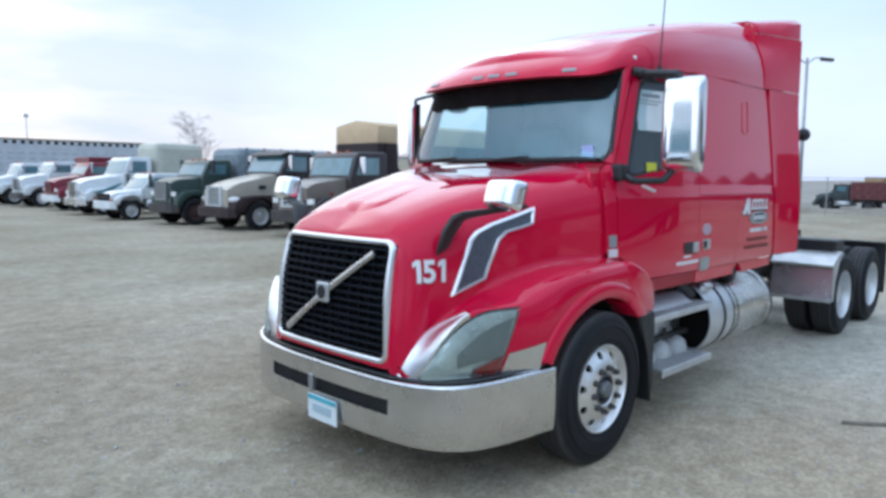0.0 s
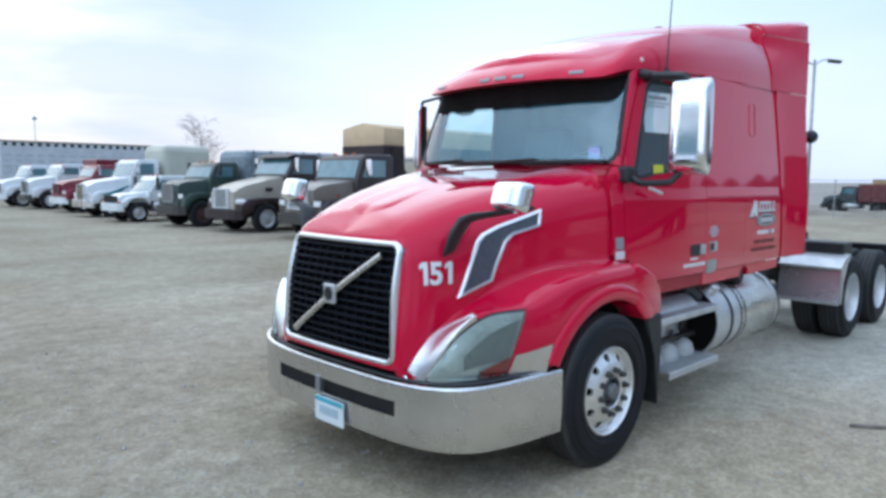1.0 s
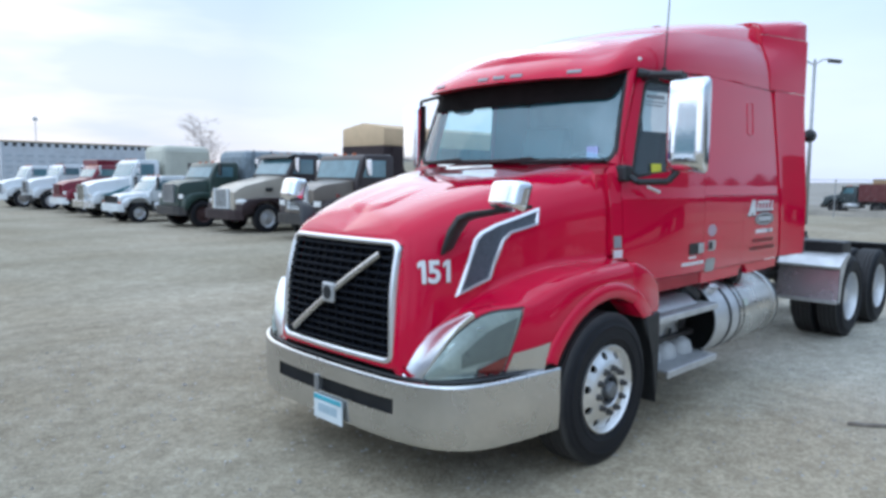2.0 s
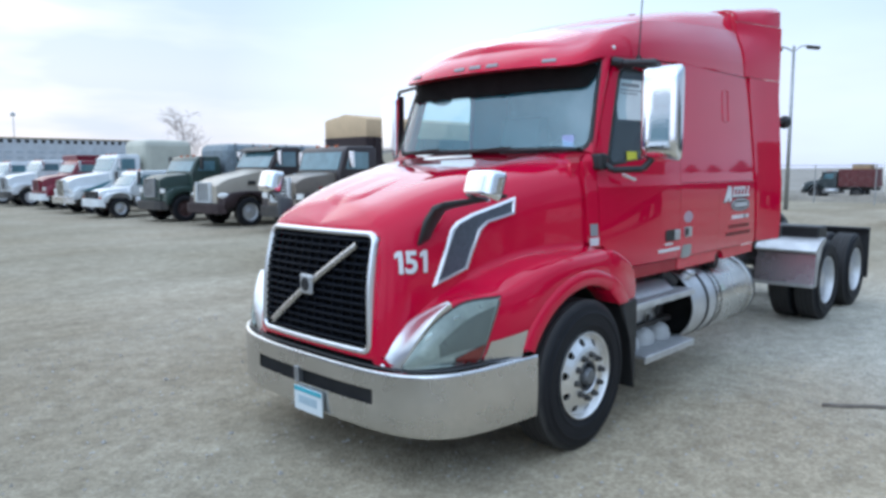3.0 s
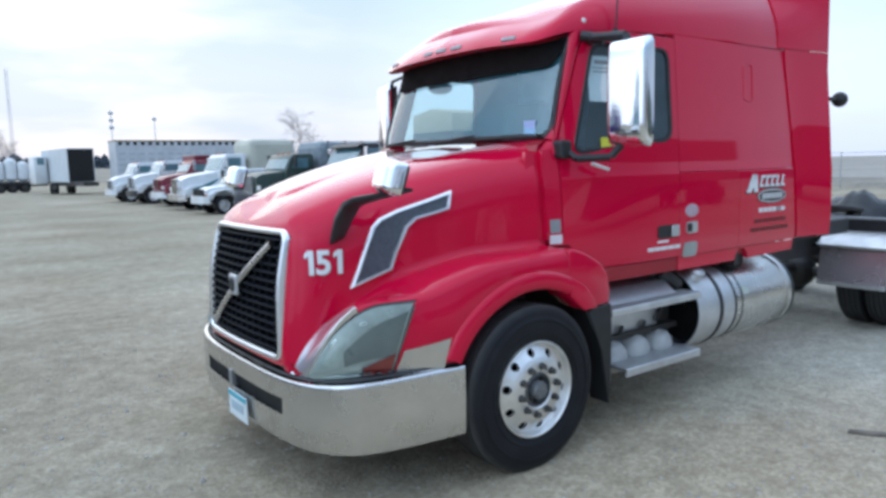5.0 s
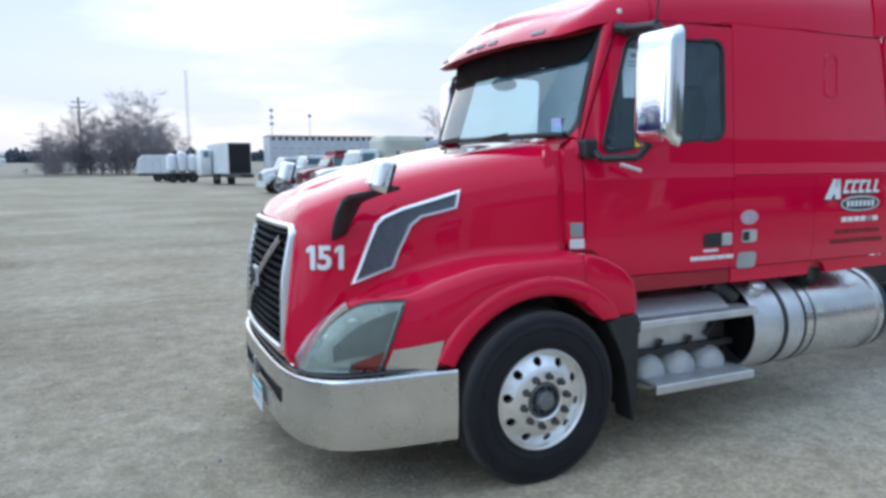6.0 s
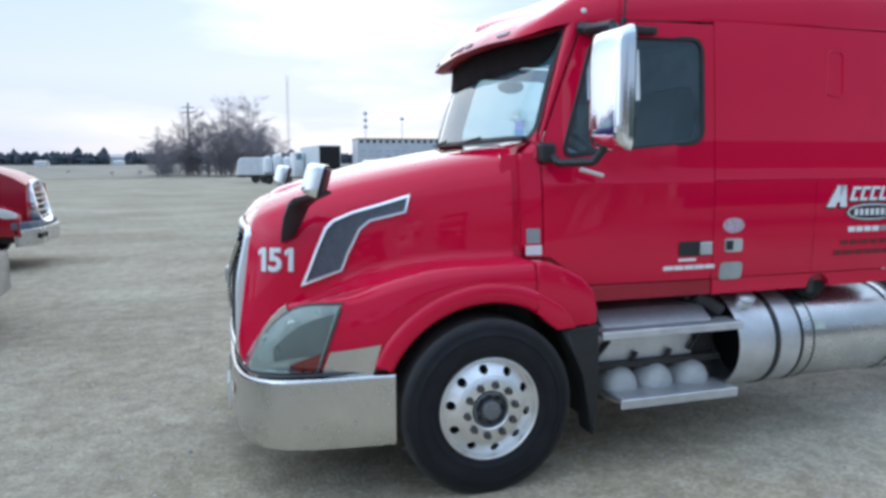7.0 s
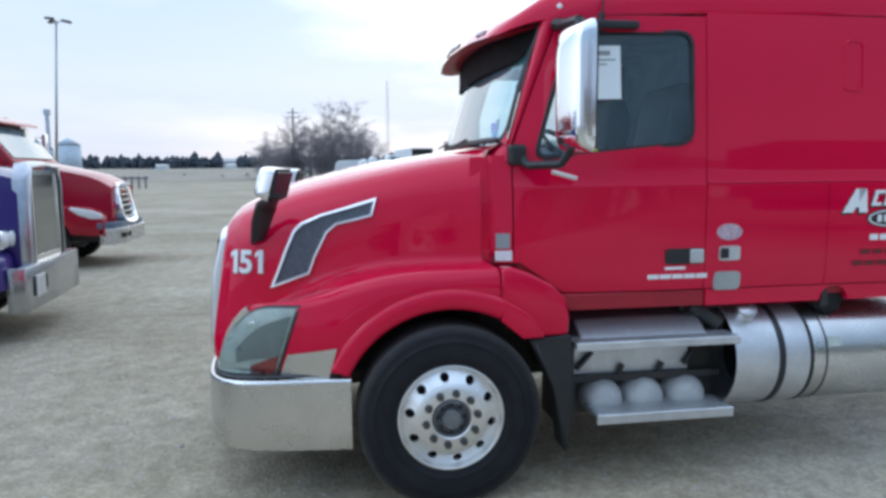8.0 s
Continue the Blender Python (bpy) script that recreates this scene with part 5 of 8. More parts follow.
for i in range(7):
    decal("lettering_bar", 2.67 + i * 0.046, 2.70 + i * 0.046, 1.54, 1.585, WHITE_DECAL, 0.0075)
for i in range(6):
    decal("lettering_bar", 2.63 + i * 0.07, 2.685 + i * 0.07, 1.43, 1.465, GREY_DECAL if i == 4 else WHITE_DECAL, 0.004)
for i in range(6):
    decal("lettering_bar", 2.57 + i * 0.085, 2.635 + i * 0.085, 1.345, 1.375, DARKRED_DECAL, 0.004)
for i in range(7):
    decal("lettering_bar", 2.52 + i * 0.085, 2.59 + i * 0.085, 1.275, 1.305, DARKRED_DECAL, 0.004)

# ---- mirrors ----


def rounded_slab(x0, x1, y0, y1, z0, z1, b):
    bm = bmesh.new()
    box(bm, x0, x1, y0, y1, z0, z1)
    bevelled(bm, bm.edges[:], b, 4)
    return bm


def chrome_head(parent, cx, cw, z0, z1, wid, dep, sgn, ang, name="mirror_head", label="", tilt=0.0, sq=8, bow=0.10):
    """A convex chrome shell with the glass on its rear face."""
    bm = bmesh.new()
    rows = []
    nz, nx = 24, 24
    for i in range(nz + 1):
        v = i / nz
        z = z0 + (z1 - z0) * v
        e = (1 - abs(2 * v - 1) ** sq) ** 0.5
        row = []
        for j in range(nx):
            t = math.pi * j / (nx - 1)
            c, s = math.copysign(abs(math.cos(t)) ** 0.7, math.cos(t)), math.sin(t)
            row.append((-dep * ((1 - bow) * (1 - c ** 12) ** 0.5 + bow * s * s) * (0.25 + 0.75 * e), wid / 2 * c * (0.86 + 0.14 * e), z))
        rows.append(row)
    sheet(bm, rows)
    bm.faces.new([v for v in bm.verts if abs(v.co.z - z0) < 1e-6])
    bm.faces.new([v for v in bm.verts if abs(v.co.z - z1) < 1e-6])
    bmesh.ops.recalc_face_normals(bm, faces=bm.faces)
    m = pose(cx, -cw, (z0 + z1) / 2, 0, 0, ang) @ pose(0, 0, 0, 0, tilt, 0) @ Matrix.Translation((0, 0, -(z0 + z1) / 2))
    bm.transform(m)
    if sgn > 0:
        bm.transform(Matrix.Scale(-1, 4, (0, 1, 0)))
        bmesh.ops.reverse_faces(bm, faces=bm.faces)
    head = part(name, bm, CHROME, parent, label, smooth=50)
    bm = rounded_slab(0.0, 0.018 if sgn < 0 or tilt else 0.07, -wid / 2 + 0.008, wid / 2 - 0.008, z0 + 0.012, z1 - 0.012, 0.008)
    bm.transform(m)
    if sgn > 0:
        bm.transform(Matrix.Scale(-1, 4, (0, 1, 0)))
        bmesh.ops.reverse_faces(bm, faces=bm.faces)
    part("mirror_back", bm, BLACK, head)
    return head


for sgn in (-1, 1):
    mir = new("door_mirror")
    mir.parent = truck
    tagged(mir, "tall chrome door mirror on black arms")
    chrome_head(mir, 0.675, 1.405 if sgn < 0 else 1.46, 1.965, 2.625, 0.29, 0.10 if sgn < 0 else 0.05, sgn, 9 if sgn < 0 else 14, label="tall convex chrome mirror shell")
    y = lambda w: sgn * w
    bm = bmesh.new()
    pipe(bm, [(0.72, y(1.02), 2.665), (0.66, y(1.10), 2.675), (0.68, y(1.34), 2.655), (0.68, y(1.37), 2.60)], 0.028 if sgn < 0 else 0.015)
    pipe(bm, [(0.66, y(1.0), 2.70), (0.72, y(1.14), 2.66)], 0.035 if sgn < 0 else 0.018)
    part("upper_arm", bm, BLACK, mir)
    part("arm_cover", boxm(0.68, 1.12, min(y(1.07), y(1.12)), max(y(1.07), y(1.12)), 2.665, 2.71, 0.012), BLACK, mir)
    bm = bmesh.new()
    pipe(bm, [(0.44, y(1.04), 1.97), (0.46, y(1.14), 1.90), (0.60, y(1.30), 1.905), (0.66, y(1.38), 2.02)], 0.024)
    box(bm, 0.37, 0.47, min(y(1.0), y(1.10)), max(y(1.0), y(1.10)), 1.90, 2.02, 0.02)
    part("lower_arm", bm, BLACK, mir)
    hm = new("hood_mirror")
    hm.parent = truck
    tagged(hm, "chrome convex mirror on a black hood arm")
    chrome_head(hm, -0.90, 1.12, 1.72, 1.895, 0.29 if sgn < 0 else 0.26, 0.10, sgn, -14 if sgn < 0 else 8, label="small chrome convex mirror", tilt=16.0, sq=7, bow=0.25)
    bm = bmesh.new()
    rows = []
    # sections from the foot up the blade and out along the rod: leading edge, trailing edge, thickness
    for f, r, th in (((-1.10, 0.735, 1.452), (-1.090, 0.735, 1.452), (0.02, 0.0)), ((-1.10, 0.752, 1.50), (-1.018, 0.742, 1.485), (0.04, 0.0)),
                     ((-1.088, 0.785, 1.60), (-0.975, 0.775, 1.59), (0.045, -0.012)), ((-1.062, 0.83, 1.678), (-0.945, 0.812, 1.668), (0.035, -0.03)),
                     ((-1.04, 0.895, 1.702), (-0.935, 0.88, 1.690), (0.012, -0.036)), ((-0.985, 1.05, 1.727), (-0.915, 1.05, 1.722), (0.0, -0.03)),
                     ((-0.93, 1.245, 1.758), (-0.878, 1.245, 1.753), (0.0, -0.02))):
        ring_ = [(0.0, -0.3), (0.14, -0.5), (0.5, -0.55), (0.86, -0.5), (1.0, -0.3), (1.0, 0.3), (0.86, 0.5), (0.5, 0.55), (0.14, 0.5), (0.0, 0.3)]
        rows.append([(f[0] + (r[0] - f[0]) * k, y(f[1] + (r[1] - f[1]) * k + th[0] * e), f[2] + (r[2] - f[2]) * k + th[1] * e) for k, e in ring_])
    sheet(bm, rows, close=True)
    bm.verts.ensure_lookup_table()
    bm.faces.new(bm.verts[:10])
    bm.faces.new(bm.verts[-10:])
    bmesh.ops.recalc_face_normals(bm, faces=bm.faces)
    part("mirror_arm", bm, BLACK, hm, "black tapered arm", smooth=60)

# look-down mirror over the passenger's window
ldm = new("look_down_mirror")
ldm.parent = truck
tagged(ldm, "dark rounded look-down mirror over the passenger window")
bm = bmesh.new()
bmesh.ops.create_uvsphere(bm, u_segments=20, v_segments=12, radius=1.0, matrix=Matrix.Translation((1.15, 1.235, 2.61)) @ Matrix.Diagonal((0.125, 0.10, 0.062, 1)))
part("mirror_shell", bm, BLACK, ldm, smooth=60)
bm = bmesh.new()
rod(bm, (1.15, 1.05, 2.70), (1.15, 1.22, 2.64), 0.022, 8)
part("bracket", bm, BLACK, ldm)
# aerial, bead lamp on the roof edge, ball behind the fairing
bm = bmesh.new()
rod(bm, (0.90, -1.075, 2.69), (0.91, -1.075, 2.755), 0.018, 10)
rod(bm, (0.91, -1.075, 2.755), (1.02, -1.07, 4.05), 0.006, 6, 0.003)
part("aerial", bm, BLACK, truck, "thin whip aerial")
bm = bmesh.new()
bmesh.ops.create_uvsphere(bm, u_segments=14, v_segments=8, radius=0.02, matrix=Matrix.Translation((0.69, -0.985, 2.80)))
part("roof_bead", bm, LENS_W, truck, smooth=60)
bm = bmesh.new()
rod(bm, (3.60, -1.10, 2.40), (4.02, -1.12, 2.40), 0.02, 8)
bmesh.ops.create_uvsphere(bm, u_segments=18, v_segments=12, radius=0.07, matrix=Matrix.Translation((4.03, -1.12, 2.40)))
part("rear_work_lamp", bm, BLACK, truck, "round black lamp behind the fairing", smooth=50)
for x, w in ((1.75, -0.55), (2.6, -0.5)):
    bm = bmesh.new()
    bmesh.ops.create_uvsphere(bm, u_segments=14, v_segments=8, radius=0.06, matrix=Matrix.Translation((x, w, 3.235 + 0.08 * (x - 1.75))) @ Matrix.Diagonal((1.6, 1, 0.5, 1)))
    part("roof_lamp", bm, RED_DARKENED, truck, smooth=50)

# ---- inside the cab ----
bm = bmesh.new()
prism(bm, [(0.40, 2.02), (0.62, 2.0), (0.78, 1.93), (0.82, 1.75), (0.76, 1.5), (0.42, 1.5)], -0.95, 0.95, "y", 0.02, 2)
dash = part("dashboard", bm, GREY_IN, truck, "grey dashboard", smooth=40)
bm = bmesh.new()
prism(bm, [(0.60, 2.0), (0.70, 2.05), (0.80, 2.0), (0.82, 1.94)], -0.75, -0.25, "y", 0.015, 2)
part("instrument_hood", bm, GREY_DARK, dash)
st = new("steering_wheel")
st.parent = truck
bm = bmesh.new()
ringp = []
for i in range(32):
    t = 2 * math.pi * i / 32
    rr = []
    for k in range(8):
        u = 2 * math.pi * k / 8
        rr.append(((0.22 + 0.016 * math.cos(u)) * math.cos(t), (0.22 + 0.016 * math.cos(u)) * math.sin(t), 0.016 * math.sin(u)))
    ringp.append(rr)
sheet(bm, ringp + [ringp[0]], close=True)
bm.transform(Matrix.Translation((0.93, -0.50, 1.99)) @ pose(0, 0, 0, 0, 38, 0))
part("wheel_rim", bm, GREY_DARK, st, smooth=60)
bm = bmesh.new()
rod(bm, (0.93, -0.5, 1.99), (0.72, -0.5, 1.75), 0.03, 8)
box(bm, 0.89, 0.95, -0.69, -0.31, 1.975, 2.0, 0.01)
part("wheel_hub", bm, GREY_DARK, st)
for w in (-0.5, 0.52):
    seat = new("seat")
    seat.parent = truck
    part("seat_base", boxm(1.02, 1.50, w - 0.25, w + 0.25, 1.30, 1.62, 0.05, 3), GREY_DARK, seat, smooth=40)
    bm = bmesh.new()
    prism(bm, [(1.42, 1.60), (1.58, 1.60), (1.72, 2.25), (1.66, 2.42), (1.56, 2.42), (1.50, 2.2)], w - 0.24, w + 0.24, "y", 0.03, 3)
    part("seat_back", bm, GREY_DARK, seat, "dark grey high-backed seat", smooth=40)
part("curtain", boxm(1.95, 1.98, -1.0, 1.0, 1.20, 2.92), GREY_IN, truck, "grey curtain across the sleeper")
part("cab_floor", boxm(0.40, 2.0, -1.07, 1.07, 1.12, 1.16), GREY_DARK, truck)
part("headliner", boxm(0.60, 2.0, -0.93, 0.93, 2.76, 2.79), GREY_IN, truck)
# papers and stickers on the glass
bm = bmesh.new()
poly = [(0.70, 2.276), (1.033, 2.276), (1.03, 2.58), (0.70, 2.58)]
bm.faces.new([bm.verts.new(p) for p in on_side(poly, -0.016)])
paper = part("price_sheet", bm, PAPER, door, "white sheet taped inside the door glass")
decal_bits = [(0.76, 0.97, 2.525, 2.55), (0.74, 1.0, 2.495, 2.503), (0.74, 0.95, 2.47, 2.478)]
for x0, x1, z0, z1 in decal_bits:
    bm = bmesh.new()
    bm.faces.new([bm.verts.new(p) for p in on_side([(x0, z0), (x1, z0), (x1, z1), (x0, z1)], -0.0135)])
    part("print_bar", bm, GREY_DECAL, paper)
bm = bmesh.new()
bm.faces.new([bm.verts.new(p) for p in on_side([(0.76, 1.967), (0.885, 1.967), (0.885, 2.038), (0.76, 2.038)], -0.005)])
part("yellow_sticker", bm, YELLOW, door, "yellow sticker on the door glass")
bm = bmesh.new()
prism(bm, [(0.0, 2.12), (0.09, 2.12), (0.09, 2.03), (0.0, 2.03)], 0, 0.004, "x")
bm.transform(Matrix.Translation((0.345, -0.88, 0.035)) @ pose(0, 0, 0, 0, 0, 8))
part("windshield_sticker", bm, BLUE_ST, ws, "pale blue sticker in the windshield corner")
bm = bmesh.new()
rod(bm, (0.60, -1.145, 1.865), (0.74, -1.165, 1.825), 0.012, 8)
part("door_grab", bm, LENS_W, door, "short pale grab handle")

# ---- wheels ----


def holed_disc(bm, r0, r1, prof, holes, hr, hz, turn=0.0):
    """A ring between two radii whose hand holes are open; prof gives the offset along the axle for a radius."""
    m = 20
    for h in range(holes):
        a0, a1 = 2 * math.pi * h / holes, 2 * math.pi * (h + 1) / holes
        a0, a1 = a0 + turn, a1 + turn
        am = (a0 + a1) / 2
        rm = (r0 + r1) / 2
        out, inn, deep = [], [], []
        for k in range(m):
            t = 2 * math.pi * k / m + math.pi / 4
            c, s = math.cos(t), math.sin(t)
            q = max(abs(c), abs(s))
            r = rm + (r1 - r0) / 2 * s / q
            a = am + (a1 - a0) / 2 * c / q
            out.append(bm.verts.new((r * math.cos(a), prof(r), r * math.sin(a))))
            rh, ah = rm + hz * s, am + hr * c / rm
            inn.append(bm.verts.new((rh * math.cos(ah), prof(rh), rh * math.sin(ah))))
            deep.append(bm.verts.new((rh * math.cos(ah), prof(rh) + 0.02, rh * math.sin(ah))))
        for k in range(m):
            j = (k + 1) % m
            bm.faces.new((out[k], out[j], inn[j], inn[k]))
            bm.faces.new((inn[k], inn[j], deep[j], deep[k]))
    return bm


def tyre_mesh(R, half, seg=72):
    bm = bmesh.new()
    prof = [(0.292, -half + 0.03), (0.305, -half + 0.012), (0.33, -half + 0.004), (0.345, -half - 0.002), (0.347, -half - 0.008), (0.355, -half - 0.008), (0.357, -half - 0.004), (0.385, -half - 0.007), (0.425, -half - 0.005), (0.427, -half - 0.010), (0.433, -half - 0.010), (0.435, -half - 0.003), (R - 0.075, -half + 0.004), (R - 0.045, -half + 0.006), (R - 0.04, -half + 0.012), (R - 0.012, -half + 0.022), (R, -half + 0.034)]
    grooves = []
    for y in (-0.075, -0.028, 0.028, 0.075):
        grooves += [(R, y - 0.006), (R - 0.012, y - 0.005), (R - 0.012, y + 0.005), (R, y + 0.006)]
    prof = prof + grooves + [(r, -y) for r, y in prof[::-1]]
    lathe(bm, prof, seg=seg)
    bmesh.ops.recalc_face_normals(bm, faces=bm.faces)
    return bm


def steer_wheel(sgn, x, w, R=0.520):
    """Bright forged wheel: y runs along the axle, outside at negative y before mirroring."""
    wh = new("front_wheel")
    wh.parent = truck
    wh.location = (x, sgn * w, R - 0.015)
    wh.scale = (1, -sgn, 1)
    tagged(wh, "front wheel with polished ten-hole rim")
    part("tyre", tyre_mesh(R, 0.14), TYRE, wh, "black ribbed truck tyre", smooth=35)
    bm = bmesh.new()
    face = lambda r: curve1(r, [0.10, 0.175, 0.20, 0.235, 0.268], [-0.150, -0.150, -0.143, -0.122, -0.104])
    lathe(bm, [(0.302, -0.128), (0.300, -0.138), (0.292, -0.140), (0.285, -0.132), (0.280, -0.112), (0.274, -0.102), (0.268, face(0.268))], seg=80)
    holed_disc(bm, 0.20, 0.268, face, 10, 0.026, 0.026, radians(8.6))
    lathe(bm, [(0.20, face(0.20)), (0.184, -0.149), (0.178, -0.152), (0.115, -0.152), (0.108, -0.146), (0.105, -0.10)], seg=80)
    lathe(bm, [(0.28, -0.10), (0.27, 0.0), (0.27, 0.12)], seg=48)
    bmesh.ops.recalc_face_normals(bm, faces=bm.faces)
    rim = part("rim", bm, mat("bright_forged_rim", (0.86, 0.855, 0.84), 0.38, 0.9, 0.05, 9, 0.05, 90), wh, "polished aluminium rim", smooth=40)
    # flat black disc paints the shade behind the hand holes
    bm = bmesh.new()
    lathe(bm, [(0.26, -0.07), (0.10, -0.07), (0.001, -0.07)], seg=24)
    part("brake_drum", bm, DARK, wh)
    bm = bmesh.new()
    lathe(bm, [(0.104, -0.09), (0.102, -0.148), (0.094, -0.152), (0.090, -0.112), (0.060, -0.112), (0.056, -0.166), (0.048, -0.178), (0.001, -0.180)], seg=40)
    bmesh.ops.recalc_face_normals(bm, faces=bm.faces)
    part("hub_cap", bm, mat("oily_grey_hub", (0.22, 0.23, 0.24), 0.45, 0.5, 0.2, 20), wh, "grey oily hub cap", smooth=40)
    for k in range(8):
        t = 2 * math.pi * k / 8
        c = (0.076 * math.cos(t), -0.112, 0.076 * math.sin(t))
        part("hub_bolt", rod(bmesh.new(), c, (c[0], -0.135, c[2]), 0.011, 6), STEEL, rim)
    nut = None
    for k in range(10):
        t = 2 * math.pi * k / 10 + radians(8.6)
        if nut is None:
            bm = bmesh.new()
            lathe(bm, [(0.024, -0.150), (0.024, -0.158), (0.019, -0.160), (0.018, -0.184), (0.012, -0.192), (0.001, -0.192)], seg=6)
            bmesh.ops.recalc_face_normals(bm, faces=bm.faces)
            nut = part("lug_nut", bm, mat("weathered_lug_steel", (0.10, 0.095, 0.09), 0.6, 0.6, 0.2, 30), rim)
            nut.location = (0.147 * math.cos(t), 0, 0.147 * math.sin(t))
        else:
            o = new("lug_nut", nut.data)
            o.parent = rim
            o.location = (0.147 * math.cos(t), 0, 0.147 * math.sin(t))
    return wh


steer_wheel(-1, 0.0, 1.105)
steer_wheel(1, 0.0, 1.105)


def drive_wheel(sgn, x, R=0.505):
    wh = new("rear_wheel")
    wh.parent = truck
    wh.location = (x, sgn * 1.06, R - 0.008)
    wh.scale = (1, -sgn, 1)
    tagged(wh, "dual rear wheel with dished bright rim")
    for off in (-0.0, 0.30):
        o = part("tyre", tyre_mesh(R, 0.135, 56), TYRE, wh, "black drive tyre", smooth=35)
        o.location = (0, off, 0)
    bm = bmesh.new()
    face = lambda r: 0.055
    lathe(bm, [(0.300, -0.118), (0.298, -0.130), (0.288, -0.130), (0.278, -0.112), (0.268, -0.03), (0.262, 0.03), (0.25, 0.052)], seg=64)
    holed_disc(bm, 0.18, 0.25, face, 10, 0.024, 0.022)
    lathe(bm, [(0.18, 0.055), (0.11, 0.05), (0.105, -0.06), (0.10, -0.07), (0.001, -0.072)], seg=48)
    bmesh.ops.recalc_face_normals(bm, faces=bm.faces)
    part("rim", bm, ALU_DULL, wh, "dished aluminium rim", smooth=40)
    # same black disc for the shade inside the dished rim
    bm = bmesh.new()
    lathe(bm, [(0.27, 0.085), (0.001, 0.085)], seg=24)
    part("brake_drum", bm, DARK, wh)
    return wh


for x in (5.68, 6.98):
    drive_wheel(-1, x)
    drive_wheel(1, x)

# ---- chassis ----
for y in (-0.43, 0.43):
    bm = boxm(-1.2, 7.6, y - 0.04, y + 0.04, 0.78, 1.02)
    box(bm, 3.0, 7.6, y - 0.09, y + 0.09, 1.0, 1.03)
    part("frame_rail", bm, STEEL, truck, "black steel chassis rail")
bm = bmesh.new()
for x in (0.9, 2.6, 3.9, 4.9, 6.3, 7.5):
    box(bm, x - 0.06, x + 0.06, -0.43, 0.43, 0.80, 1.0)
part("cross_members", bm, STEEL, truck)["kind"] = "stuff"
for x in (0.0, 5.64, 6.95):
    bm = rod(bmesh.new(), (x, -1.0, 0.50), (x, 1.0, 0.50), 0.07, 10)
    bmesh.ops.create_uvsphere(bm, u_segments=16, v_segments=10, radius=0.2, matrix=Matrix.Translation((x, 0, 0.5)))
    part("axle", bm, STEEL, truck, "dark axle")
bm = bmesh.new()
rod(bm, (1.5, 0, 0.72), (5.64, 0, 0.55), 0.06, 10)
box(bm, -0.9, 1.8, -0.35, 0.35, 0.45, 0.78, 0.05)
part("drive_shaft", bm, STEEL, truck, "dark drive shaft and sump")
# fifth wheel
fw = new("fifth_wheel")
fw.parent = truck
bm = bmesh.new()
pl = [(5.75, -0.40), (5.95, -0.46), (6.25, -0.46), (6.75, -0.20), (6.75, -0.07), (6.45, -0.05), (6.45, 0.05), (6.75, 0.07), (6.75, 0.20), (6.25, 0.46), (5.95, 0.46), (5.75, 0.40)]
prism(bm, pl, 1.20, 1.25, "z", 0.008, 1)
bm.transform(Matrix.Translation((6.2, 0, 1.22)) @ pose(0, 0, 0, 0, 7, 0) @ Matrix.Translation((-6.2, 0, -1.22)))
part("coupling_plate", bm, STEEL, fw, "greasy black coupling plate")
for y in (-0.36, 0.36):
    bm = bmesh.new()
    prism(bm, [(5.95, 1.03), (6.45, 1.03), (6.28, 1.2), (6.12, 1.2)], y - 0.05, y + 0.05, "y", 0.01, 1)
    part("coupling_bracket", bm, STEEL, fw)
# deck, boxes and air lines behind the sleeper
bm = bmesh.new()
box(bm, 3.55, 4.90, -0.52, 0.52, 1.03, 1.06)
box(bm, 4.25, 4.95, -0.86, -0.30, 1.07, 1.23, 0.02)
box(bm, 4.3, 4.9, 0.2, 0.75, 1.06, 1.26, 0.02)
part("deck_boxes", bm, STEEL, truck, "black deck plate and boxes")
bm = bmesh.new()
for k, y in enumerate((-0.15, 0.0, 0.15)):
    pts = catmull([(3.1, y, 1.9), (3.6, y * 1.5, 1.35), (4.2, y * 2, 1.22), (4.7, y, 1.45), (5.1, y, 1.30)], 22)
    pipe(bm, [tuple(p) for p in pts], 0.018, 6)
part("air_lines", bm, BLACK, truck, "coiled black air lines", smooth=60)
part("wheel_guard", boxm(5.22, 5.56, -1.19, -0.40, 1.03, 1.20, 0.02), BLACK, truck, "black guard over the drive wheels")
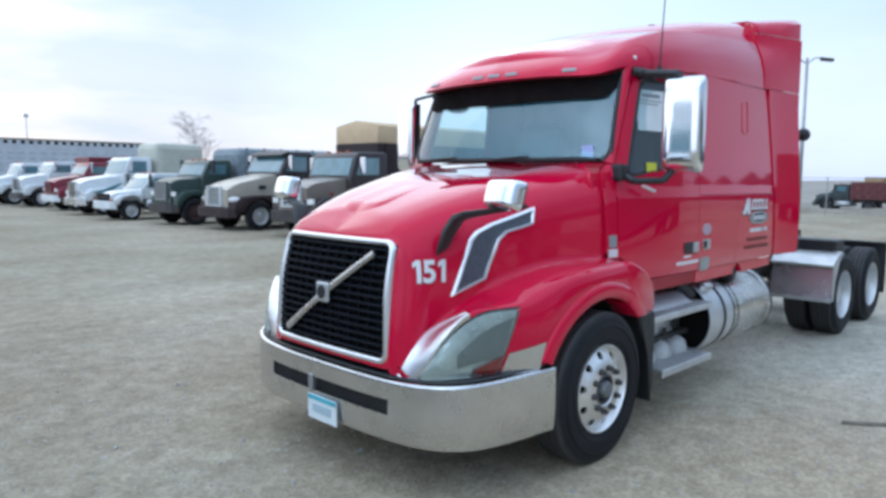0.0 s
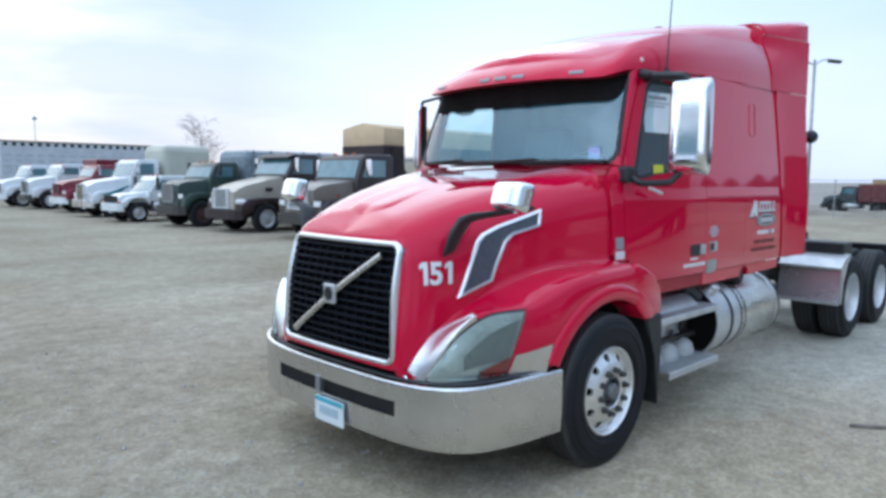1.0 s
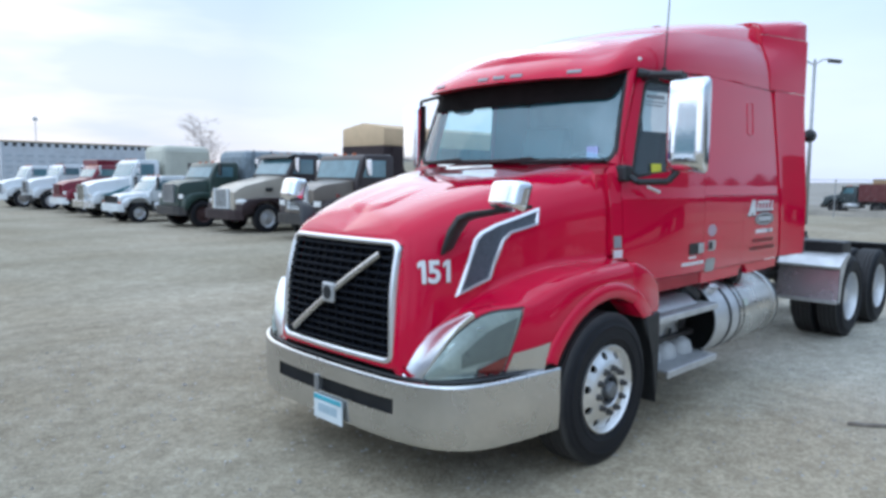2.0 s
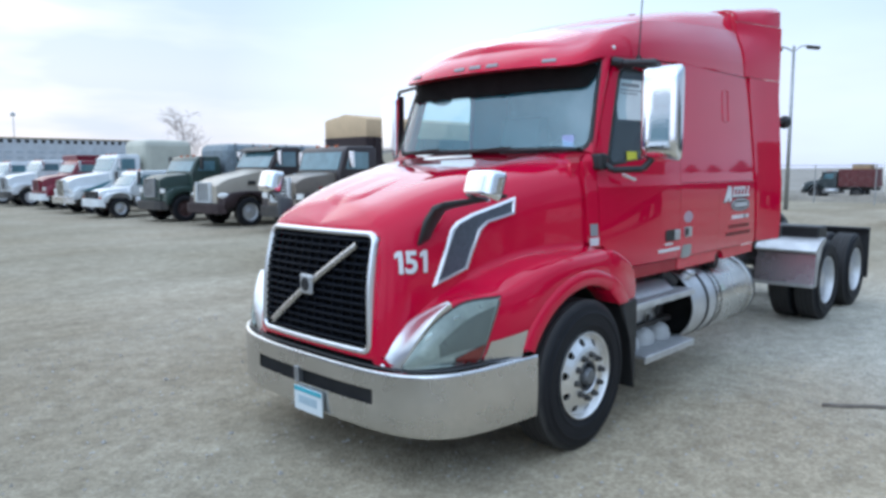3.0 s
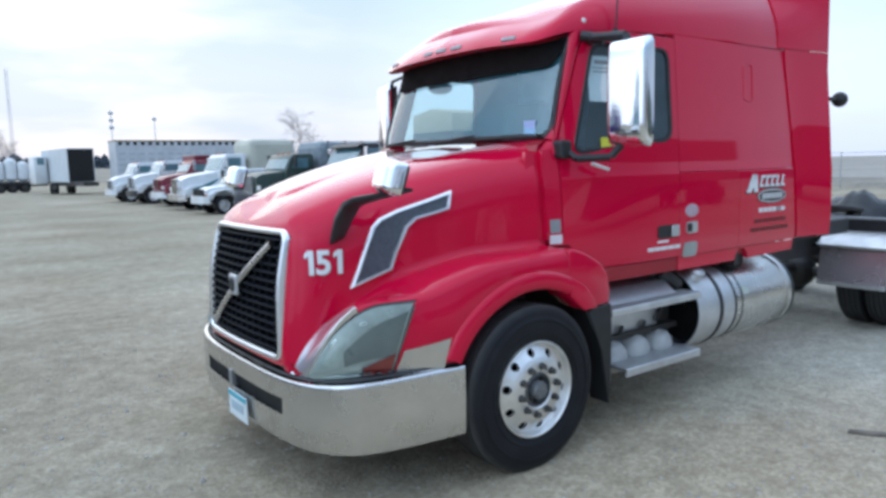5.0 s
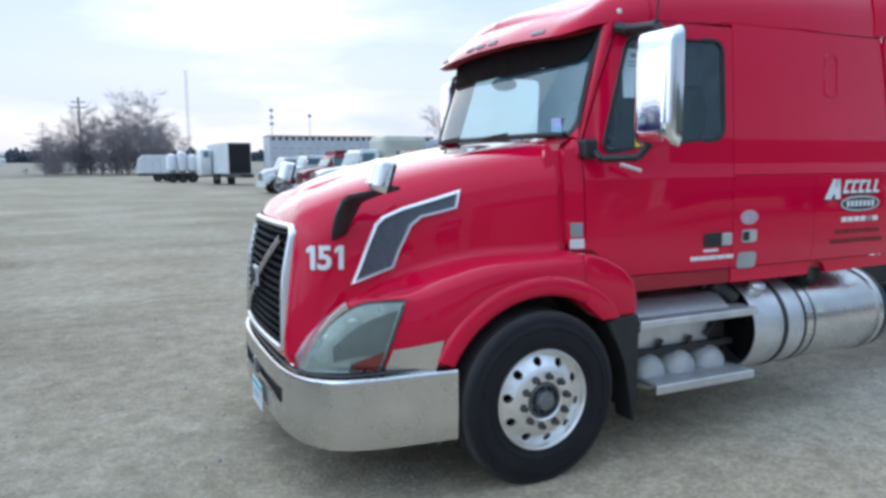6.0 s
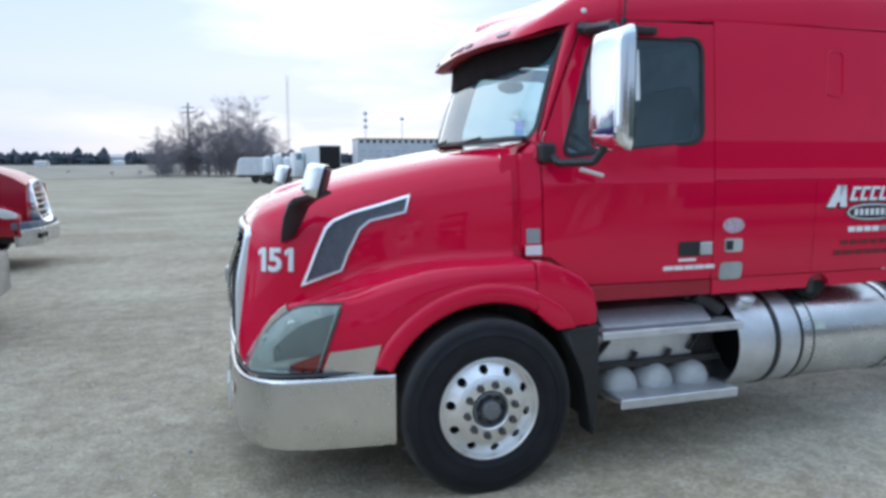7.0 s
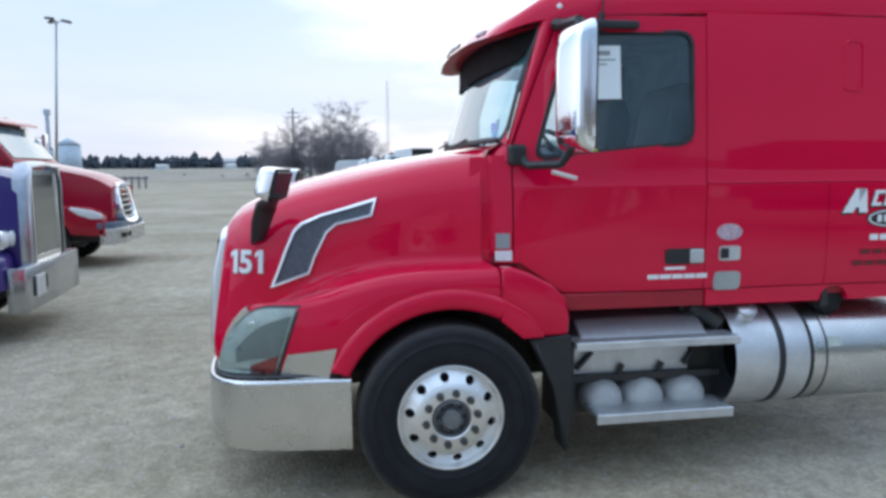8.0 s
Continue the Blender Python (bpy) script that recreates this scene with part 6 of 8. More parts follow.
# polished quarter fenders ahead of the drive wheels
for sgn in (-1, 1):
    qf = new("quarter_fender")
    qf.parent = truck
    tagged(qf, "polished stainless quarter fender")
    y0, y1 = 0.56, 1.25
    lo, hi = (sgn * y1, sgn * y0) if sgn < 0 else (sgn * y0, sgn * y1)
    bm = bmesh.new()
    sheet(bm, [[(x, y, z) for y in (lo, hi)] for x, z in ((4.905, 0.50), (4.915, 0.55), (4.992, 0.935))])
    # lilac, partly diffuse base paints in the red cab's reflection
    part("front_panel", bm, mat("mirror_stainless", (0.70, 0.64, 0.67), 0.26, 0.72, 0.06, 4, 0.08, 30), qf, "polished panel with the red cab's reflection tinted in")
    bm = bmesh.new()
    pr = [(4.90, 0.92), (4.955, 0.945), (5.02, 0.985), (5.12, 1.03), (5.26, 1.06)]
    sheet(bm, [[(x, y, z) for y in (lo - 0.01, hi + 0.01)] for x, z in pr])
    thick(part("top_panel", bm, ALU_DULL, qf, "bright sloping top plate", smooth=50), 0.012)
    bm = bmesh.new()
    ye = sgn * (y1 + 0.004)
    prism(bm, [(4.945, 0.50), (4.985, 0.50), (5.03, 0.74), (5.15, 0.965), (5.28, 1.04), (5.26, 1.07), (5.10, 1.035), (4.945, 0.945)], ye - 0.006, ye + 0.006, "y")
    part("side_edge", bm, ALU_DULL, qf)
    part("edge_strip", boxm(4.892, 4.917, lo, hi, 0.49, 0.535, 0.004), ALU_DULL, qf)
    part("edge_strip", boxm(4.945, 4.972, lo, hi, 0.895, 0.915, 0.004), ALU_DULL, qf)
    bm = bmesh.new()
    rod(bm, (4.98, sgn * 0.45, 0.90), (4.98, sgn * 1.2, 0.90), 0.02, 8)
    part("fender_bracket", bm, STEEL, qf)
    bm = bmesh.new()
    box(bm, 7.53, 7.55, min(sgn * 0.6, sgn * 1.22), max(sgn * 0.6, sgn * 1.22), 0.32, 1.02)
    box(bm, 7.44, 7.56, min(sgn * 0.45, sgn * 1.22), max(sgn * 0.45, sgn * 1.22), 1.02, 1.05)
    part("mud_flap", bm, BLACK, truck, "black rear mud flap")

# ---- fuel tank, steps and air tanks ----
TC, TR = (-0.875, 0.70), 0.325


def tank_side(sgn):
    ft = new("fuel_tank")
    ft.parent = truck
    tagged(ft, "round aluminium fuel tank with straps")

    def ring(x, r, n=56):
        return [(x, sgn * (-TC[0]) + r * math.cos(t), TC[1] + r * math.sin(t)) for t in np.linspace(0, 2 * math.pi, n + 1)[:-1]]
    bm = bmesh.new()
    sheet(bm, [ring(2.06, TR - 0.002), ring(3.16, TR - 0.002), ring(3.185, TR - 0.01), ring(3.195, TR - 0.04), ring(3.20, 0.01)], close=True)
    bmesh.ops.recalc_face_normals(bm, faces=bm.faces)
    part("tank_shell", bm, ALU, ft, "brushed aluminium tank", smooth=40)
    bm = bmesh.new()
    sheet(bm, [ring(1.75, TR - 0.012), ring(1.745, TR), ring(2.05, TR), ring(2.05, TR - 0.02)], close=True)
    sheet(bm, [ring(1.75, TR - 0.012), ring(2.03, TR - 0.012)], close=True)
    bmesh.ops.recalc_face_normals(bm, faces=bm.faces)
    part("step_shroud", bm, ALU_DULL, ft, "open-ended aluminium shroud", smooth=40)
    # black disc paints the dark inside of the open shroud
    bm = bmesh.new()
    sheet(bm, [ring(2.03, TR - 0.014), ring(2.03, 0.01)], close=True)
    part("shroud_end", bm, DARK, ft)
    for x0, x1, m_, r in ((2.03, 2.066, BLACK, 0.007), (2.07, 2.232, ALU_DULL, 0.003), (2.234, 2.256, BLACK, 0.006), (2.345, 2.352, STEEL, 0.002), (3.115, 3.16, BLACK, 0.005), (3.06, 3.11, ALU, 0.006)):
        bm = bmesh.new()
        sheet(bm, [ring(x0, TR - 0.01), ring(x0, TR + r), ring(x1, TR + r), ring(x1, TR - 0.01)], close=True)
        bmesh.ops.recalc_face_normals(bm, faces=bm.faces)
        part("tank_strap", bm, m_, ft, smooth=40)
    bm = bmesh.new()
    a = radians(125 if sgn < 0 else 55)
    c = Vector((1.86, sgn * 0.875 + 0.29 * math.cos(a), TC[1] + 0.29 * math.sin(a)))
    d = Vector((0, math.cos(a), math.sin(a)))
    rod(bm, c, c + d * 0.085, 0.055, 18)
    rod(bm, c + d * 0.085, c + d * 0.11, 0.06, 18)
    part("filler_cap", bm, ALU_DULL, ft, "aluminium filler cap", smooth=40)
    a = radians(160 if sgn < 0 else 20)
    bm = bmesh.new()
    c = Vector((2.40, sgn * 0.875 + (TR + 0.001) * math.cos(a), TC[1] + TR * math.sin(a)))
    box(bm, -0.045, 0.045, -0.004, 0.004, -0.03, 0.03)
    bm.transform(Matrix.Translation(c) @ pose(0, 0, 0, -20 * sgn * -1, 0, 0))
    part("tank_label", bm, mat("pale_green_label", (0.45, 0.5, 0.44), 0.5), ft, "small pale label")
    # step box
    sb = new("step_box")
    sb.parent = truck
    tagged(sb, "aluminium step box with three air tanks")
    y = lambda w0, w1: (min(sgn * w0, sgn * w1), max(sgn * w0, sgn * w1))
    bm = bmesh.new()
    prism(bm, [(sgn * 0.78, 0.985), (sgn * 0.98, 0.975), (sgn * 1.10, 0.885), (sgn * 1.10, 0.86), (sgn * 0.78, 0.86)], 0.80, 1.60, "x", 0.008, 1)
    part("box_cover", bm, ALU_DULL, sb, "sloping aluminium cover")
    bm = bmesh.new()
    box(bm, 0.735, 1.76, *y(1.03, 1.205), 0.855, 0.885, 0.006, 1)
    box(bm, 0.735, 1.76, *y(1.185, 1.21), 0.835, 0.885, 0.005, 1)
    part("upper_step", bm, ALU_DULL, sb, "ribbed aluminium step")
    bm = bmesh.new()
    for i in range(24):
        x = 0.77 + i * 0.041
        box(bm, x, x + 0.014, *y(1.05, 1.19), 0.884, 0.889)
    part("step_ribs", bm, ALU_DULL, sb)["kind"] = "stuff"
    bm = bmesh.new()
    box(bm, 0.86, 1.715, *y(0.98, 1.23), 0.435, 0.46, 0.006, 1)
    box(bm, 0.86, 1.715, *y(1.215, 1.235), 0.40, 0.46, 0.005, 1)
    part("lower_step", bm, ALU_DULL, sb, "ribbed aluminium step")
    bm = bmesh.new()
    for i in range(20):
        x = 0.88 + i * 0.041
        box(bm, x, x + 0.014, *y(1.0, 1.2), 0.459, 0.464)
    part("step_ribs", bm, ALU_DULL, sb)["kind"] = "stuff"
    part("back_panel", boxm(0.76, 1.56, *y(0.93, 0.95), 0.60, 0.86), ALU_DULL, sb)
    bm = bmesh.new()
    box(bm, 0.72, 0.78, *y(0.6, 1.05), 0.30, 0.86)
    box(bm, 0.74, 1.74, *y(0.55, 0.90), 0.36, 0.60)
    box(bm, 1.52, 1.74, *y(0.6, 0.93), 0.40, 0.86)
    box(bm, 0.78, 1.75, *y(0.92, 1.0), 0.585, 0.625)
    part("box_inner", bm, STEEL, sb)
    for x0, x1, z0, z1 in ((0.82, 0.92, 0.66, 0.77), (1.08, 1.12, 0.60, 0.68), (1.34, 1.38, 0.60, 0.68), (1.52, 1.60, 0.66, 0.76)):
        bm = bmesh.new()
        rod(bm, (x0, sgn * 0.975, z0), (x1, sgn * 0.975, z1), 0.016, 8)
        part("bracket", bm, STEEL, sb)
    for x in (0.985, 1.25, 1.525):
        bm = bmesh.new()
        rr, rows = 0.122, []
        for w, r in ((0.55, rr), (0.97, rr), (1.02, rr * 0.96), (1.055, rr * 0.80), (1.075, rr * 0.5), (1.082, 0.004)):
            rows.append([(x + r * math.cos(t), sgn * w, 0.478 + r * math.sin(t)) for t in np.linspace(0, 2 * math.pi, 29)[:-1]])
        sheet(bm, rows, close=True)
        bmesh.ops.recalc_face_normals(bm, faces=bm.faces)
        part("air_tank", bm, mat("grey_white_tank_paint", (0.53, 0.53, 0.52), 0.45, 0.1, 0.1, 8), sb, "domed grey air tank", smooth=50)
    bm = bmesh.new()
    box(bm, 1.50, 1.80, *y(0.60, 0.95), 0.98, 1.06, 0.02)
    rod(bm, (1.56, sgn * 0.98, 1.04), (1.72, sgn * 1.02, 0.92), 0.05, 10)
    part("dark_bracket", bm, STEEL, sb)
    bm = bmesh.new()
    prism(bm, [(2.34, 1.02), (2.40, 1.02), (2.385, 1.13), (2.355, 1.13)], sgn * 1.10 - 0.02, sgn * 1.10 + 0.02, "y", 0.004, 1)
    part("filler_tab", bm, STEEL, sb)


tank_side(-1)
tank_side(1)

# ---- parked vehicles of the yard ----
WHITE = mat("white_vehicle_paint", (0.72, 0.75, 0.76), 0.3, 0, 0.06, 2, coat=0.3)
BEIGE = mat("beige_vehicle_paint", (0.42, 0.37, 0.30), 0.35, 0, 0.05, 2, coat=0.3)
BROWN = mat("dark_brown_paint", (0.045, 0.033, 0.034), 0.4, 0, 0.1, 2)
TAUPE = mat("taupe_paint", (0.19, 0.155, 0.125), 0.35, 0, 0.1, 2, coat=0.3)
GREEN = mat("dark_green_paint", (0.030, 0.060, 0.050), 0.4, 0, 0.12, 2, coat=0.2)
MAROON = mat("maroon_paint", (0.21, 0.012, 0.032), 0.35, 0, 0.1, 2, coat=0.3)
CREAM = mat("cream_panel", (0.50, 0.50, 0.42), 0.55, 0, 0.06, 1.5)
TEALP = mat("teal_stripe", (0.03, 0.20, 0.24), 0.4, 0, 0.05)
PURPLE = mat("deep_purple_paint", (0.035, 0.022, 0.16), 0.14, 0, 0.04, 2, spec=0.5)
RED2 = mat("wine_red_paint", (0.34, 0.008, 0.022), 0.12, 0, 0.04, 2, spec=0.5)
BLUEGREY = mat("blue_grey_trim", (0.10, 0.14, 0.19), 0.4, 0, 0.1)
TAN = mat("tan_tarp", (0.70, 0.50, 0.31), 0.8, 0, 0.08, 1.2)
OXBROWN = mat("oxide_brown_box", (0.034, 0.017, 0.018), 0.7, 0, 0.15, 2)
STEELBLUE = mat("pale_blue_steel", (0.42, 0.50, 0.56), 0.5, 0.2, 0.1, 2)
SILVER = mat("trailer_aluminium", (0.62, 0.66, 0.70), 0.45, 0.4, 0.08, 1.5)


def far_wheel(parent, x, y, sgn, R=0.5, rim=ALU_DULL, wide=0.28):
    wh = new("wheel")
    wh.parent = parent
    wh.location = (x, y, R - 0.01)
    bm = bmesh.new()
    h = wide / 2
    lathe(bm, [(R * 0.58, -h + 0.02), (R * 0.64, -h), (R * 0.85, -h - 0.004), (R * 0.97, -h + 0.02), (R, -h + 0.05), (R, h - 0.05), (R * 0.97, h - 0.02), (R * 0.6, h)], seg=32)
    bmesh.ops.recalc_face_normals(bm, faces=bm.faces)
    part("tyre", bm, TYRE, wh, smooth=35)
    bm = bmesh.new()
    o = sgn
    lathe(bm, [(R * 0.60, o * h), (R * 0.55, o * (h - 0.01)), (R * 0.5, o * (h - 0.07)), (R * 0.30, o * (h - 0.05)), (R * 0.2, o * (h - 0.04)), (R * 0.17, o * (h + 0.02)), (0.001, o * (h + 0.02))], seg=28)
    bmesh.ops.recalc_face_normals(bm, faces=bm.faces)
    part("rim", bm, rim, wh, smooth=35)


def lorry(name, x, y, rz, label, paint, w=1.2, hl=1.75, nose=1.55, cowl=1.85, roof=2.75, cabl=1.6, wheel_x=1.15, R=0.5, lower=None, grille_m=CHROME, bump_m=BUMPER, slats=7, upright=False, gw=0.42, gz=(0.85, 1.45), slope=0.30, rear=(5.2, 6.5), length=7.4, rim=ALU_DULL, visor=None, mirrors=CHROME, lamp_z=1.02, hood_w0=None, category="truck", fender_z=1.25, hood_m=None, group="parked trucks in the yard", stack=False, pane=FAR_GLASS):
    t = thing(name, x, y, 0, rz, label, category, group)
    lower = lower or paint
    hm = hood_m or paint
    hw1, hw0 = w - 0.26, hood_w0 or w - 0.42
    # hood as a tapering, crowned loft
    rows = []
    for k in range(9):
        u = k / 8
        xx = 0.22 + (hl - 0.22) * u
        zt = nose + (cowl - nose) * u ** 0.8 - (0.10 * (1 - u * 5) if u < 0.2 else 0)
        ww = hw0 + (hw1 - hw0) * u
        rows.append([(xx, a * ww, (zt - 0.06 * abs(a) ** 3) if abs(a) < 1 else b) for a, b in ((-1, 0.80), (-1, zt - 0.22), (-0.97, 0), (-0.85, 0), (-0.5, 0), (0, 0), (0.5, 0), (0.85, 0), (0.97, 0), (1, zt - 0.22), (1, 0.80))])
    bm = bmesh.new()
    sheet(bm, rows)
    bm.faces.new([bm.verts.new(p) for p in rows[0]])
    bmesh.ops.remove_doubles(bm, verts=bm.verts, dist=0.001)
    bmesh.ops.recalc_face_normals(bm, faces=bm.faces)
    part("hood", bm, hm, t, smooth=40)
    for s in (-1, 1):
        pts = [(0.25, 0.62), (0.28, fender_z - 0.22), (0.55, fender_z - 0.04), (wheel_x, fender_z + 0.02), (hl, fender_z), (hl + 0.1, 0.75)]
        arch = [(wheel_x + (R + 0.1) * math.cos(a), 0.5 + (R + 0.1) * math.sin(a)) for a in np.linspace(0.42, math.pi - 0.28, 10)]
        bm = bmesh.new()
        prism(bm, pts + arch, s * (w - 0.45), s * w, "y", 0.035, 2)
        part("fender", bm, lower, t, smooth=40)
        bm = bmesh.new()
        lx = 0.22
        prism(bm, [(s * (gw + 0.10), lamp_z - 0.09), (s * (w - 0.10), lamp_z - 0.07), (s * (w - 0.08), lamp_z + 0.09), (s * (gw + 0.14), lamp_z + 0.09)], lx, lx + 0.06, "x", 0.012, 2)
        part("headlight", bm, LENS_W, t, "pale headlight")
        far_wheel(t, wheel_x, s * (w - 0.16), s, R, rim)
        for rx in rear:
            far_wheel(t, rx, s * (w - 0.30), s, R, rim, 0.5)
        bm = bmesh.new()
        box(bm, hl + 0.28, hl + 0.36, s * (w + 0.14) - 0.10, s * (w + 0.14) + 0.10, cowl + 0.12, cowl + 0.62, 0.02)
        rod(bm, (hl + 0.4, s * (w - 0.1), cowl + 0.55), (hl + 0.32, s * (w + 0.12), cowl + 0.52), 0.015, 6)
        part("mirror", bm, mirrors, t)
    # cab
    c0, c1 = hl, hl + cabl
    prof = [(c0, 0.85), (c0, cowl - 0.02), (c0 + slope, roof - 0.14), (c0 + slope + 0.12, roof - 0.02), (c1 - 0.1, roof), (c1, roof - 0.08), (c1, 0.85)]
    bm = bmesh.new()
    prism(bm, prof, -(w - 0.06), w - 0.06, "y", 0.05, 3)
    cab = part("cab", bm, paint, t, smooth=40)
    z0, z1 = cowl + 0.05, roof - 0.20
    f = lambda z: c0 + slope * (z - cowl + 0.02) / (roof - 0.12 - cowl) - 0.012
    bm = bmesh.new()
    sheet(bm, [[(f(z) - 0.02 * (1 - (a / (w - 0.18)) ** 2), a, z) for a in np.linspace(-(w - 0.18), w - 0.18, 7)] for z in (z0, (z0 + z1) / 2, z1)])
    thick(part("windshield", bm, pane, cab, "reflecting windshield", smooth=40), 0.008)
    for s in (-1, 1):
        bm = bmesh.new()
        prism(bm, [(f(z0) + 0.22, z0 + 0.02), (c0 + min(1.15, cabl - 0.25), z0 + 0.02), (c0 + min(1.15, cabl - 0.25), z1), (f(z1) + 0.22, z1)], s * (w - 0.062), s * (w - 0.045), "y", 0.004, 1)
        part("side_window", bm, pane, cab)
        bm = bmesh.new()
        prism(bm, [(c0 + 0.12, 0.95), (c0 + 0.13, 0.95), (c0 + 0.13, cowl), (c0 + 0.12, cowl)], s * (w - 0.062), s * (w - 0.054), "y")
        part("door_seam", bm, DARK, cab)
    for s in (-1, 1):
        bm = bmesh.new()
        rod(bm, (c0 + 0.25, s * (w - 0.32), 0.68), (c1 + 0.1, s * (w - 0.32), 0.68), 0.27, 18)
        part("fuel_tank", bm, ALU_DULL, t, smooth=40)
        part("cab_step", boxm(c0 + 0.1, c0 + 0.7, s * (w - 0.14) - 0.12, s * (w - 0.14) + 0.12, 0.44, 0.49, 0.01), STEEL, t)
        part("door_handle", boxm(c0 + min(1.0, cabl - 0.4), c0 + min(1.0, cabl - 0.4) + 0.14, s * (w - 0.05) - 0.015, s * (w - 0.05) + 0.015, cowl - 0.22, cowl - 0.18, 0.006), mirrors, cab)
    for k in (-0.5, 0, 0.5):
        part("roof_marker", boxm(c0 + slope + 0.12, c0 + slope + 0.22, k - 0.05, k + 0.05, roof - 0.03, roof + 0.03, 0.01), AMBER, cab)
    if visor:
        bm = bmesh.new()
        prism(bm, [(c0 + slope - 0.26, roof - 0.17), (c0 + slope - 0.24, roof - 0.12), (c0 + slope + 0.10, roof + 0.01), (c0 + slope + 0.10, roof - 0.06)], -(w - 0.12), w - 0.12, "y", 0.012, 2)
        part("visor", bm, visor, cab)
    if stack:
        for s in (-1, 1):
            bm = bmesh.new()
            rod(bm, (c1 + 0.12, s * (w - 0.22), 0.9), (c1 + 0.12, s * (w - 0.22), roof + 0.6), 0.07, 12)
            part("exhaust_stack", bm, CHROME, t)
    # grille
    bm = bmesh.new()
    outl = [(-gw, gz[0]), (gw, gz[0]), (gw * 0.96, gz[1]), (-gw * 0.96, gz[1])]
    inl = [(a * 0.86, gz[0] + (b - gz[0]) * 0.88 + (gz[1] - gz[0]) * 0.06) for a, b in outl]
    sheet(bm, [[(0.24, a, b) for a, b in outl], [(0.13, a, b) for a, b in outl], [(0.13, a, b) for a, b in inl], [(0.20, a, b) for a, b in inl]], close=True)
    bmesh.ops.recalc_face_normals(bm, faces=bm.faces)
    g = part("grille", bm, grille_m, t, "grille surround")
    part("grille_backing", boxm(0.19, 0.21, -gw * 0.9, gw * 0.9, gz[0] + 0.02, gz[1] - 0.02), DARK, g)
    for i in range(slats):
        bm = bmesh.new()
        u = (i + 0.5) / slats
        if upright:
            yy = -gw * 0.86 + 2 * gw * 0.86 * u
            box(bm, 0.145, 0.18, yy - gw * 0.4 / slats, yy + gw * 0.4 / slats, gz[0] + 0.04, gz[1] - 0.05)
        else:
            zz = gz[0] + 0.05 + (gz[1] - gz[0] - 0.1) * u
            box(bm, 0.145, 0.18, -gw * 0.86, gw * 0.86, zz - 0.014, zz + 0.014)
        part("grille_bar", bm, grille_m, g)
    bm = bmesh.new()
    prism(bm, [(0.30, -w), (0.10, -(w - 0.15)), (0.0, -(w - 0.45)), (0.0, w - 0.45), (0.10, w - 0.15), (0.30, w), (0.36, w), (0.36, -w)], 0.46, 0.78, "z", 0.015, 2)
    part("bumper", bm, bump_m, t)
    bm = bmesh.new()
    for s in (-0.42, 0.42):
        box(bm, 0.3, length, s - 0.06, s + 0.06, 0.72, 0.96)
    box(bm, 0.4, hl + cabl, -(w - 0.35), w - 0.35, 0.5, 0.9)
    part("chassis", bm, STEEL, t)
    return t


def cargo(t, x0, x1, z0, z1, w, material, label, ribs=0, top=None, rib_m=None, bev=0.03):
    """A body on the chassis with upright ribs; top: height of a rounded cover."""
    b = part("cargo_body", boxm(x0, x1, -w, w, z0, z1, bev), material, t, label)
    for i in range(ribs):
        xx = x0 + (x1 - x0) * (i + 0.5) / ribs
        for s in (-1, 1):
            part("body_rib", boxm(xx - 0.04, xx + 0.04, min(s * w, s * (w + 0.05)), max(s * w, s * (w + 0.05)), z0, z1), rib_m or material, b)
    if top:
        bm = bmesh.new()
        prism(bm, [(-w, z1), (-w, z1 + top * 0.74), (-w * 0.93, z1 + top * 0.80), (0, z1 + top), (w * 0.93, z1 + top * 0.80), (w, z1 + top * 0.74), (w, z1)], x0 + 0.02, x1 - 0.02, "x", 0.03, 2)
        part("cover", bm, TAN, b, "tan low-gabled cover", smooth=40)
    return b


def lamp_ovals(t, x, w, z, rx=0.20, rz=0.10):
    """Large oval headlights let into the front corners of the fenders."""
    for ch in [c for c in t.children if c.name.startswith("headlight")]:
        bpy.data.objects.remove(ch)
    for sg in (-1, 1):
        bm = bmesh.new()
        bmesh.ops.create_uvsphere(bm, u_segments=20, v_segments=10, radius=1.0, matrix=Matrix.Translation((x, sg * w, z)) @ pose(0, 0, 0, 0, 0, sg * 38) @ Matrix.Diagonal((rx, 0.07, rz, 1)))
        part("headlight", bm, LENS_W, t, "large pale oval headlight", smooth=60)


t1 = lorry("farm_truck", 11.95, 18.5, 0, "taupe brown work truck with a white grille surround and flat bed", BROWN, hood_m=TAUPE, roof=2.66, cowl=1.86, nose=1.66, slats=7, gw=0.52, gz=(0.92, 1.68), grille_m=WHITE, bump_m=STEEL, lower=BROWN, cabl=1.5, hl=1.6, lamp_z=1.1, slope=0.22, group="row of parked trucks")
part("fender_signal", boxm(0.75, 0.87, -1.24, -1.19, 1.30, 1.42, 0.02), REDLENS, t1, "small red signal lamp")
cargo(t1, 3.5, 8.5, 1.1, 1.35, 1.2, BROWN, "flat dark truck bed")
gt = thing("grain_trailer", 16.6, 20.95, 0, 0, "dark oxide-brown grain trailer under a tan cover", "trailer")
cargo(gt, 0, 7.5, 1.1, 3.1, 1.24, OXBROWN, "dark oxide-brown ribbed box", ribs=9, top=0.86)
part("trailer_frame", boxm(0.2, 7.3, -0.5, 0.5, 0.7, 1.1), STEEL, gt)
for xx in (1.2, 5.5, 6.7):
    for s in (-1, 1):
        far_wheel(gt, xx, s * 1.0, s, 0.5, ALU_DULL, 0.3)
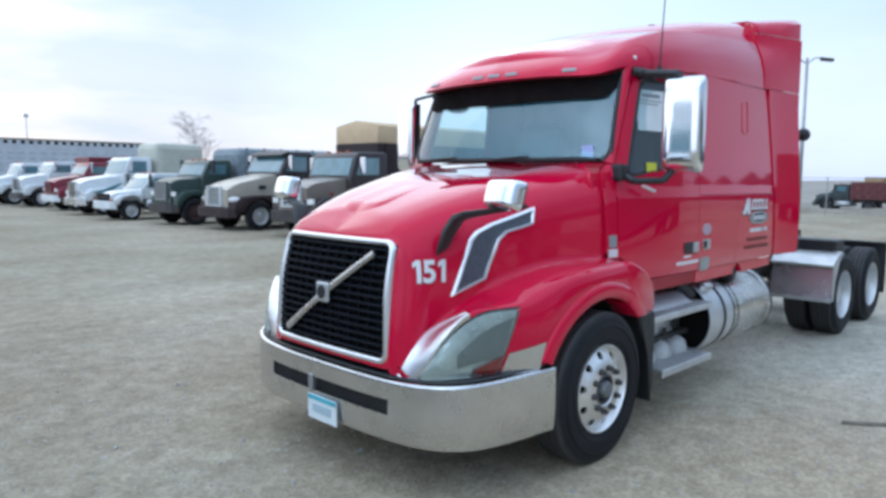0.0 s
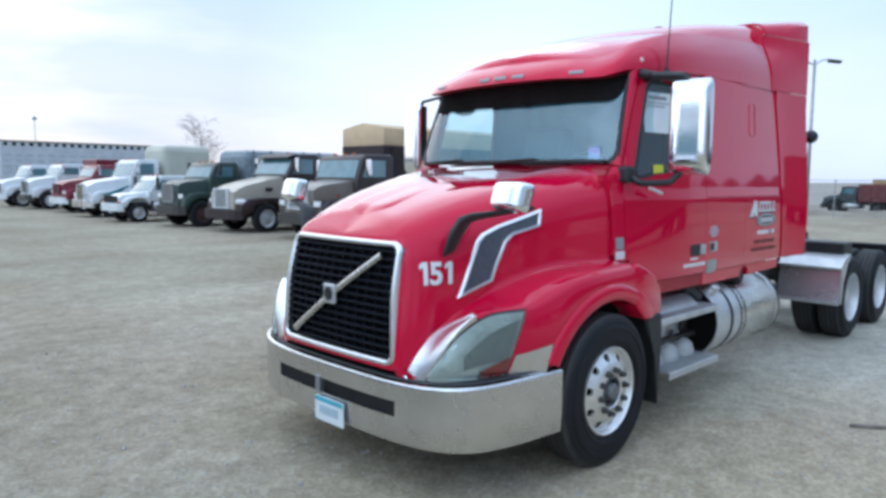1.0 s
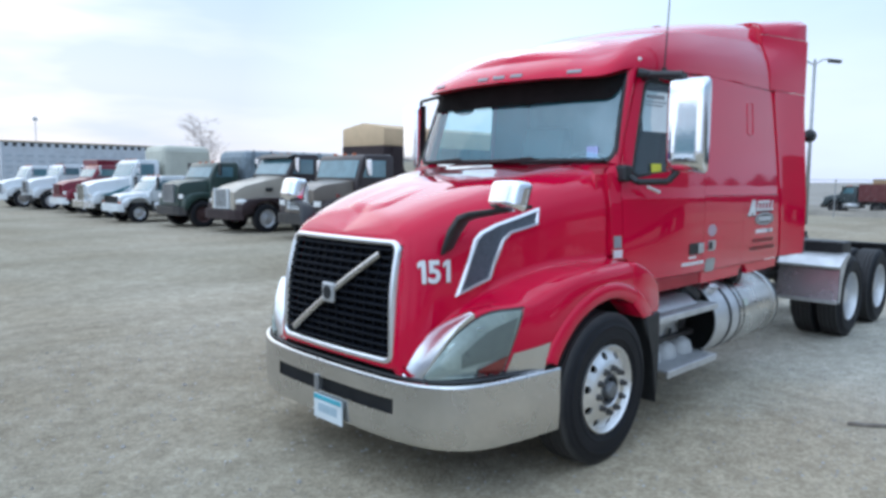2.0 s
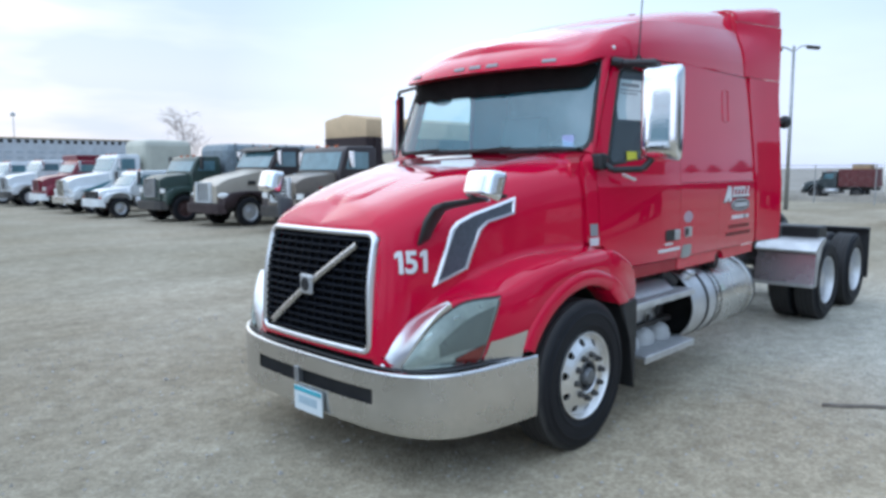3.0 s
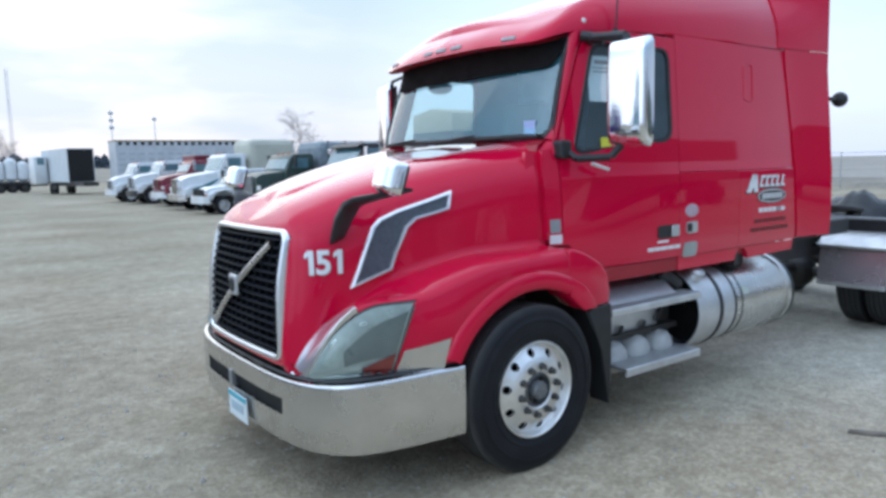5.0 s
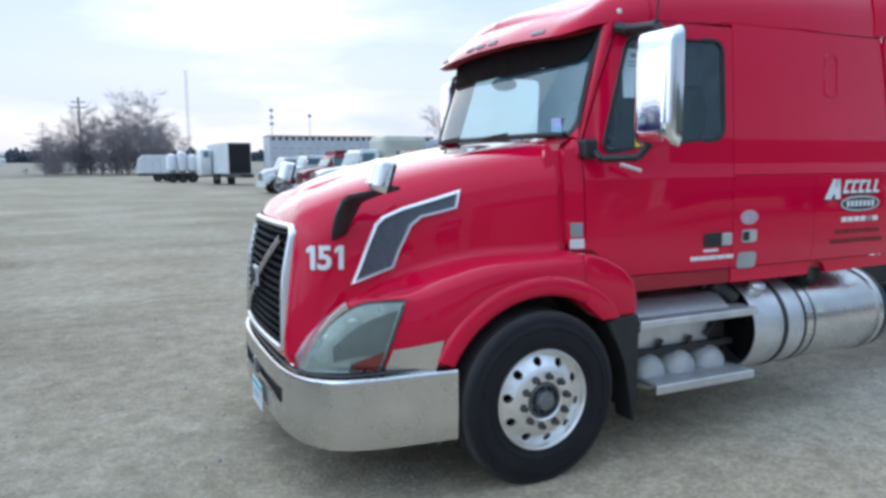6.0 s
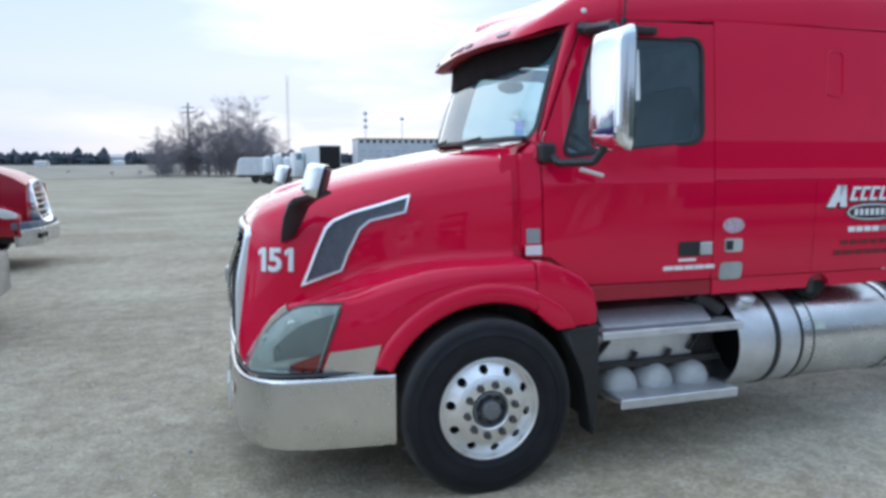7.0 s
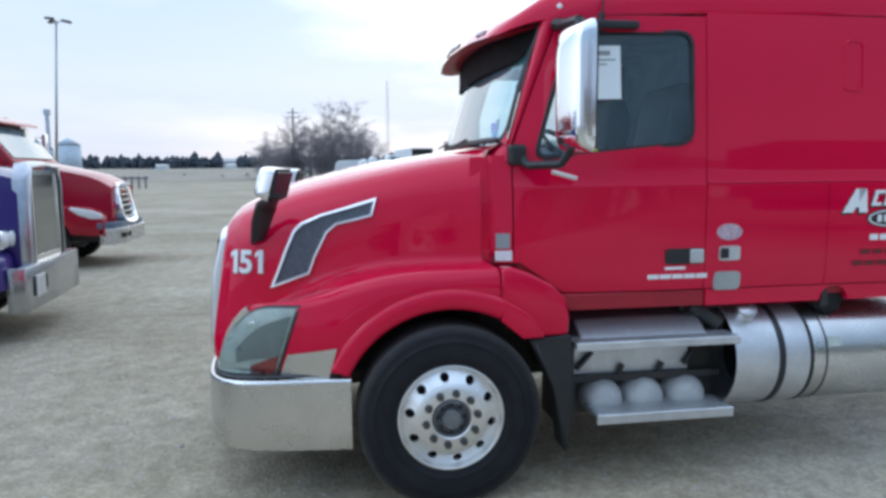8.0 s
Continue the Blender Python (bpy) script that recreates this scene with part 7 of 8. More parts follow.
t2 = lorry("highway_truck", 11.47, 22.45, 0, "beige over dark brown aerodynamic truck with black visor", BROWN, hood_m=BEIGE, w=1.22, hl=2.05, nose=1.52, cowl=1.96, roof=2.74, lower=OXBROWN, slats=7, gw=0.50, gz=(0.82, 1.50), grille_m=WHITE, bump_m=OXBROWN, visor=BLACK, wheel_x=1.25, cabl=1.35, fender_z=1.18, slope=0.36, group="row of parked trucks")
lamp_ovals(t2, 0.36, 1.02, 1.06)
part("hood_intake", boxm(1.35, 1.62, -0.965, -0.90, 1.42, 1.54, 0.02), BLACK, t2, "black air intake")
cargo(t2, 4.0, 9.6, 1.1, 2.6, 1.22, mat("grey_brown_box", (0.12, 0.11, 0.10), 0.7), "grey-brown grain box", ribs=7)
t3 = lorry("farm_truck", 11.25, 26.15, 0, "dark green older farm truck", GREEN, w=1.15, hl=1.30, nose=1.70, cowl=1.82, roof=2.46, slats=8, upright=True, gw=0.44, gz=(0.92, 1.62), grille_m=GALV, bump_m=STEEL, rim=mat("rusty_brown_rim", (0.07, 0.03, 0.028), 0.7, 0, 0.2), wheel_x=1.0, cabl=1.2, lamp_z=1.15, mirrors=BLACK, fender_z=1.3, slope=0.24, group="row of parked trucks")
cargo(t3, 2.75, 7.4, 1.2, 2.95, 1.12, mat("blue_grey_box", (0.24, 0.29, 0.32), 0.6, 0.1), "weathered blue-grey box with a rounded top", ribs=6, bev=0.28)
t4 = lorry("pickup", 10.5, 30.0, 0, "white heavy pickup truck with dark grille", WHITE, w=1.0, hl=1.35, nose=1.12, cowl=1.25, roof=1.92, slats=3, gw=0.62, gz=(0.72, 1.08), R=0.40, wheel_x=0.95, rear=(4.4,), length=5.6, cabl=1.9, grille_m=BLACK, bump_m=WHITE, lamp_z=0.92, fender_z=1.05, category="pickup truck", mirrors=BLACK, slope=0.45, group="row of parked trucks")
for s in (-0.85, 0.85):
    part("turn_signal", boxm(0.19, 0.23, s - 0.09, s + 0.09, 0.78, 0.86, 0.01), AMBER, t4)
cargo(t4, 3.3, 5.5, 0.8, 1.25, 0.98, WHITE, "white pickup bed")
t5 = lorry("box_truck", 10.7, 34.1, 0, "white truck with teal swoosh and cream box", WHITE, hl=1.95, nose=1.56, cowl=1.86, roof=2.66, slats=7, upright=True, gw=0.46, gz=(0.72, 1.50), cabl=1.35, lamp_z=1.0, fender_z=1.22, group="row of parked trucks")
bm = bmesh.new()
prism(bm, [(0.55, 1.00), (1.05, 1.16), (1.75, 1.42), (2.0, 1.50), (1.55, 1.20), (1.2, 1.04)], -1.225, -1.205, "y")
part("teal_swoosh", bm, TEALP, t5, "teal painted swoosh")
cargo(t5, 3.5, 5.9, 1.15, 3.36, 1.22, CREAM, "cream box with a rounded roof", bev=0.28)
t6 = lorry("farm_truck", 11.1, 38.9, 0, "maroon older farm truck with white bumper", MAROON, w=1.15, hl=1.5, nose=1.55, cowl=1.78, roof=2.42, slats=6, gw=0.5, gz=(0.92, 1.45), grille_m=MAROON, bump_m=WHITE, cabl=1.5, group="row of parked trucks")
cargo(t6, 3.6, 8.0, 1.2, 2.45, 1.2, MAROON, "maroon grain box", ribs=6)
t7 = lorry("farm_truck", 10.9, 43.8, 0, "white older farm truck with dark bumper", WHITE, w=1.15, hl=1.5, nose=1.6, cowl=1.85, roof=2.5, slats=7, gw=0.45, gz=(0.9, 1.55), grille_m=GALV, bump_m=STEEL, cabl=1.5, group="row of parked trucks")
cargo(t7, 3.6, 8.2, 1.2, 2.8, 1.2, MAROON, "red grain box", ribs=6)
t8 = lorry("box_truck", 10.5, 47.6, 0, "white short-nosed truck at the end of the row", WHITE, w=1.15, hl=1.3, nose=1.5, cowl=1.75, roof=2.45, slats=5, gw=0.5, gz=(0.85, 1.35), grille_m=GALV, bump_m=WHITE, cabl=1.5, group="row of parked trucks")
cargo(t8, 3.2, 7.0, 1.2, 2.3, 1.15, WHITE, "white service body")

# the two tractors nose-in on the other side of the yard
tp = lorry("show_truck", 0.13, 7.95, 184, "deep purple long-nosed truck with tall chrome grille", PURPLE, w=1.22, hl=2.3, nose=1.97, cowl=2.02, roof=2.75, slats=9, upright=True, gw=0.52, gz=(0.86, 1.93), hood_w0=0.64, lower=PURPLE, cabl=1.6, wheel_x=1.35, R=0.52, lamp_z=0.4, fender_z=1.2, group="tractors facing the aisle", stack=False, length=8.0)
for ch in [c for c in tp.children if c.name.startswith(("headlight", "bumper"))]:
    bpy.data.objects.remove(ch)
bm = bmesh.new()
prism(bm, [(0.20, -1.10), (0.08, -1.02), (0.06, 0), (0.08, 1.02), (0.20, 1.10), (0.26, 1.10), (0.26, -1.10)], 0.36, 0.86, "z", 0.015, 2)
bmp = part("bumper", bm, SHOW_CHROME, tp, "deep square chrome bumper", smooth=30)
part("tow_slot", boxm(0.045, 0.08, 0.42, 0.46, 0.55, 0.72), DARK, bmp)
part("bumper_plate", boxm(0.042, 0.06, 0.5, 0.8, 0.50, 0.74, 0.004), ALU_DULL, bmp)
bm = bmesh.new()
rows = []
for xx, g in ((0.135, 0.0), (0.12, 0.02), (0.17, 0.07), (0.28, 0.075)):
    rows.append([(xx, a, b) for a, b in ((-0.55 - g, 0.80), (-0.55 - g, 1.80), (-0.47 - g * 0.7, 1.95 + g * 0.4), (0, 1.98 + g * 0.4), (0.47 + g * 0.7, 1.95 + g * 0.4), (0.55 + g, 1.80), (0.55 + g, 0.80))])
sheet(bm, rows)
thick(part("radiator_shell", bm, SHOW_CHROME, tp, "tall chrome radiator shell", smooth=50), 0.02)
for s in (-1, 1):
    hl_ = new("headlamp_pod")
    hl_.parent = tp
    part("lamp_body", boxm(0.28, 0.62, min(s * 0.68, s * 1.06), max(s * 0.68, s * 1.06), 1.05, 1.28, 0.05, 3), CHROME, hl_, smooth=40)
    for k in (0.77, 0.96):
        bm = bmesh.new()
        rod(bm, (0.265, s * k, 1.165), (0.29, s * k, 1.165), 0.085, 18)
        part("lamp_lens", bm, LENS_W, hl_, smooth=40)
    part("amber_marker", boxm(0.40, 0.60, min(s * 1.055, s * 1.09), max(s * 1.055, s * 1.09), 1.09, 1.24, 0.015), AMBER, hl_, "amber turn signal")
    bm = bmesh.new()
    rod(bm, (0.5, s * 0.60, 1.0), (0.5, s * 0.82, 1.08), 0.04, 8)
    part("lamp_stalk", bm, CHROME, hl_)

tr = lorry("aero_truck", -0.72, 14.6, 180, "wine red aerodynamic truck with oval chrome grille", RED2, w=1.2, hl=1.85, nose=1.74, cowl=2.14, roof=3.04, slats=6, gw=0.46, gz=(0.80, 1.66), lower=RED2, visor=RED2, wheel_x=1.5, R=0.52, cabl=1.8, bump_m=BUMPER, lamp_z=1.1, fender_z=1.26, slope=0.6, group="tractors facing the aisle", length=8.0)
bm = bmesh.new()
prism(bm, [(0.32, -1.215), (0.12, -1.06), (0.05, -0.75), (0.05, 0.75), (0.12, 1.06), (0.32, 1.215), (0.40, 1.215), (0.40, -1.215)], 0.78, 0.90, "z", 0.015, 2)
part("bumper_cap", bm, BLUEGREY, tr, "blue-grey strip above the bumper")
for ch in [c for c in tr.children if c.name.startswith("headlight")]:
    bpy.data.objects.remove(ch)
for s in (-1, 1):
    bm = bmesh.new()
    prism(bm, [(0.29, 0.98), (0.30, 1.08), (0.50, 1.16), (0.86, 1.22), (0.90, 1.18), (0.73, 1.06), (0.5, 0.98)], s * 1.16, s * 1.215, "y", 0.015, 2)
    part("headlight", bm, LENS_W, tr, "swept clear headlight", smooth=40)
for s in (-0.75, -0.45):
    part("fog_lamp", boxm(-0.012, 0.02, s * -1 - 0.10, s * -1 + 0.10, 0.58, 0.68, 0.01), DARK, tr)
# oval chrome grille that leans back with the hood
for ch in [c for c in tr.children if c.name.startswith("grille")]:
    for g in list(ch.children):
        bpy.data.objects.remove(g)
    bpy.data.objects.remove(ch)
def oval(scale, dx, n=28):
    ring = []
    for k in range(n):
        a = 2 * math.pi * k / n
        yy = math.copysign(abs(math.cos(a)) ** 0.55, math.cos(a)) * 0.50 * scale
        zz = math.copysign(abs(math.sin(a)) ** 0.55, math.sin(a)) * (0.50 - 0.5 * (1 - scale)) * 0.84
        ring.append((0.02 + dx + 0.18 * (zz + 0.42) / 0.84 + 0.05 * (yy / 0.5) ** 2, yy * (1 - 0.10 * zz), 1.26 + zz))
    return ring
bm = bmesh.new()
sheet(bm, [oval(r, d) for r, d in ((1.02, 0.26), (1.0, 0.02), (0.97, -0.02), (0.84, -0.01), (0.78, 0.03), (0.76, 0.08))], close=True)
bmesh.ops.recalc_face_normals(bm, faces=bm.faces)
g = part("grille", bm, CHROME, tr, "bright chrome oval grille surround", smooth=50)
bm = bmesh.new()
bm.faces.new([bm.verts.new(v) for v in oval(0.80, 0.07)])
part("grille_backing", bm, DARK, g, smooth=0)
for k in range(6):
    zz = 0.98 + 0.56 * k / 5
    xx = 0.02 + 0.18 * (zz - 0.84) / 0.84
    bm = bmesh.new()
    box(bm, xx + 0.02, xx + 0.05, -0.37, 0.37, zz - 0.022, zz + 0.022, 0.006)
    part("grille_bar", bm, CHROME, g)
cargo(tr, 3.9, 6.0, 1.1, 3.2, 1.18, RED2, "red sleeper box", bev=0.12)
cargo(tp, 3.8, 5.8, 1.1, 2.95, 1.18, PURPLE, "purple sleeper box", bev=0.1)

tq = lorry("parked_truck", -0.75, 3.3, 182, "white tractor with a sleeper parked beside the purple one", WHITE, w=1.22, hl=1.9, nose=1.6, cowl=1.95, roof=2.95, slats=8, gw=0.45, gz=(0.8, 1.5), cabl=1.7, group="tractors facing the aisle")
cargo(tq, 3.6, 5.6, 1.1, 3.5, 1.2, WHITE, "white sleeper box", bev=0.12)

# ---- trailers and boxes beyond the row ----


def trailer_wheels(t, xs, w):
    for xx in xs:
        for s in (-1, 1):
            far_wheel(t, xx, s * (w - 0.15), s, 0.5, STEEL, 0.3)


lv = thing("livestock_trailer", 14.3, 64.0, 0, 0, "long pale aluminium livestock trailer with punched slats", "trailer")
part("trailer_body", boxm(0, 16, -1.3, 1.3, 1.0, 4.45, 0.05), SILVER, lv, "pale aluminium body")
part("roof_edge", boxm(-0.05, 16.05, -1.36, 1.36, 4.45, 4.55, 0.02), mat("tan_roof_rail", (0.42, 0.33, 0.22), 0.7), lv, "tan roof rail")
for r, z in enumerate((4.12, 3.35, 2.9, 2.45, 2.0, 1.55)):
    n = 26 if r == 0 else 20
    for i in range(n):
        x0 = 0.25 + i * 15.6 / n
        hgt = 0.26 if r == 0 else 0.09
        part("air_slot", boxm(x0, x0 + (0.28 if r == 0 else 0.5), -1.312, -1.29, z, z + hgt), DARK if r == 0 else STEELBLUE, lv)
trailer_wheels(lv, (12.5, 13.8), 1.3)
bx = thing("van_trailer", 11.6, 69.0, 0, 6, "white van trailer with a dark open end", "trailer")
part("trailer_body", boxm(0, 2.25, 0, 8.6, 1.1, 4.1, 0.04), mat("white_trailer_skin", (0.58, 0.62, 0.64), 0.5, 0, 0.05, 1), bx)
# the open end's inner darkness is painted as a thin black panel
part("open_end", boxm(0.08, 2.17, -0.012, 0.0, 1.15, 4.02), DARK, bx, "flat black panel painting the dark doorway")
part("trailer_frame", boxm(0.4, 1.6, -3.0, 7.2, 0.75, 1.1), STEEL, bx)
for yy in (5.3, 6.5):
    for xx in (0.25, 1.7):
        bm = bmesh.new()
        rod(bm, (xx - 0.15, yy, 0.5), (xx + 0.15, yy, 0.5), 0.5, 24)
        part("wheel", bm, TYRE, bx, smooth=40)
# the tractor coupled to it: only its white cab shows past the van
part("tractor_cab", boxm(-1.25, -0.1, 6.2, 8.4, 0.9, 3.55, 0.18), WHITE, bx, "white tractor cab beside the van", smooth=40)
part("cab_window", boxm(-0.95, -0.35, 6.18, 6.215, 2.75, 3.4, 0.01), FAR_GLASS, bx, "dark cab window")
# low white trailer with a raked front
vt = thing("utility_trailer", 4.0, 94, 0, 0, "low white trailer with a raked front end in the far line", "trailer", "far trailers")
bm = bmesh.new()
prism(bm, [(0.0, 1.0), (0.35, 2.9), (0.75, 3.25), (4.3, 3.25), (4.3, 1.0)], -1.2, 1.2, "y", 0.08, 2)
part("trailer_body", bm, WHITE, vt)
for x in (1.0, 1.9, 2.8, 3.7):
    part("side_post", boxm(x - 0.05, x + 0.05, -1.235, -1.195, 1.05, 3.2), SILVER, vt)
part("trailer_frame", boxm(0.3, 4.3, -1.05, 1.05, 0.72, 1.0), STEEL, vt)
trailer_wheels(vt, (2.5, 3.6), 1.2)
# white hopper tanks standing side by side on a dark flatbed
vt = thing("hopper_trailer", 7.1, 86, 0, 0, "white hopper tanks side by side on a dark flatbed trailer", "trailer", "far trailers")
for k, (x, top) in enumerate(((0.0, 3.35), (1.12, 3.65), (2.24, 3.3), (3.36, 3.2))):
    bm = bmesh.new()
    lathe(bm, [(0.001, 0.0), (0.30, 0.02), (0.55, 0.30), (0.56, top - 1.55), (0.48, top - 1.32), (0.20, top - 1.18), (0.19, top - 1.10), (0.001, top - 1.10)], seg=24)
    bm.transform(Matrix.Translation((x + 0.56, 0, 1.1)) @ Matrix.Rotation(math.pi / 2, 4, "X"))
    bmesh.ops.recalc_face_normals(bm, faces=bm.faces)
    part("hopper_tank", bm, WHITE, vt, smooth=40)
part("trailer_deck", boxm(-0.2, 5.2, -1.15, 1.15, 0.92, 1.12, 0.02), STEEL, vt)
part("trailer_frame", boxm(0.0, 5.0, -0.6, 0.6, 0.62, 0.92), STEEL, vt)
trailer_wheels(vt, (0.6, 1.7, 2.8), 1.15)

# ---- right side: tank, pallets, dump truck, fence ----
wt = thing("storage_tank", 29.2, 5.65, 0, -98, "large white horizontal storage tank with top rail", "tank")
bm = bmesh.new()
rows = []
for xx, r in ((-0.32, 0.02), (-0.29, 0.40), (-0.14, 0.82), (0.12, 1.13), (0.48, 1.33), (0.9, 1.40), (7.0, 1.40), (7.5, 0.9), (7.6, 0.02)):
    rows.append([(xx, r * math.cos(a), 1.65 + r * math.sin(a)) for a in np.linspace(0, 2 * math.pi, 37)[:-1]])
sheet(bm, rows, close=True)
bmesh.ops.recalc_face_normals(bm, faces=bm.faces)
part("tank_shell", bm, WHITE, wt, "white painted shell", smooth=40)
for xx in (0.8, 5.8):
    part("saddle", boxm(xx - 0.12, xx + 0.12, -0.9, 0.9, 0, 0.62), STEEL, wt)
for xx in (0.9, 1.7):
    bm = bmesh.new()
    pipe(bm, [(xx, -0.4, 2.9), (xx, -0.4, 3.55), (xx, 0.4, 3.55), (xx, 0.4, 2.9)], 0.025, 6)
    part("top_rail", bm, GALV, wt)
bm = bmesh.new()
pipe(bm, [(0.9, -0.4, 3.55), (1.7, -0.4, 3.55), (1.7, 0.4, 3.55), (0.9, 0.4, 3.55)], 0.025, 6)
part("top_rail", bm, GALV, wt)
WOOD = mat("raw_pallet_wood", (0.40, 0.27, 0.15), 0.8, 0, 0.15, 4, 0.2, 40)
ORANGE = mat("orange_pallet_wood", (0.50, 0.28, 0.12), 0.8, 0, 0.15, 4, 0.2, 40)
for k, (px_, py_, mm, hgt) in enumerate(((27.75, 4.75, WOOD, 8), (27.5, 3.55, ORANGE, 9), (27.3, 2.35, ORANGE, 9))):
    st_ = thing("pallet_stack", px_, py_, 0, -8, "stack of raw wooden pallets" if mm is WOOD else "stack of orange wooden pallets", "pallets", "pallet stacks")
    for lvl in range(hgt):
        z = lvl * 0.145
        for yy in (-0.5, 0, 0.5):
            part("stringer", boxm(-0.55, 0.55, yy - 0.05, yy + 0.05, z, z + 0.10), mm, st_)
        for xx in (-0.5, -0.25, 0, 0.25, 0.5):
            part("deck_board", boxm(xx - 0.055, xx + 0.055, -0.56, 0.56, z + 0.10, z + 0.122), mm, st_)
td = lorry("dump_truck", 48.6, 14.5, -90, "dark blue-green dump truck with red box behind the fence", mat("dark_slate_paint", (0.035, 0.05, 0.055), 0.4), w=1.1, hl=1.4, nose=1.35, cowl=1.55, roof=2.2, cabl=1.3, slats=5, gz=(0.8, 1.25), grille_m=STEEL, bump_m=STEEL, rim=STEEL, mirrors=BLACK, rear=(4.1,), length=5.4, group="trucks behind the fence")
cargo(td, 2.8, 5.4, 1.0, 2.35, 1.12, mat("faded_red_box", (0.15, 0.032, 0.034), 0.6, 0, 0.15), "faded red dump box", ribs=5)
td.scale = (0.78, 0.78, 0.78)
part("lumber", boxm(3.6, 4.9, -0.6, 0.6, 2.35, 2.75, 0.02), WOOD, td, "stacked lumber")
fn = thing("chain_link_fence", 40.0, -6.0, 0, 0, "galvanised chain-link fence along the yard edge", "fence")
for i in range(12):
    bm = bmesh.new()
    rod(bm, (i * 0.35, i * 3.0, -0.05), (i * 0.35, i * 3.0, 2.1), 0.03, 8)
    part("post", bm, GALV, fn)
bm = bmesh.new()
rod(bm, (0, 0, 2.05), (3.85, 33, 2.05), 0.02, 6)
part("top_rail", bm, GALV, fn)
bm = bmesh.new()
for i in range(66):
    for d in (-1, 1):
        rod(bm, (i * 0.0583, i * 0.5, 0.1 if d > 0 else 2.0), ((i * 0.5 + 1.9) * 0.1166, i * 0.5 + 1.9, 2.0 if d > 0 else 0.1), 0.0022, 3, caps=False)
part("wire_mesh", bm, GALV, fn)["kind"] = "stuff"


def lamp_pole(x, y, h, label, arms, rz=0, droop=0.1):
    p = thing("street_lamp", x, y, 0, rz, label, "street lamp", "yard lamps")
    bm = bmesh.new()
    rod(bm, (0, 0, -0.1), (0, 0, h), 0.10, 12, 0.06)
    part("pole", bm, GALV, p, smooth=40)
    for a, ln in arms:
        c, s = math.cos(radians(a)), math.sin(radians(a))
        arm = part("arm", pipe(bmesh.new(), [(0, 0, h - 0.25), (c * ln * 0.5, s * ln * 0.5, h - 0.02), (c * ln, s * ln, h)], 0.03, 8), GALV, p)
        bm = boxm(-0.28, 0.28, -0.14, 0.14, -0.07, 0.07, 0.05)
        bm.transform(Matrix.Translation((c * (ln + 0.2), s * (ln + 0.2), h - droop)) @ pose(0, 0, 0, 0, 0, a) @ pose(0, 0, 0, 0, 8, 0))
        part("lamp_head", bm, STEEL, p)
    return p


lamp_pole(34.5, 11.0, 7.4, "grey yard lamp pole with three heads", ((75, 0.7), (120, 0.9), (-60, 0.6)))
leaning = lamp_pole(-12.55, 44.5, 10.9, "tall slightly leaning grey yard lamp pole with flood heads", ((10, 0.35), (130, 0.5), (250, 0.35)), droop=0.0)
leaning.matrix_world = pose(-12.95, 44.5, 0, 0, 3.6, 0)

# ---- trees, poles and the far line ----
# bark and conifer colours paled towards blue to paint in distance haze
BARK = mat("grey_brown_bark", (0.27, 0.245, 0.265), 0.9, 0, 0.15, 8)
CONIFER = mat("dark_conifer", (0.060, 0.078, 0.100), 0.9, 0, 0.3, 0.6)


def bare_tree_mesh(seed, h, spread, depth=6, twig=0.0007):
    rnd = random.Random(seed)
    bm = bmesh.new()
    tips = bmesh.new()

    def grow(p, d, ln, r, k):
        q = p + d * ln
        rod(bm if k < 2 else tips, p, q, r, 5 if k < 2 else 3, r * 0.7, caps=False)
        if k >= depth:
            return
        for i in range(3 if k < depth - 2 else 4 if k < depth - 1 else 6):
            ax = Vector((rnd.gauss(0, 1), rnd.gauss(0, 1), rnd.gauss(0.25, 0.5))).normalized()
            nd = (d * 0.85 + ax * spread + Vector((0, 0, 0.16))).normalized()
            if nd.z < 0.02:
                nd.z = 0.1
            grow(p + d * ln * rnd.uniform(0.6, 1.0), nd, ln * rnd.uniform(0.62, 0.82), max(r * 0.60, h * twig), k + 1)
    grow(Vector((0, 0, -0.1)), Vector((0.02, 0, 1)).normalized(), h * 0.24, h * 0.013, 0)
    return bm, tips


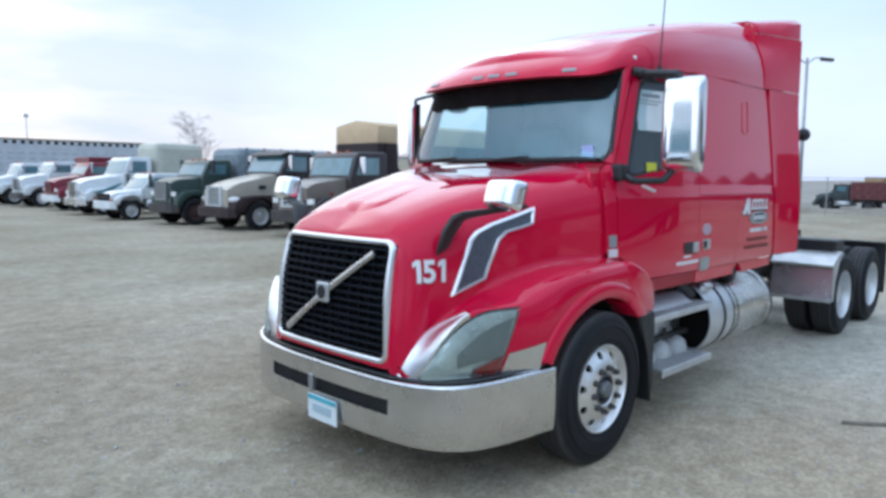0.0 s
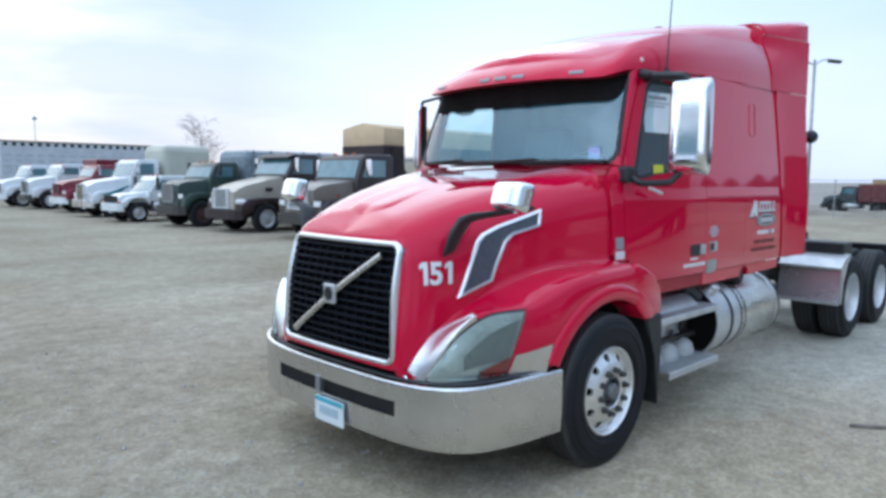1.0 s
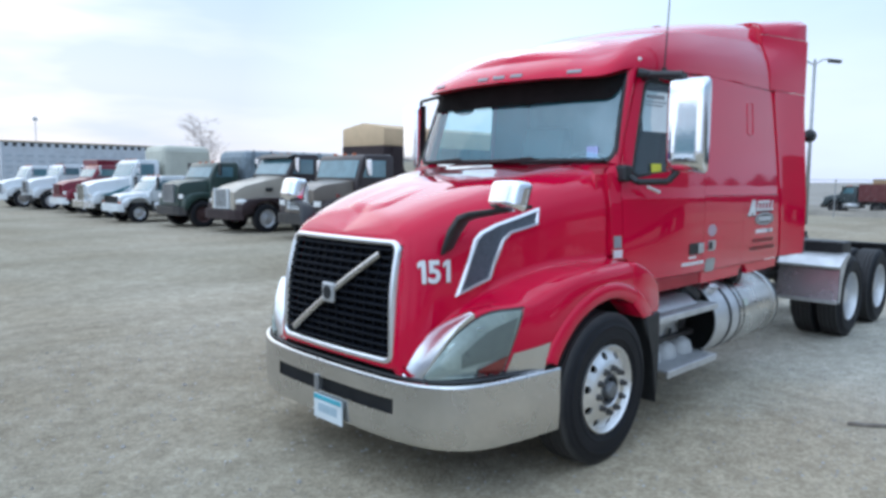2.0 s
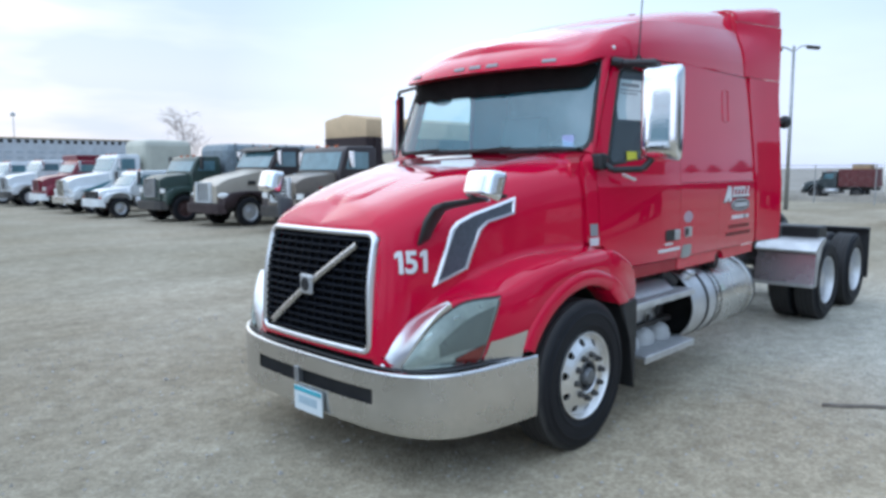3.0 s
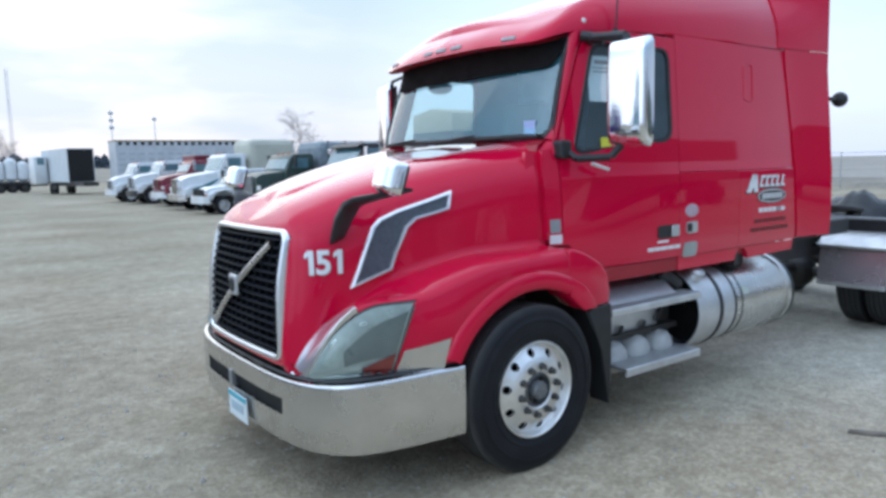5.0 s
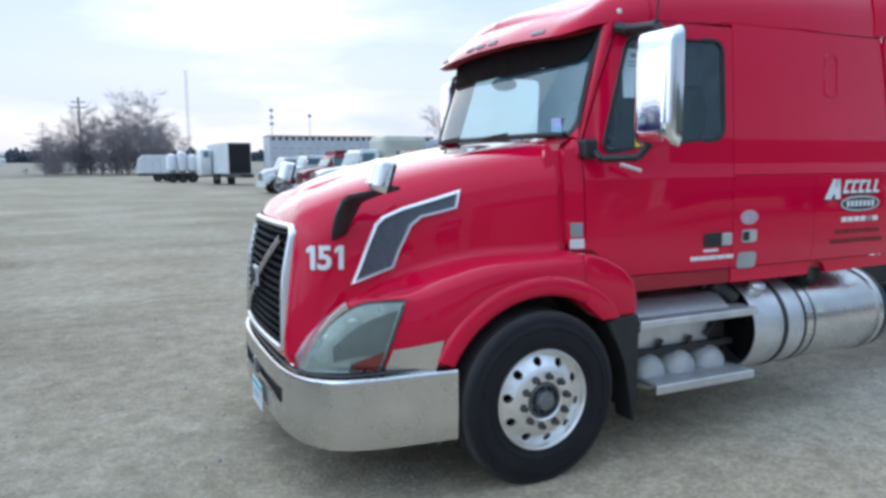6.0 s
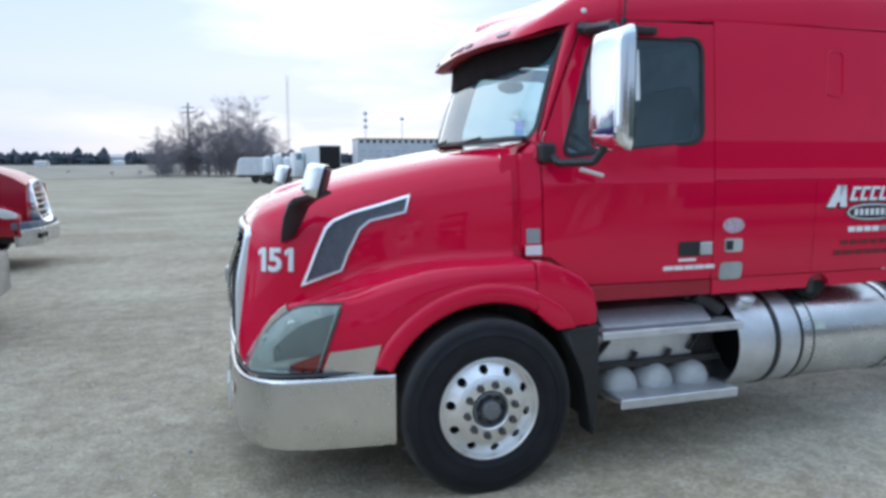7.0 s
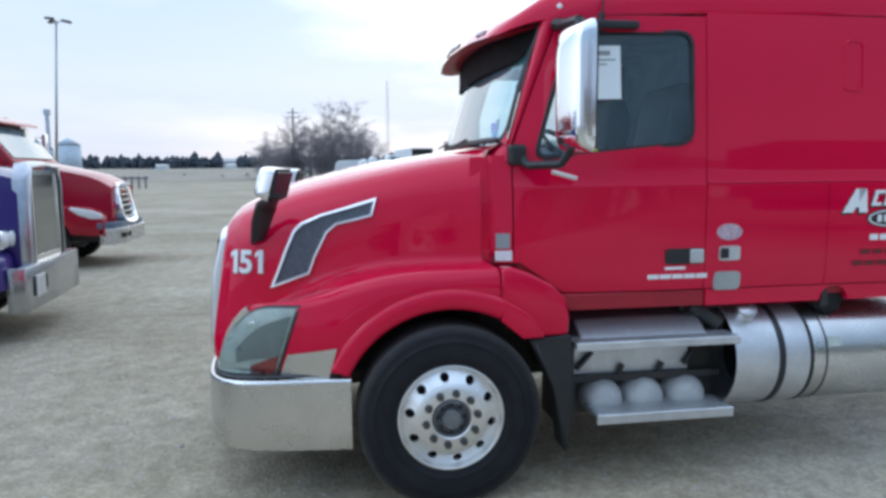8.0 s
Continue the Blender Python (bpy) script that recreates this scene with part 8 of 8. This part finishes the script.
def upright_tree(seed, x, y, h):
    """A leafless tree with a straight leader and many steeply rising shoots."""
    rnd = random.Random(seed)
    a, b = bmesh.new(), bmesh.new()
    for stem in range(2):
        lean = Vector((rnd.uniform(-0.10, 0.10), rnd.uniform(-0.1, 0.1), 1)).normalized()
        hs = h * (0.92 if stem == 0 else rnd.uniform(0.72, 0.85))
        rod(a, (0, 0, -0.2), lean * hs, h * 0.0085, 6, h * 0.0015, caps=False)
        for i in range(34):
            v = 0.05 + 0.91 * i / 33
            p = lean * hs * v
            t = rnd.uniform(0, 6.28)
            o = Vector((math.cos(t), math.sin(t), 0))
            # reach of the crown: a broad egg, widest above the middle
            ln = hs * 0.34 * math.sqrt(max(0.03, 1 - ((v - 0.52) / 0.50) ** 2)) * rnd.uniform(0.75, 1.1)
            d = (o * rnd.uniform(0.8, 1.3) + Vector((0, 0, 0.95 - 0.55 * v))).normalized()
            rod(b, p, p + d * ln, h * 0.0026 * (1.2 - v), 4, h * 0.0008, caps=False)
            for j in range(7):
                q = p + d * ln * (0.3 + 0.1 * j)
                e = (d + Vector((rnd.gauss(0, 0.6), rnd.gauss(0, 0.6), rnd.gauss(0.10, 0.4)))).normalized()
                l2 = hs * 0.085 * rnd.uniform(0.6, 1.2)
                rod(b, q, q + e * l2, h * 0.0013, 3, h * 0.0006, caps=False)
                for k in range(5):
                    q2 = q + e * l2 * (0.2 + 0.2 * k)
                    e2 = (e + Vector((rnd.gauss(0, 0.7), rnd.gauss(0, 0.7), rnd.gauss(0.1, 0.4)))).normalized()
                    rod(b, q2, q2 + e2 * l2 * 0.6, h * 0.0008, 3, h * 0.0004, caps=False)
    t = thing("tree", x, y, 0, 0, "leafless upright grey-brown tree at the field edge", "tree", "bare trees")
    part("trunk", a, BARK, t)
    part("crown", b, BARK, t, "fine bare twigs")
    return t


base_trees = [upright_tree(11, 4, 171, 19), upright_tree(12, 9, 176, 20), upright_tree(13, -4, 168, 16)]
rnd = random.Random(5)
for i in range(38):
    src = base_trees[i % 3]
    k = rnd.uniform(0.62, 0.80) * (1 - 0.25 * max(0, (i - 30) / 7))
    o = copy_thing(src, pose(-12.5 + i * 0.74 + rnd.uniform(-1, 1), 165 + rnd.uniform(-6, 22), 0, 0, 0, rnd.uniform(0, 360)))
    o.scale = (k, k, k * (0.58 + 0.32 * min(1, i / 16)))
upright_tree(31, 37.1, 75.3, 9.0)

wb = bmesh.new()
rnd = random.Random(8)
for i in range(520):
    bx_ = -260 + i * 0.736 + rnd.uniform(-1.5, 1.5)
    by_ = 520 + rnd.uniform(-15, 30)
    h = rnd.uniform(6.5, 9.5) * (1.3 if i % 23 == 0 else 1.0) * (1 + 0.3 * noise.noise(Vector((i * 0.11, 0, 7))))
    if -72 < bx_ < -60:
        continue
    rows = []
    for lv_ in range(6):
        u = lv_ / 5
        r = (1 - u ** 3.2) ** 0.7 * h * 0.26 * rnd.uniform(0.6, 1.35) + 0.2
        rows.append([(bx_ + r * math.cos(a) * rnd.uniform(0.75, 1.2), by_ + r * math.sin(a), 4.3 + u * h) for a in np.linspace(0, 2 * math.pi, 9)[:-1]])
    sheet(wb, rows, close=True)
# unseen row added southeast to darken what the sleeper mirrors
for i in range(90):
    bx_, by_ = 74 + rnd.uniform(-3, 3), -8 - i * 0.8
    h = rnd.uniform(3.5, 6.0)
    rows = []
    for lv_ in range(6):
        r = (1 - (lv_ / 5) ** 3.2) ** 0.7 * h * 0.26 * rnd.uniform(0.6, 1.35) + 0.2
        rows.append([(bx_ + r * math.cos(a) * rnd.uniform(0.75, 1.2), by_ + r * math.sin(a), lv_ / 5 * h) for a in np.linspace(0, 2 * math.pi, 9)[:-1]])
    sheet(wb, rows, close=True)
tagged(part("conifer_windbreak", wb, CONIFER, None), "dark conifer windbreak on the horizon, plus an unseen row southeast", "trees", kind="stuff")

FIELD = mat("dry_winter_grass", (0.29, 0.25, 0.19), 0.95, 0, 0.18, 0.05, 0.3, 1.5, col2=(0.19, 0.17, 0.13))
bm = bmesh.new()
sheet(bm, [[(x, y + 8 * math.sin(x * 0.05), 0.03 + 0.013 * (y - 150)) for x in np.linspace(-400, 300, 40)] for y in (150, 165, 250, 420, 800)])
tagged(part("field", bm, FIELD, None), "dry tan winter grass field", "field", kind="structure")
bm = bmesh.new()
sheet(bm, [[(x + 5 * math.sin(y * 0.04), y, 0.05 + 0.004 * (x - 58)) for y in np.linspace(-400, 140, 40)] for x in (58, 75, 120, 260, 700)])
tagged(part("field", bm, mat("brown_stubble", (0.31, 0.28, 0.24), 0.95, 0, 0.2, 0.08, 0.3, 1.5, col2=(0.24, 0.215, 0.18)), None), "bare brown stubble field beyond the fence", "field", kind="structure")
bm = bmesh.new()
sheet(bm, [[(x + 0.5 * math.sin(y * 0.4), y, z * (1 + 0.7 * noise.noise(Vector((x * 0.8, y * 0.45, 2))))) for y in np.linspace(-60, 60, 160)] for x, z in ((44.3, -0.01), (44.9, 0.16), (45.6, 0.30), (46.4, 0.27), (48, 0.14), (52, 0.10), (60, 0.1))])
tagged(part("verge", bm, mat("bare_brown_berm", (0.27, 0.235, 0.185), 0.95, 0, 0.2, 0.6, 0.4, 6, col2=(0.17, 0.15, 0.12)), None), "rough dry grass verge behind the fence", "verge", kind="structure")


POLE_WOOD = mat("weathered_pole_wood", (0.34, 0.315, 0.30), 0.9, 0, 0.15, 2)


def utility_pole(x, y, h, label, girth=0.009):
    p = thing("utility_pole", x, y, 0.013 * (y - 150), 0, label, "utility pole", "utility poles")
    bm = bmesh.new()
    rod(bm, (0, 0, -0.2), (0, 0, h), h * girth, 8, h * girth * 0.65)
    part("pole", bm, POLE_WOOD, p)
    for z in (0.93, 0.86):
        part("crossarm", boxm(-h * 0.085, h * 0.085, -0.12, 0.12, h * z, h * z + h * 0.014), POLE_WOOD, p)
    return p


utility_pole(-5.0, 178, 17.0, "wooden utility pole with crossarms beside the field", 0.018)
utility_pole(-22, 300, 17, "distant wooden utility pole")
utility_pole(-31, 400, 17, "distant wooden utility pole")
tw = thing("radio_mast", 24.4, 250, 0, 0, "slender lattice radio mast on the horizon", "mast")
bm = bmesh.new()
for a in (0, 120, 240):
    c, s = 0.45 * math.cos(radians(a)), 0.45 * math.sin(radians(a))
    rod(bm, (c, s, 0), (c, s, 33.5), 0.045, 4)
part("mast_legs", bm, GALV, tw)
bm = bmesh.new()
for i in range(33):
    for a in (0, 120, 240):
        p0 = (0.45 * math.cos(radians(a)), 0.45 * math.sin(radians(a)), i)
        p1 = (0.45 * math.cos(radians(a + 120)), 0.45 * math.sin(radians(a + 120)), i + 1)
        rod(bm, p0, p1, 0.03, 3)
part("lattice", bm, GALV, tw)
for x, y, h in ((32.1, 150, 14), (40.2, 150, 13)):
    mt = thing("antenna_mast", x, y, 0, 0, "antenna mast with dishes behind the trailers", "mast", "antenna masts")
    part("mast", rod(bmesh.new(), (0, 0, 0), (0, 0, h), 0.10, 6, 0.06), STEELBLUE, mt)
    for k, z in enumerate((h - 0.6, h - 2.0, h - 3.4) if x < 35 else (h - 0.6,)):
        part("antenna", boxm(-0.42, 0.42, -0.15, 0.15, z - 0.3, z + 0.3, 0.1), STEELBLUE, mt)
# grain elevator
# bin steel lightened, the haze being put into its colour
HAZY_STEEL = mat("pale_bin_steel", (0.50, 0.58, 0.64), 0.6, 0.0, 0.08, 1)
ge = thing("grain_elevator", -98, 300, 0, 0, "pale steel grain bins with an elevator leg", "grain elevator")
for xx, r, h in ((-0.5, 4.6, 13), (-10, 3.8, 11.5)):
    bm = bmesh.new()
    rod(bm, (xx, 0, 0), (xx, 0, h), r, 28)
    rod(bm, (xx, 0, h), (xx, 0, h + 3), r * 1.03, 28, 0.4)
    part("bin", bm, HAZY_STEEL, ge, smooth=30)
bm = bmesh.new()
box(bm, -8.1, -6.9, -0.6, 0.6, 0, 27)
box(bm, -8.5, -6.5, -1, 1, 24.8, 27)
part("elevator_leg", bm, HAZY_STEEL, ge)
# low rail barrier at the yard edge
rb_ = thing("rail_barrier", -22.3, 88, 0, 8, "low weathered post-and-rail barrier", "barrier")
for i in range(6):
    part("post", boxm(i * 0.77 - 0.12, i * 0.77 + 0.12, -0.12, 0.12, 0, 1.5), BARK, rb_)
part("rail", boxm(-0.3, 4.15, -0.06, 0.06, 1.1, 1.35), BARK, rb_)
# shrubs at the field edge
for k, (sx, sy, sh) in enumerate(((-14, 158, 3.0), (-20, 162, 2.4), (-2, 156, 3.2), (-38, 210, 3))):
    a, b = bare_tree_mesh(40 + k, sh, 1.0, 5)
    sbh = thing("shrub", sx, sy, 0, 0, "dry brown leafless shrub", "shrub", "field shrubs")
    part("stem", a, BARK, sbh)
    part("twigs", b, BARK, sbh)
# white farm buildings far off
for k, (sx, sy, w_, h_) in enumerate(((-66, 540, 14, 7), (-52, 420, 5, 3), (-92, 430, 6, 3))):
    hb = thing("farm_building", sx, sy, 0.013 * (sy - 150), 0, "small white farm building on the horizon", "building", "far farm buildings")
    part("wall", boxm(-w_ / 2, w_ / 2, -4, 4, 0, h_ * 0.7), WHITE, hb)
    bm = bmesh.new()
    prism(bm, [(-4.4, h_ * 0.7), (4.4, h_ * 0.7), (0, h_)], -w_ / 2 - 0.3, w_ / 2 + 0.3, "x")
    part("roof", bm, GALV, hb)

# ---- behind the camera, unseen: stand-ins for what paint and chrome mirror ----
bd = thing("shop_building", 4, -62, 0, 0, "long tan metal shop building with big doors", "building")
part("wall", boxm(0, 46, 0, 16, 0, 6.0), mat("tan_metal_siding", (0.30, 0.26, 0.20), 0.6, 0.1, 0.06, 1), bd)
bm = bmesh.new()
prism(bm, [(-0.5, 6.0), (16.5, 6.0), (8, 8.6)], -0.5, 46.5, "x")
part("roof", bm, mat("brown_metal_roof", (0.10, 0.085, 0.075), 0.5, 0.2, 0.08, 1), bd)
for i in range(5):
    part("shop_door", boxm(4 + i * 8.5, 9 + i * 8.5, 15.99, 16.05, 0, 4.2), WHITE if i % 2 else GALV, bd)
for k in range(3):
    s_ = lorry("work_truck", -9.2 + k * 5.1, -24.6 - (k % 3) * 0.5, -90, "parked truck across the aisle", (GREEN, WHITE, BROWN)[k], roof=2.9, group="trucks across the aisle")
    cargo(s_, 3.5, 6.5, 1.1, 3.4, 1.2, (GREEN, WHITE, OXBROWN)[k], "box body", bev=0.1)
# unseen trailer added as the dark shape mirrored in the sleeper side
ct = thing("van_trailer", 15.0, -11.5, 0, 0, "unseen dark green box trailer added to darken the sleeper's reflection", "trailer")
cargo(ct, 0, 13.0, 1.15, 4.05, 1.25, GREEN, "dark green trailer box")
part("trailer_frame", boxm(0.3, 12.7, -0.5, 0.5, 0.75, 1.15), STEEL, ct)
trailer_wheels(ct, (10.2, 11.5), 1.25)

# a tarp-covered heap beyond the drive wheels
hp = thing("tarp_heap", 18.1, 6.55, 0, -20, "black tarp drawn over a low heap", "tarp")
rnd = random.Random(17)
bm = bmesh.new()
bmesh.ops.create_uvsphere(bm, u_segments=28, v_segments=14, radius=1.0)
for v in bm.verts:
    q = 1 + 0.16 * noise.noise(v.co * 2.3) + 0.07 * noise.noise(v.co * 6)
    v.co = (v.co.x * 0.9 * q, v.co.y * 0.8 * q, max(0.0, v.co.z) ** 0.6 * 1.02 * q)
part("tarp", bm, mat("black_tarp", (0.016, 0.017, 0.02), 0.35, 0, 0.2, 6, 0.3, 14), hp, smooth=60)

for tx, ty, tk in ((14.5, -33.0, 0.52), (18.0, -34.0, 0.6), (22.5, -33.2, 0.5), (-6, -36, 0.5)):
    o = copy_thing(base_trees[int(tx) % 3], pose(tx, ty, 0, 0, 0, tx * 40))
    o.scale = (tk * 1.3, tk * 1.3, tk)

# ---- small things on the ground ----
stick = thing("broken_board", 6.06, 1.51, 0.0, -56, "dark splintered board lying on gravel", "board")
bm = bmesh.new()
prism(bm, [(0, 0.0), (0.16, -0.015), (0.36, 0.012), (0.60, 0.008), (0.62, 0.022), (0.42, 0.058), (0.2, 0.04), (0.01, 0.035)], 0.0, 0.022, "z", 0.004, 1)
part("board", bm, mat("grey_brown_wood", (0.22, 0.185, 0.15), 0.85, 0, 0.2, 12, 0.3, 80), stick)
rnd = random.Random(3)
vs, fs = [], []
for i in range(15000):
    u = rnd.random()
    x, y = rnd.uniform(-4, 11), rnd.uniform(-2.0, 8.5)
    r = 0.004 + 0.010 * rnd.random() ** 3 + (0.012 if rnd.random() < 0.02 else 0)
    z = ground_height(x, y) + r * 0.2
    b = len(vs)
    a0 = rnd.uniform(0, 6.28)
    for k in range(5):
        a = a0 + k * 1.2566
        q = r * rnd.uniform(0.75, 1.25)
        vs.append((x + q * math.cos(a), y + q * math.sin(a), z))
    vs.append((x + rnd.uniform(-0.3, 0.3) * r, y + rnd.uniform(-0.3, 0.3) * r, z + r * rnd.uniform(0.5, 0.9)))
    vs.append((x, y, z - r * 0.6))
    for k in range(5):
        fs.append((b + k, b + (k + 1) % 5, b + 5))
        fs.append((b + (k + 1) % 5, b + k, b + 6))
me = bpy.data.meshes.new("loose_stones")
me.from_pydata(vs, [], fs)
stone = mat("pale_limestone_chips", (0.52, 0.50, 0.47), 0.9, 0, 0.2, 3, 0.2, 90, col2=(0.28, 0.26, 0.235))
me.materials.append(stone)
tagged(new("loose_stones", me), "scattered pale limestone chips on the gravel", "stones", kind="stuff")
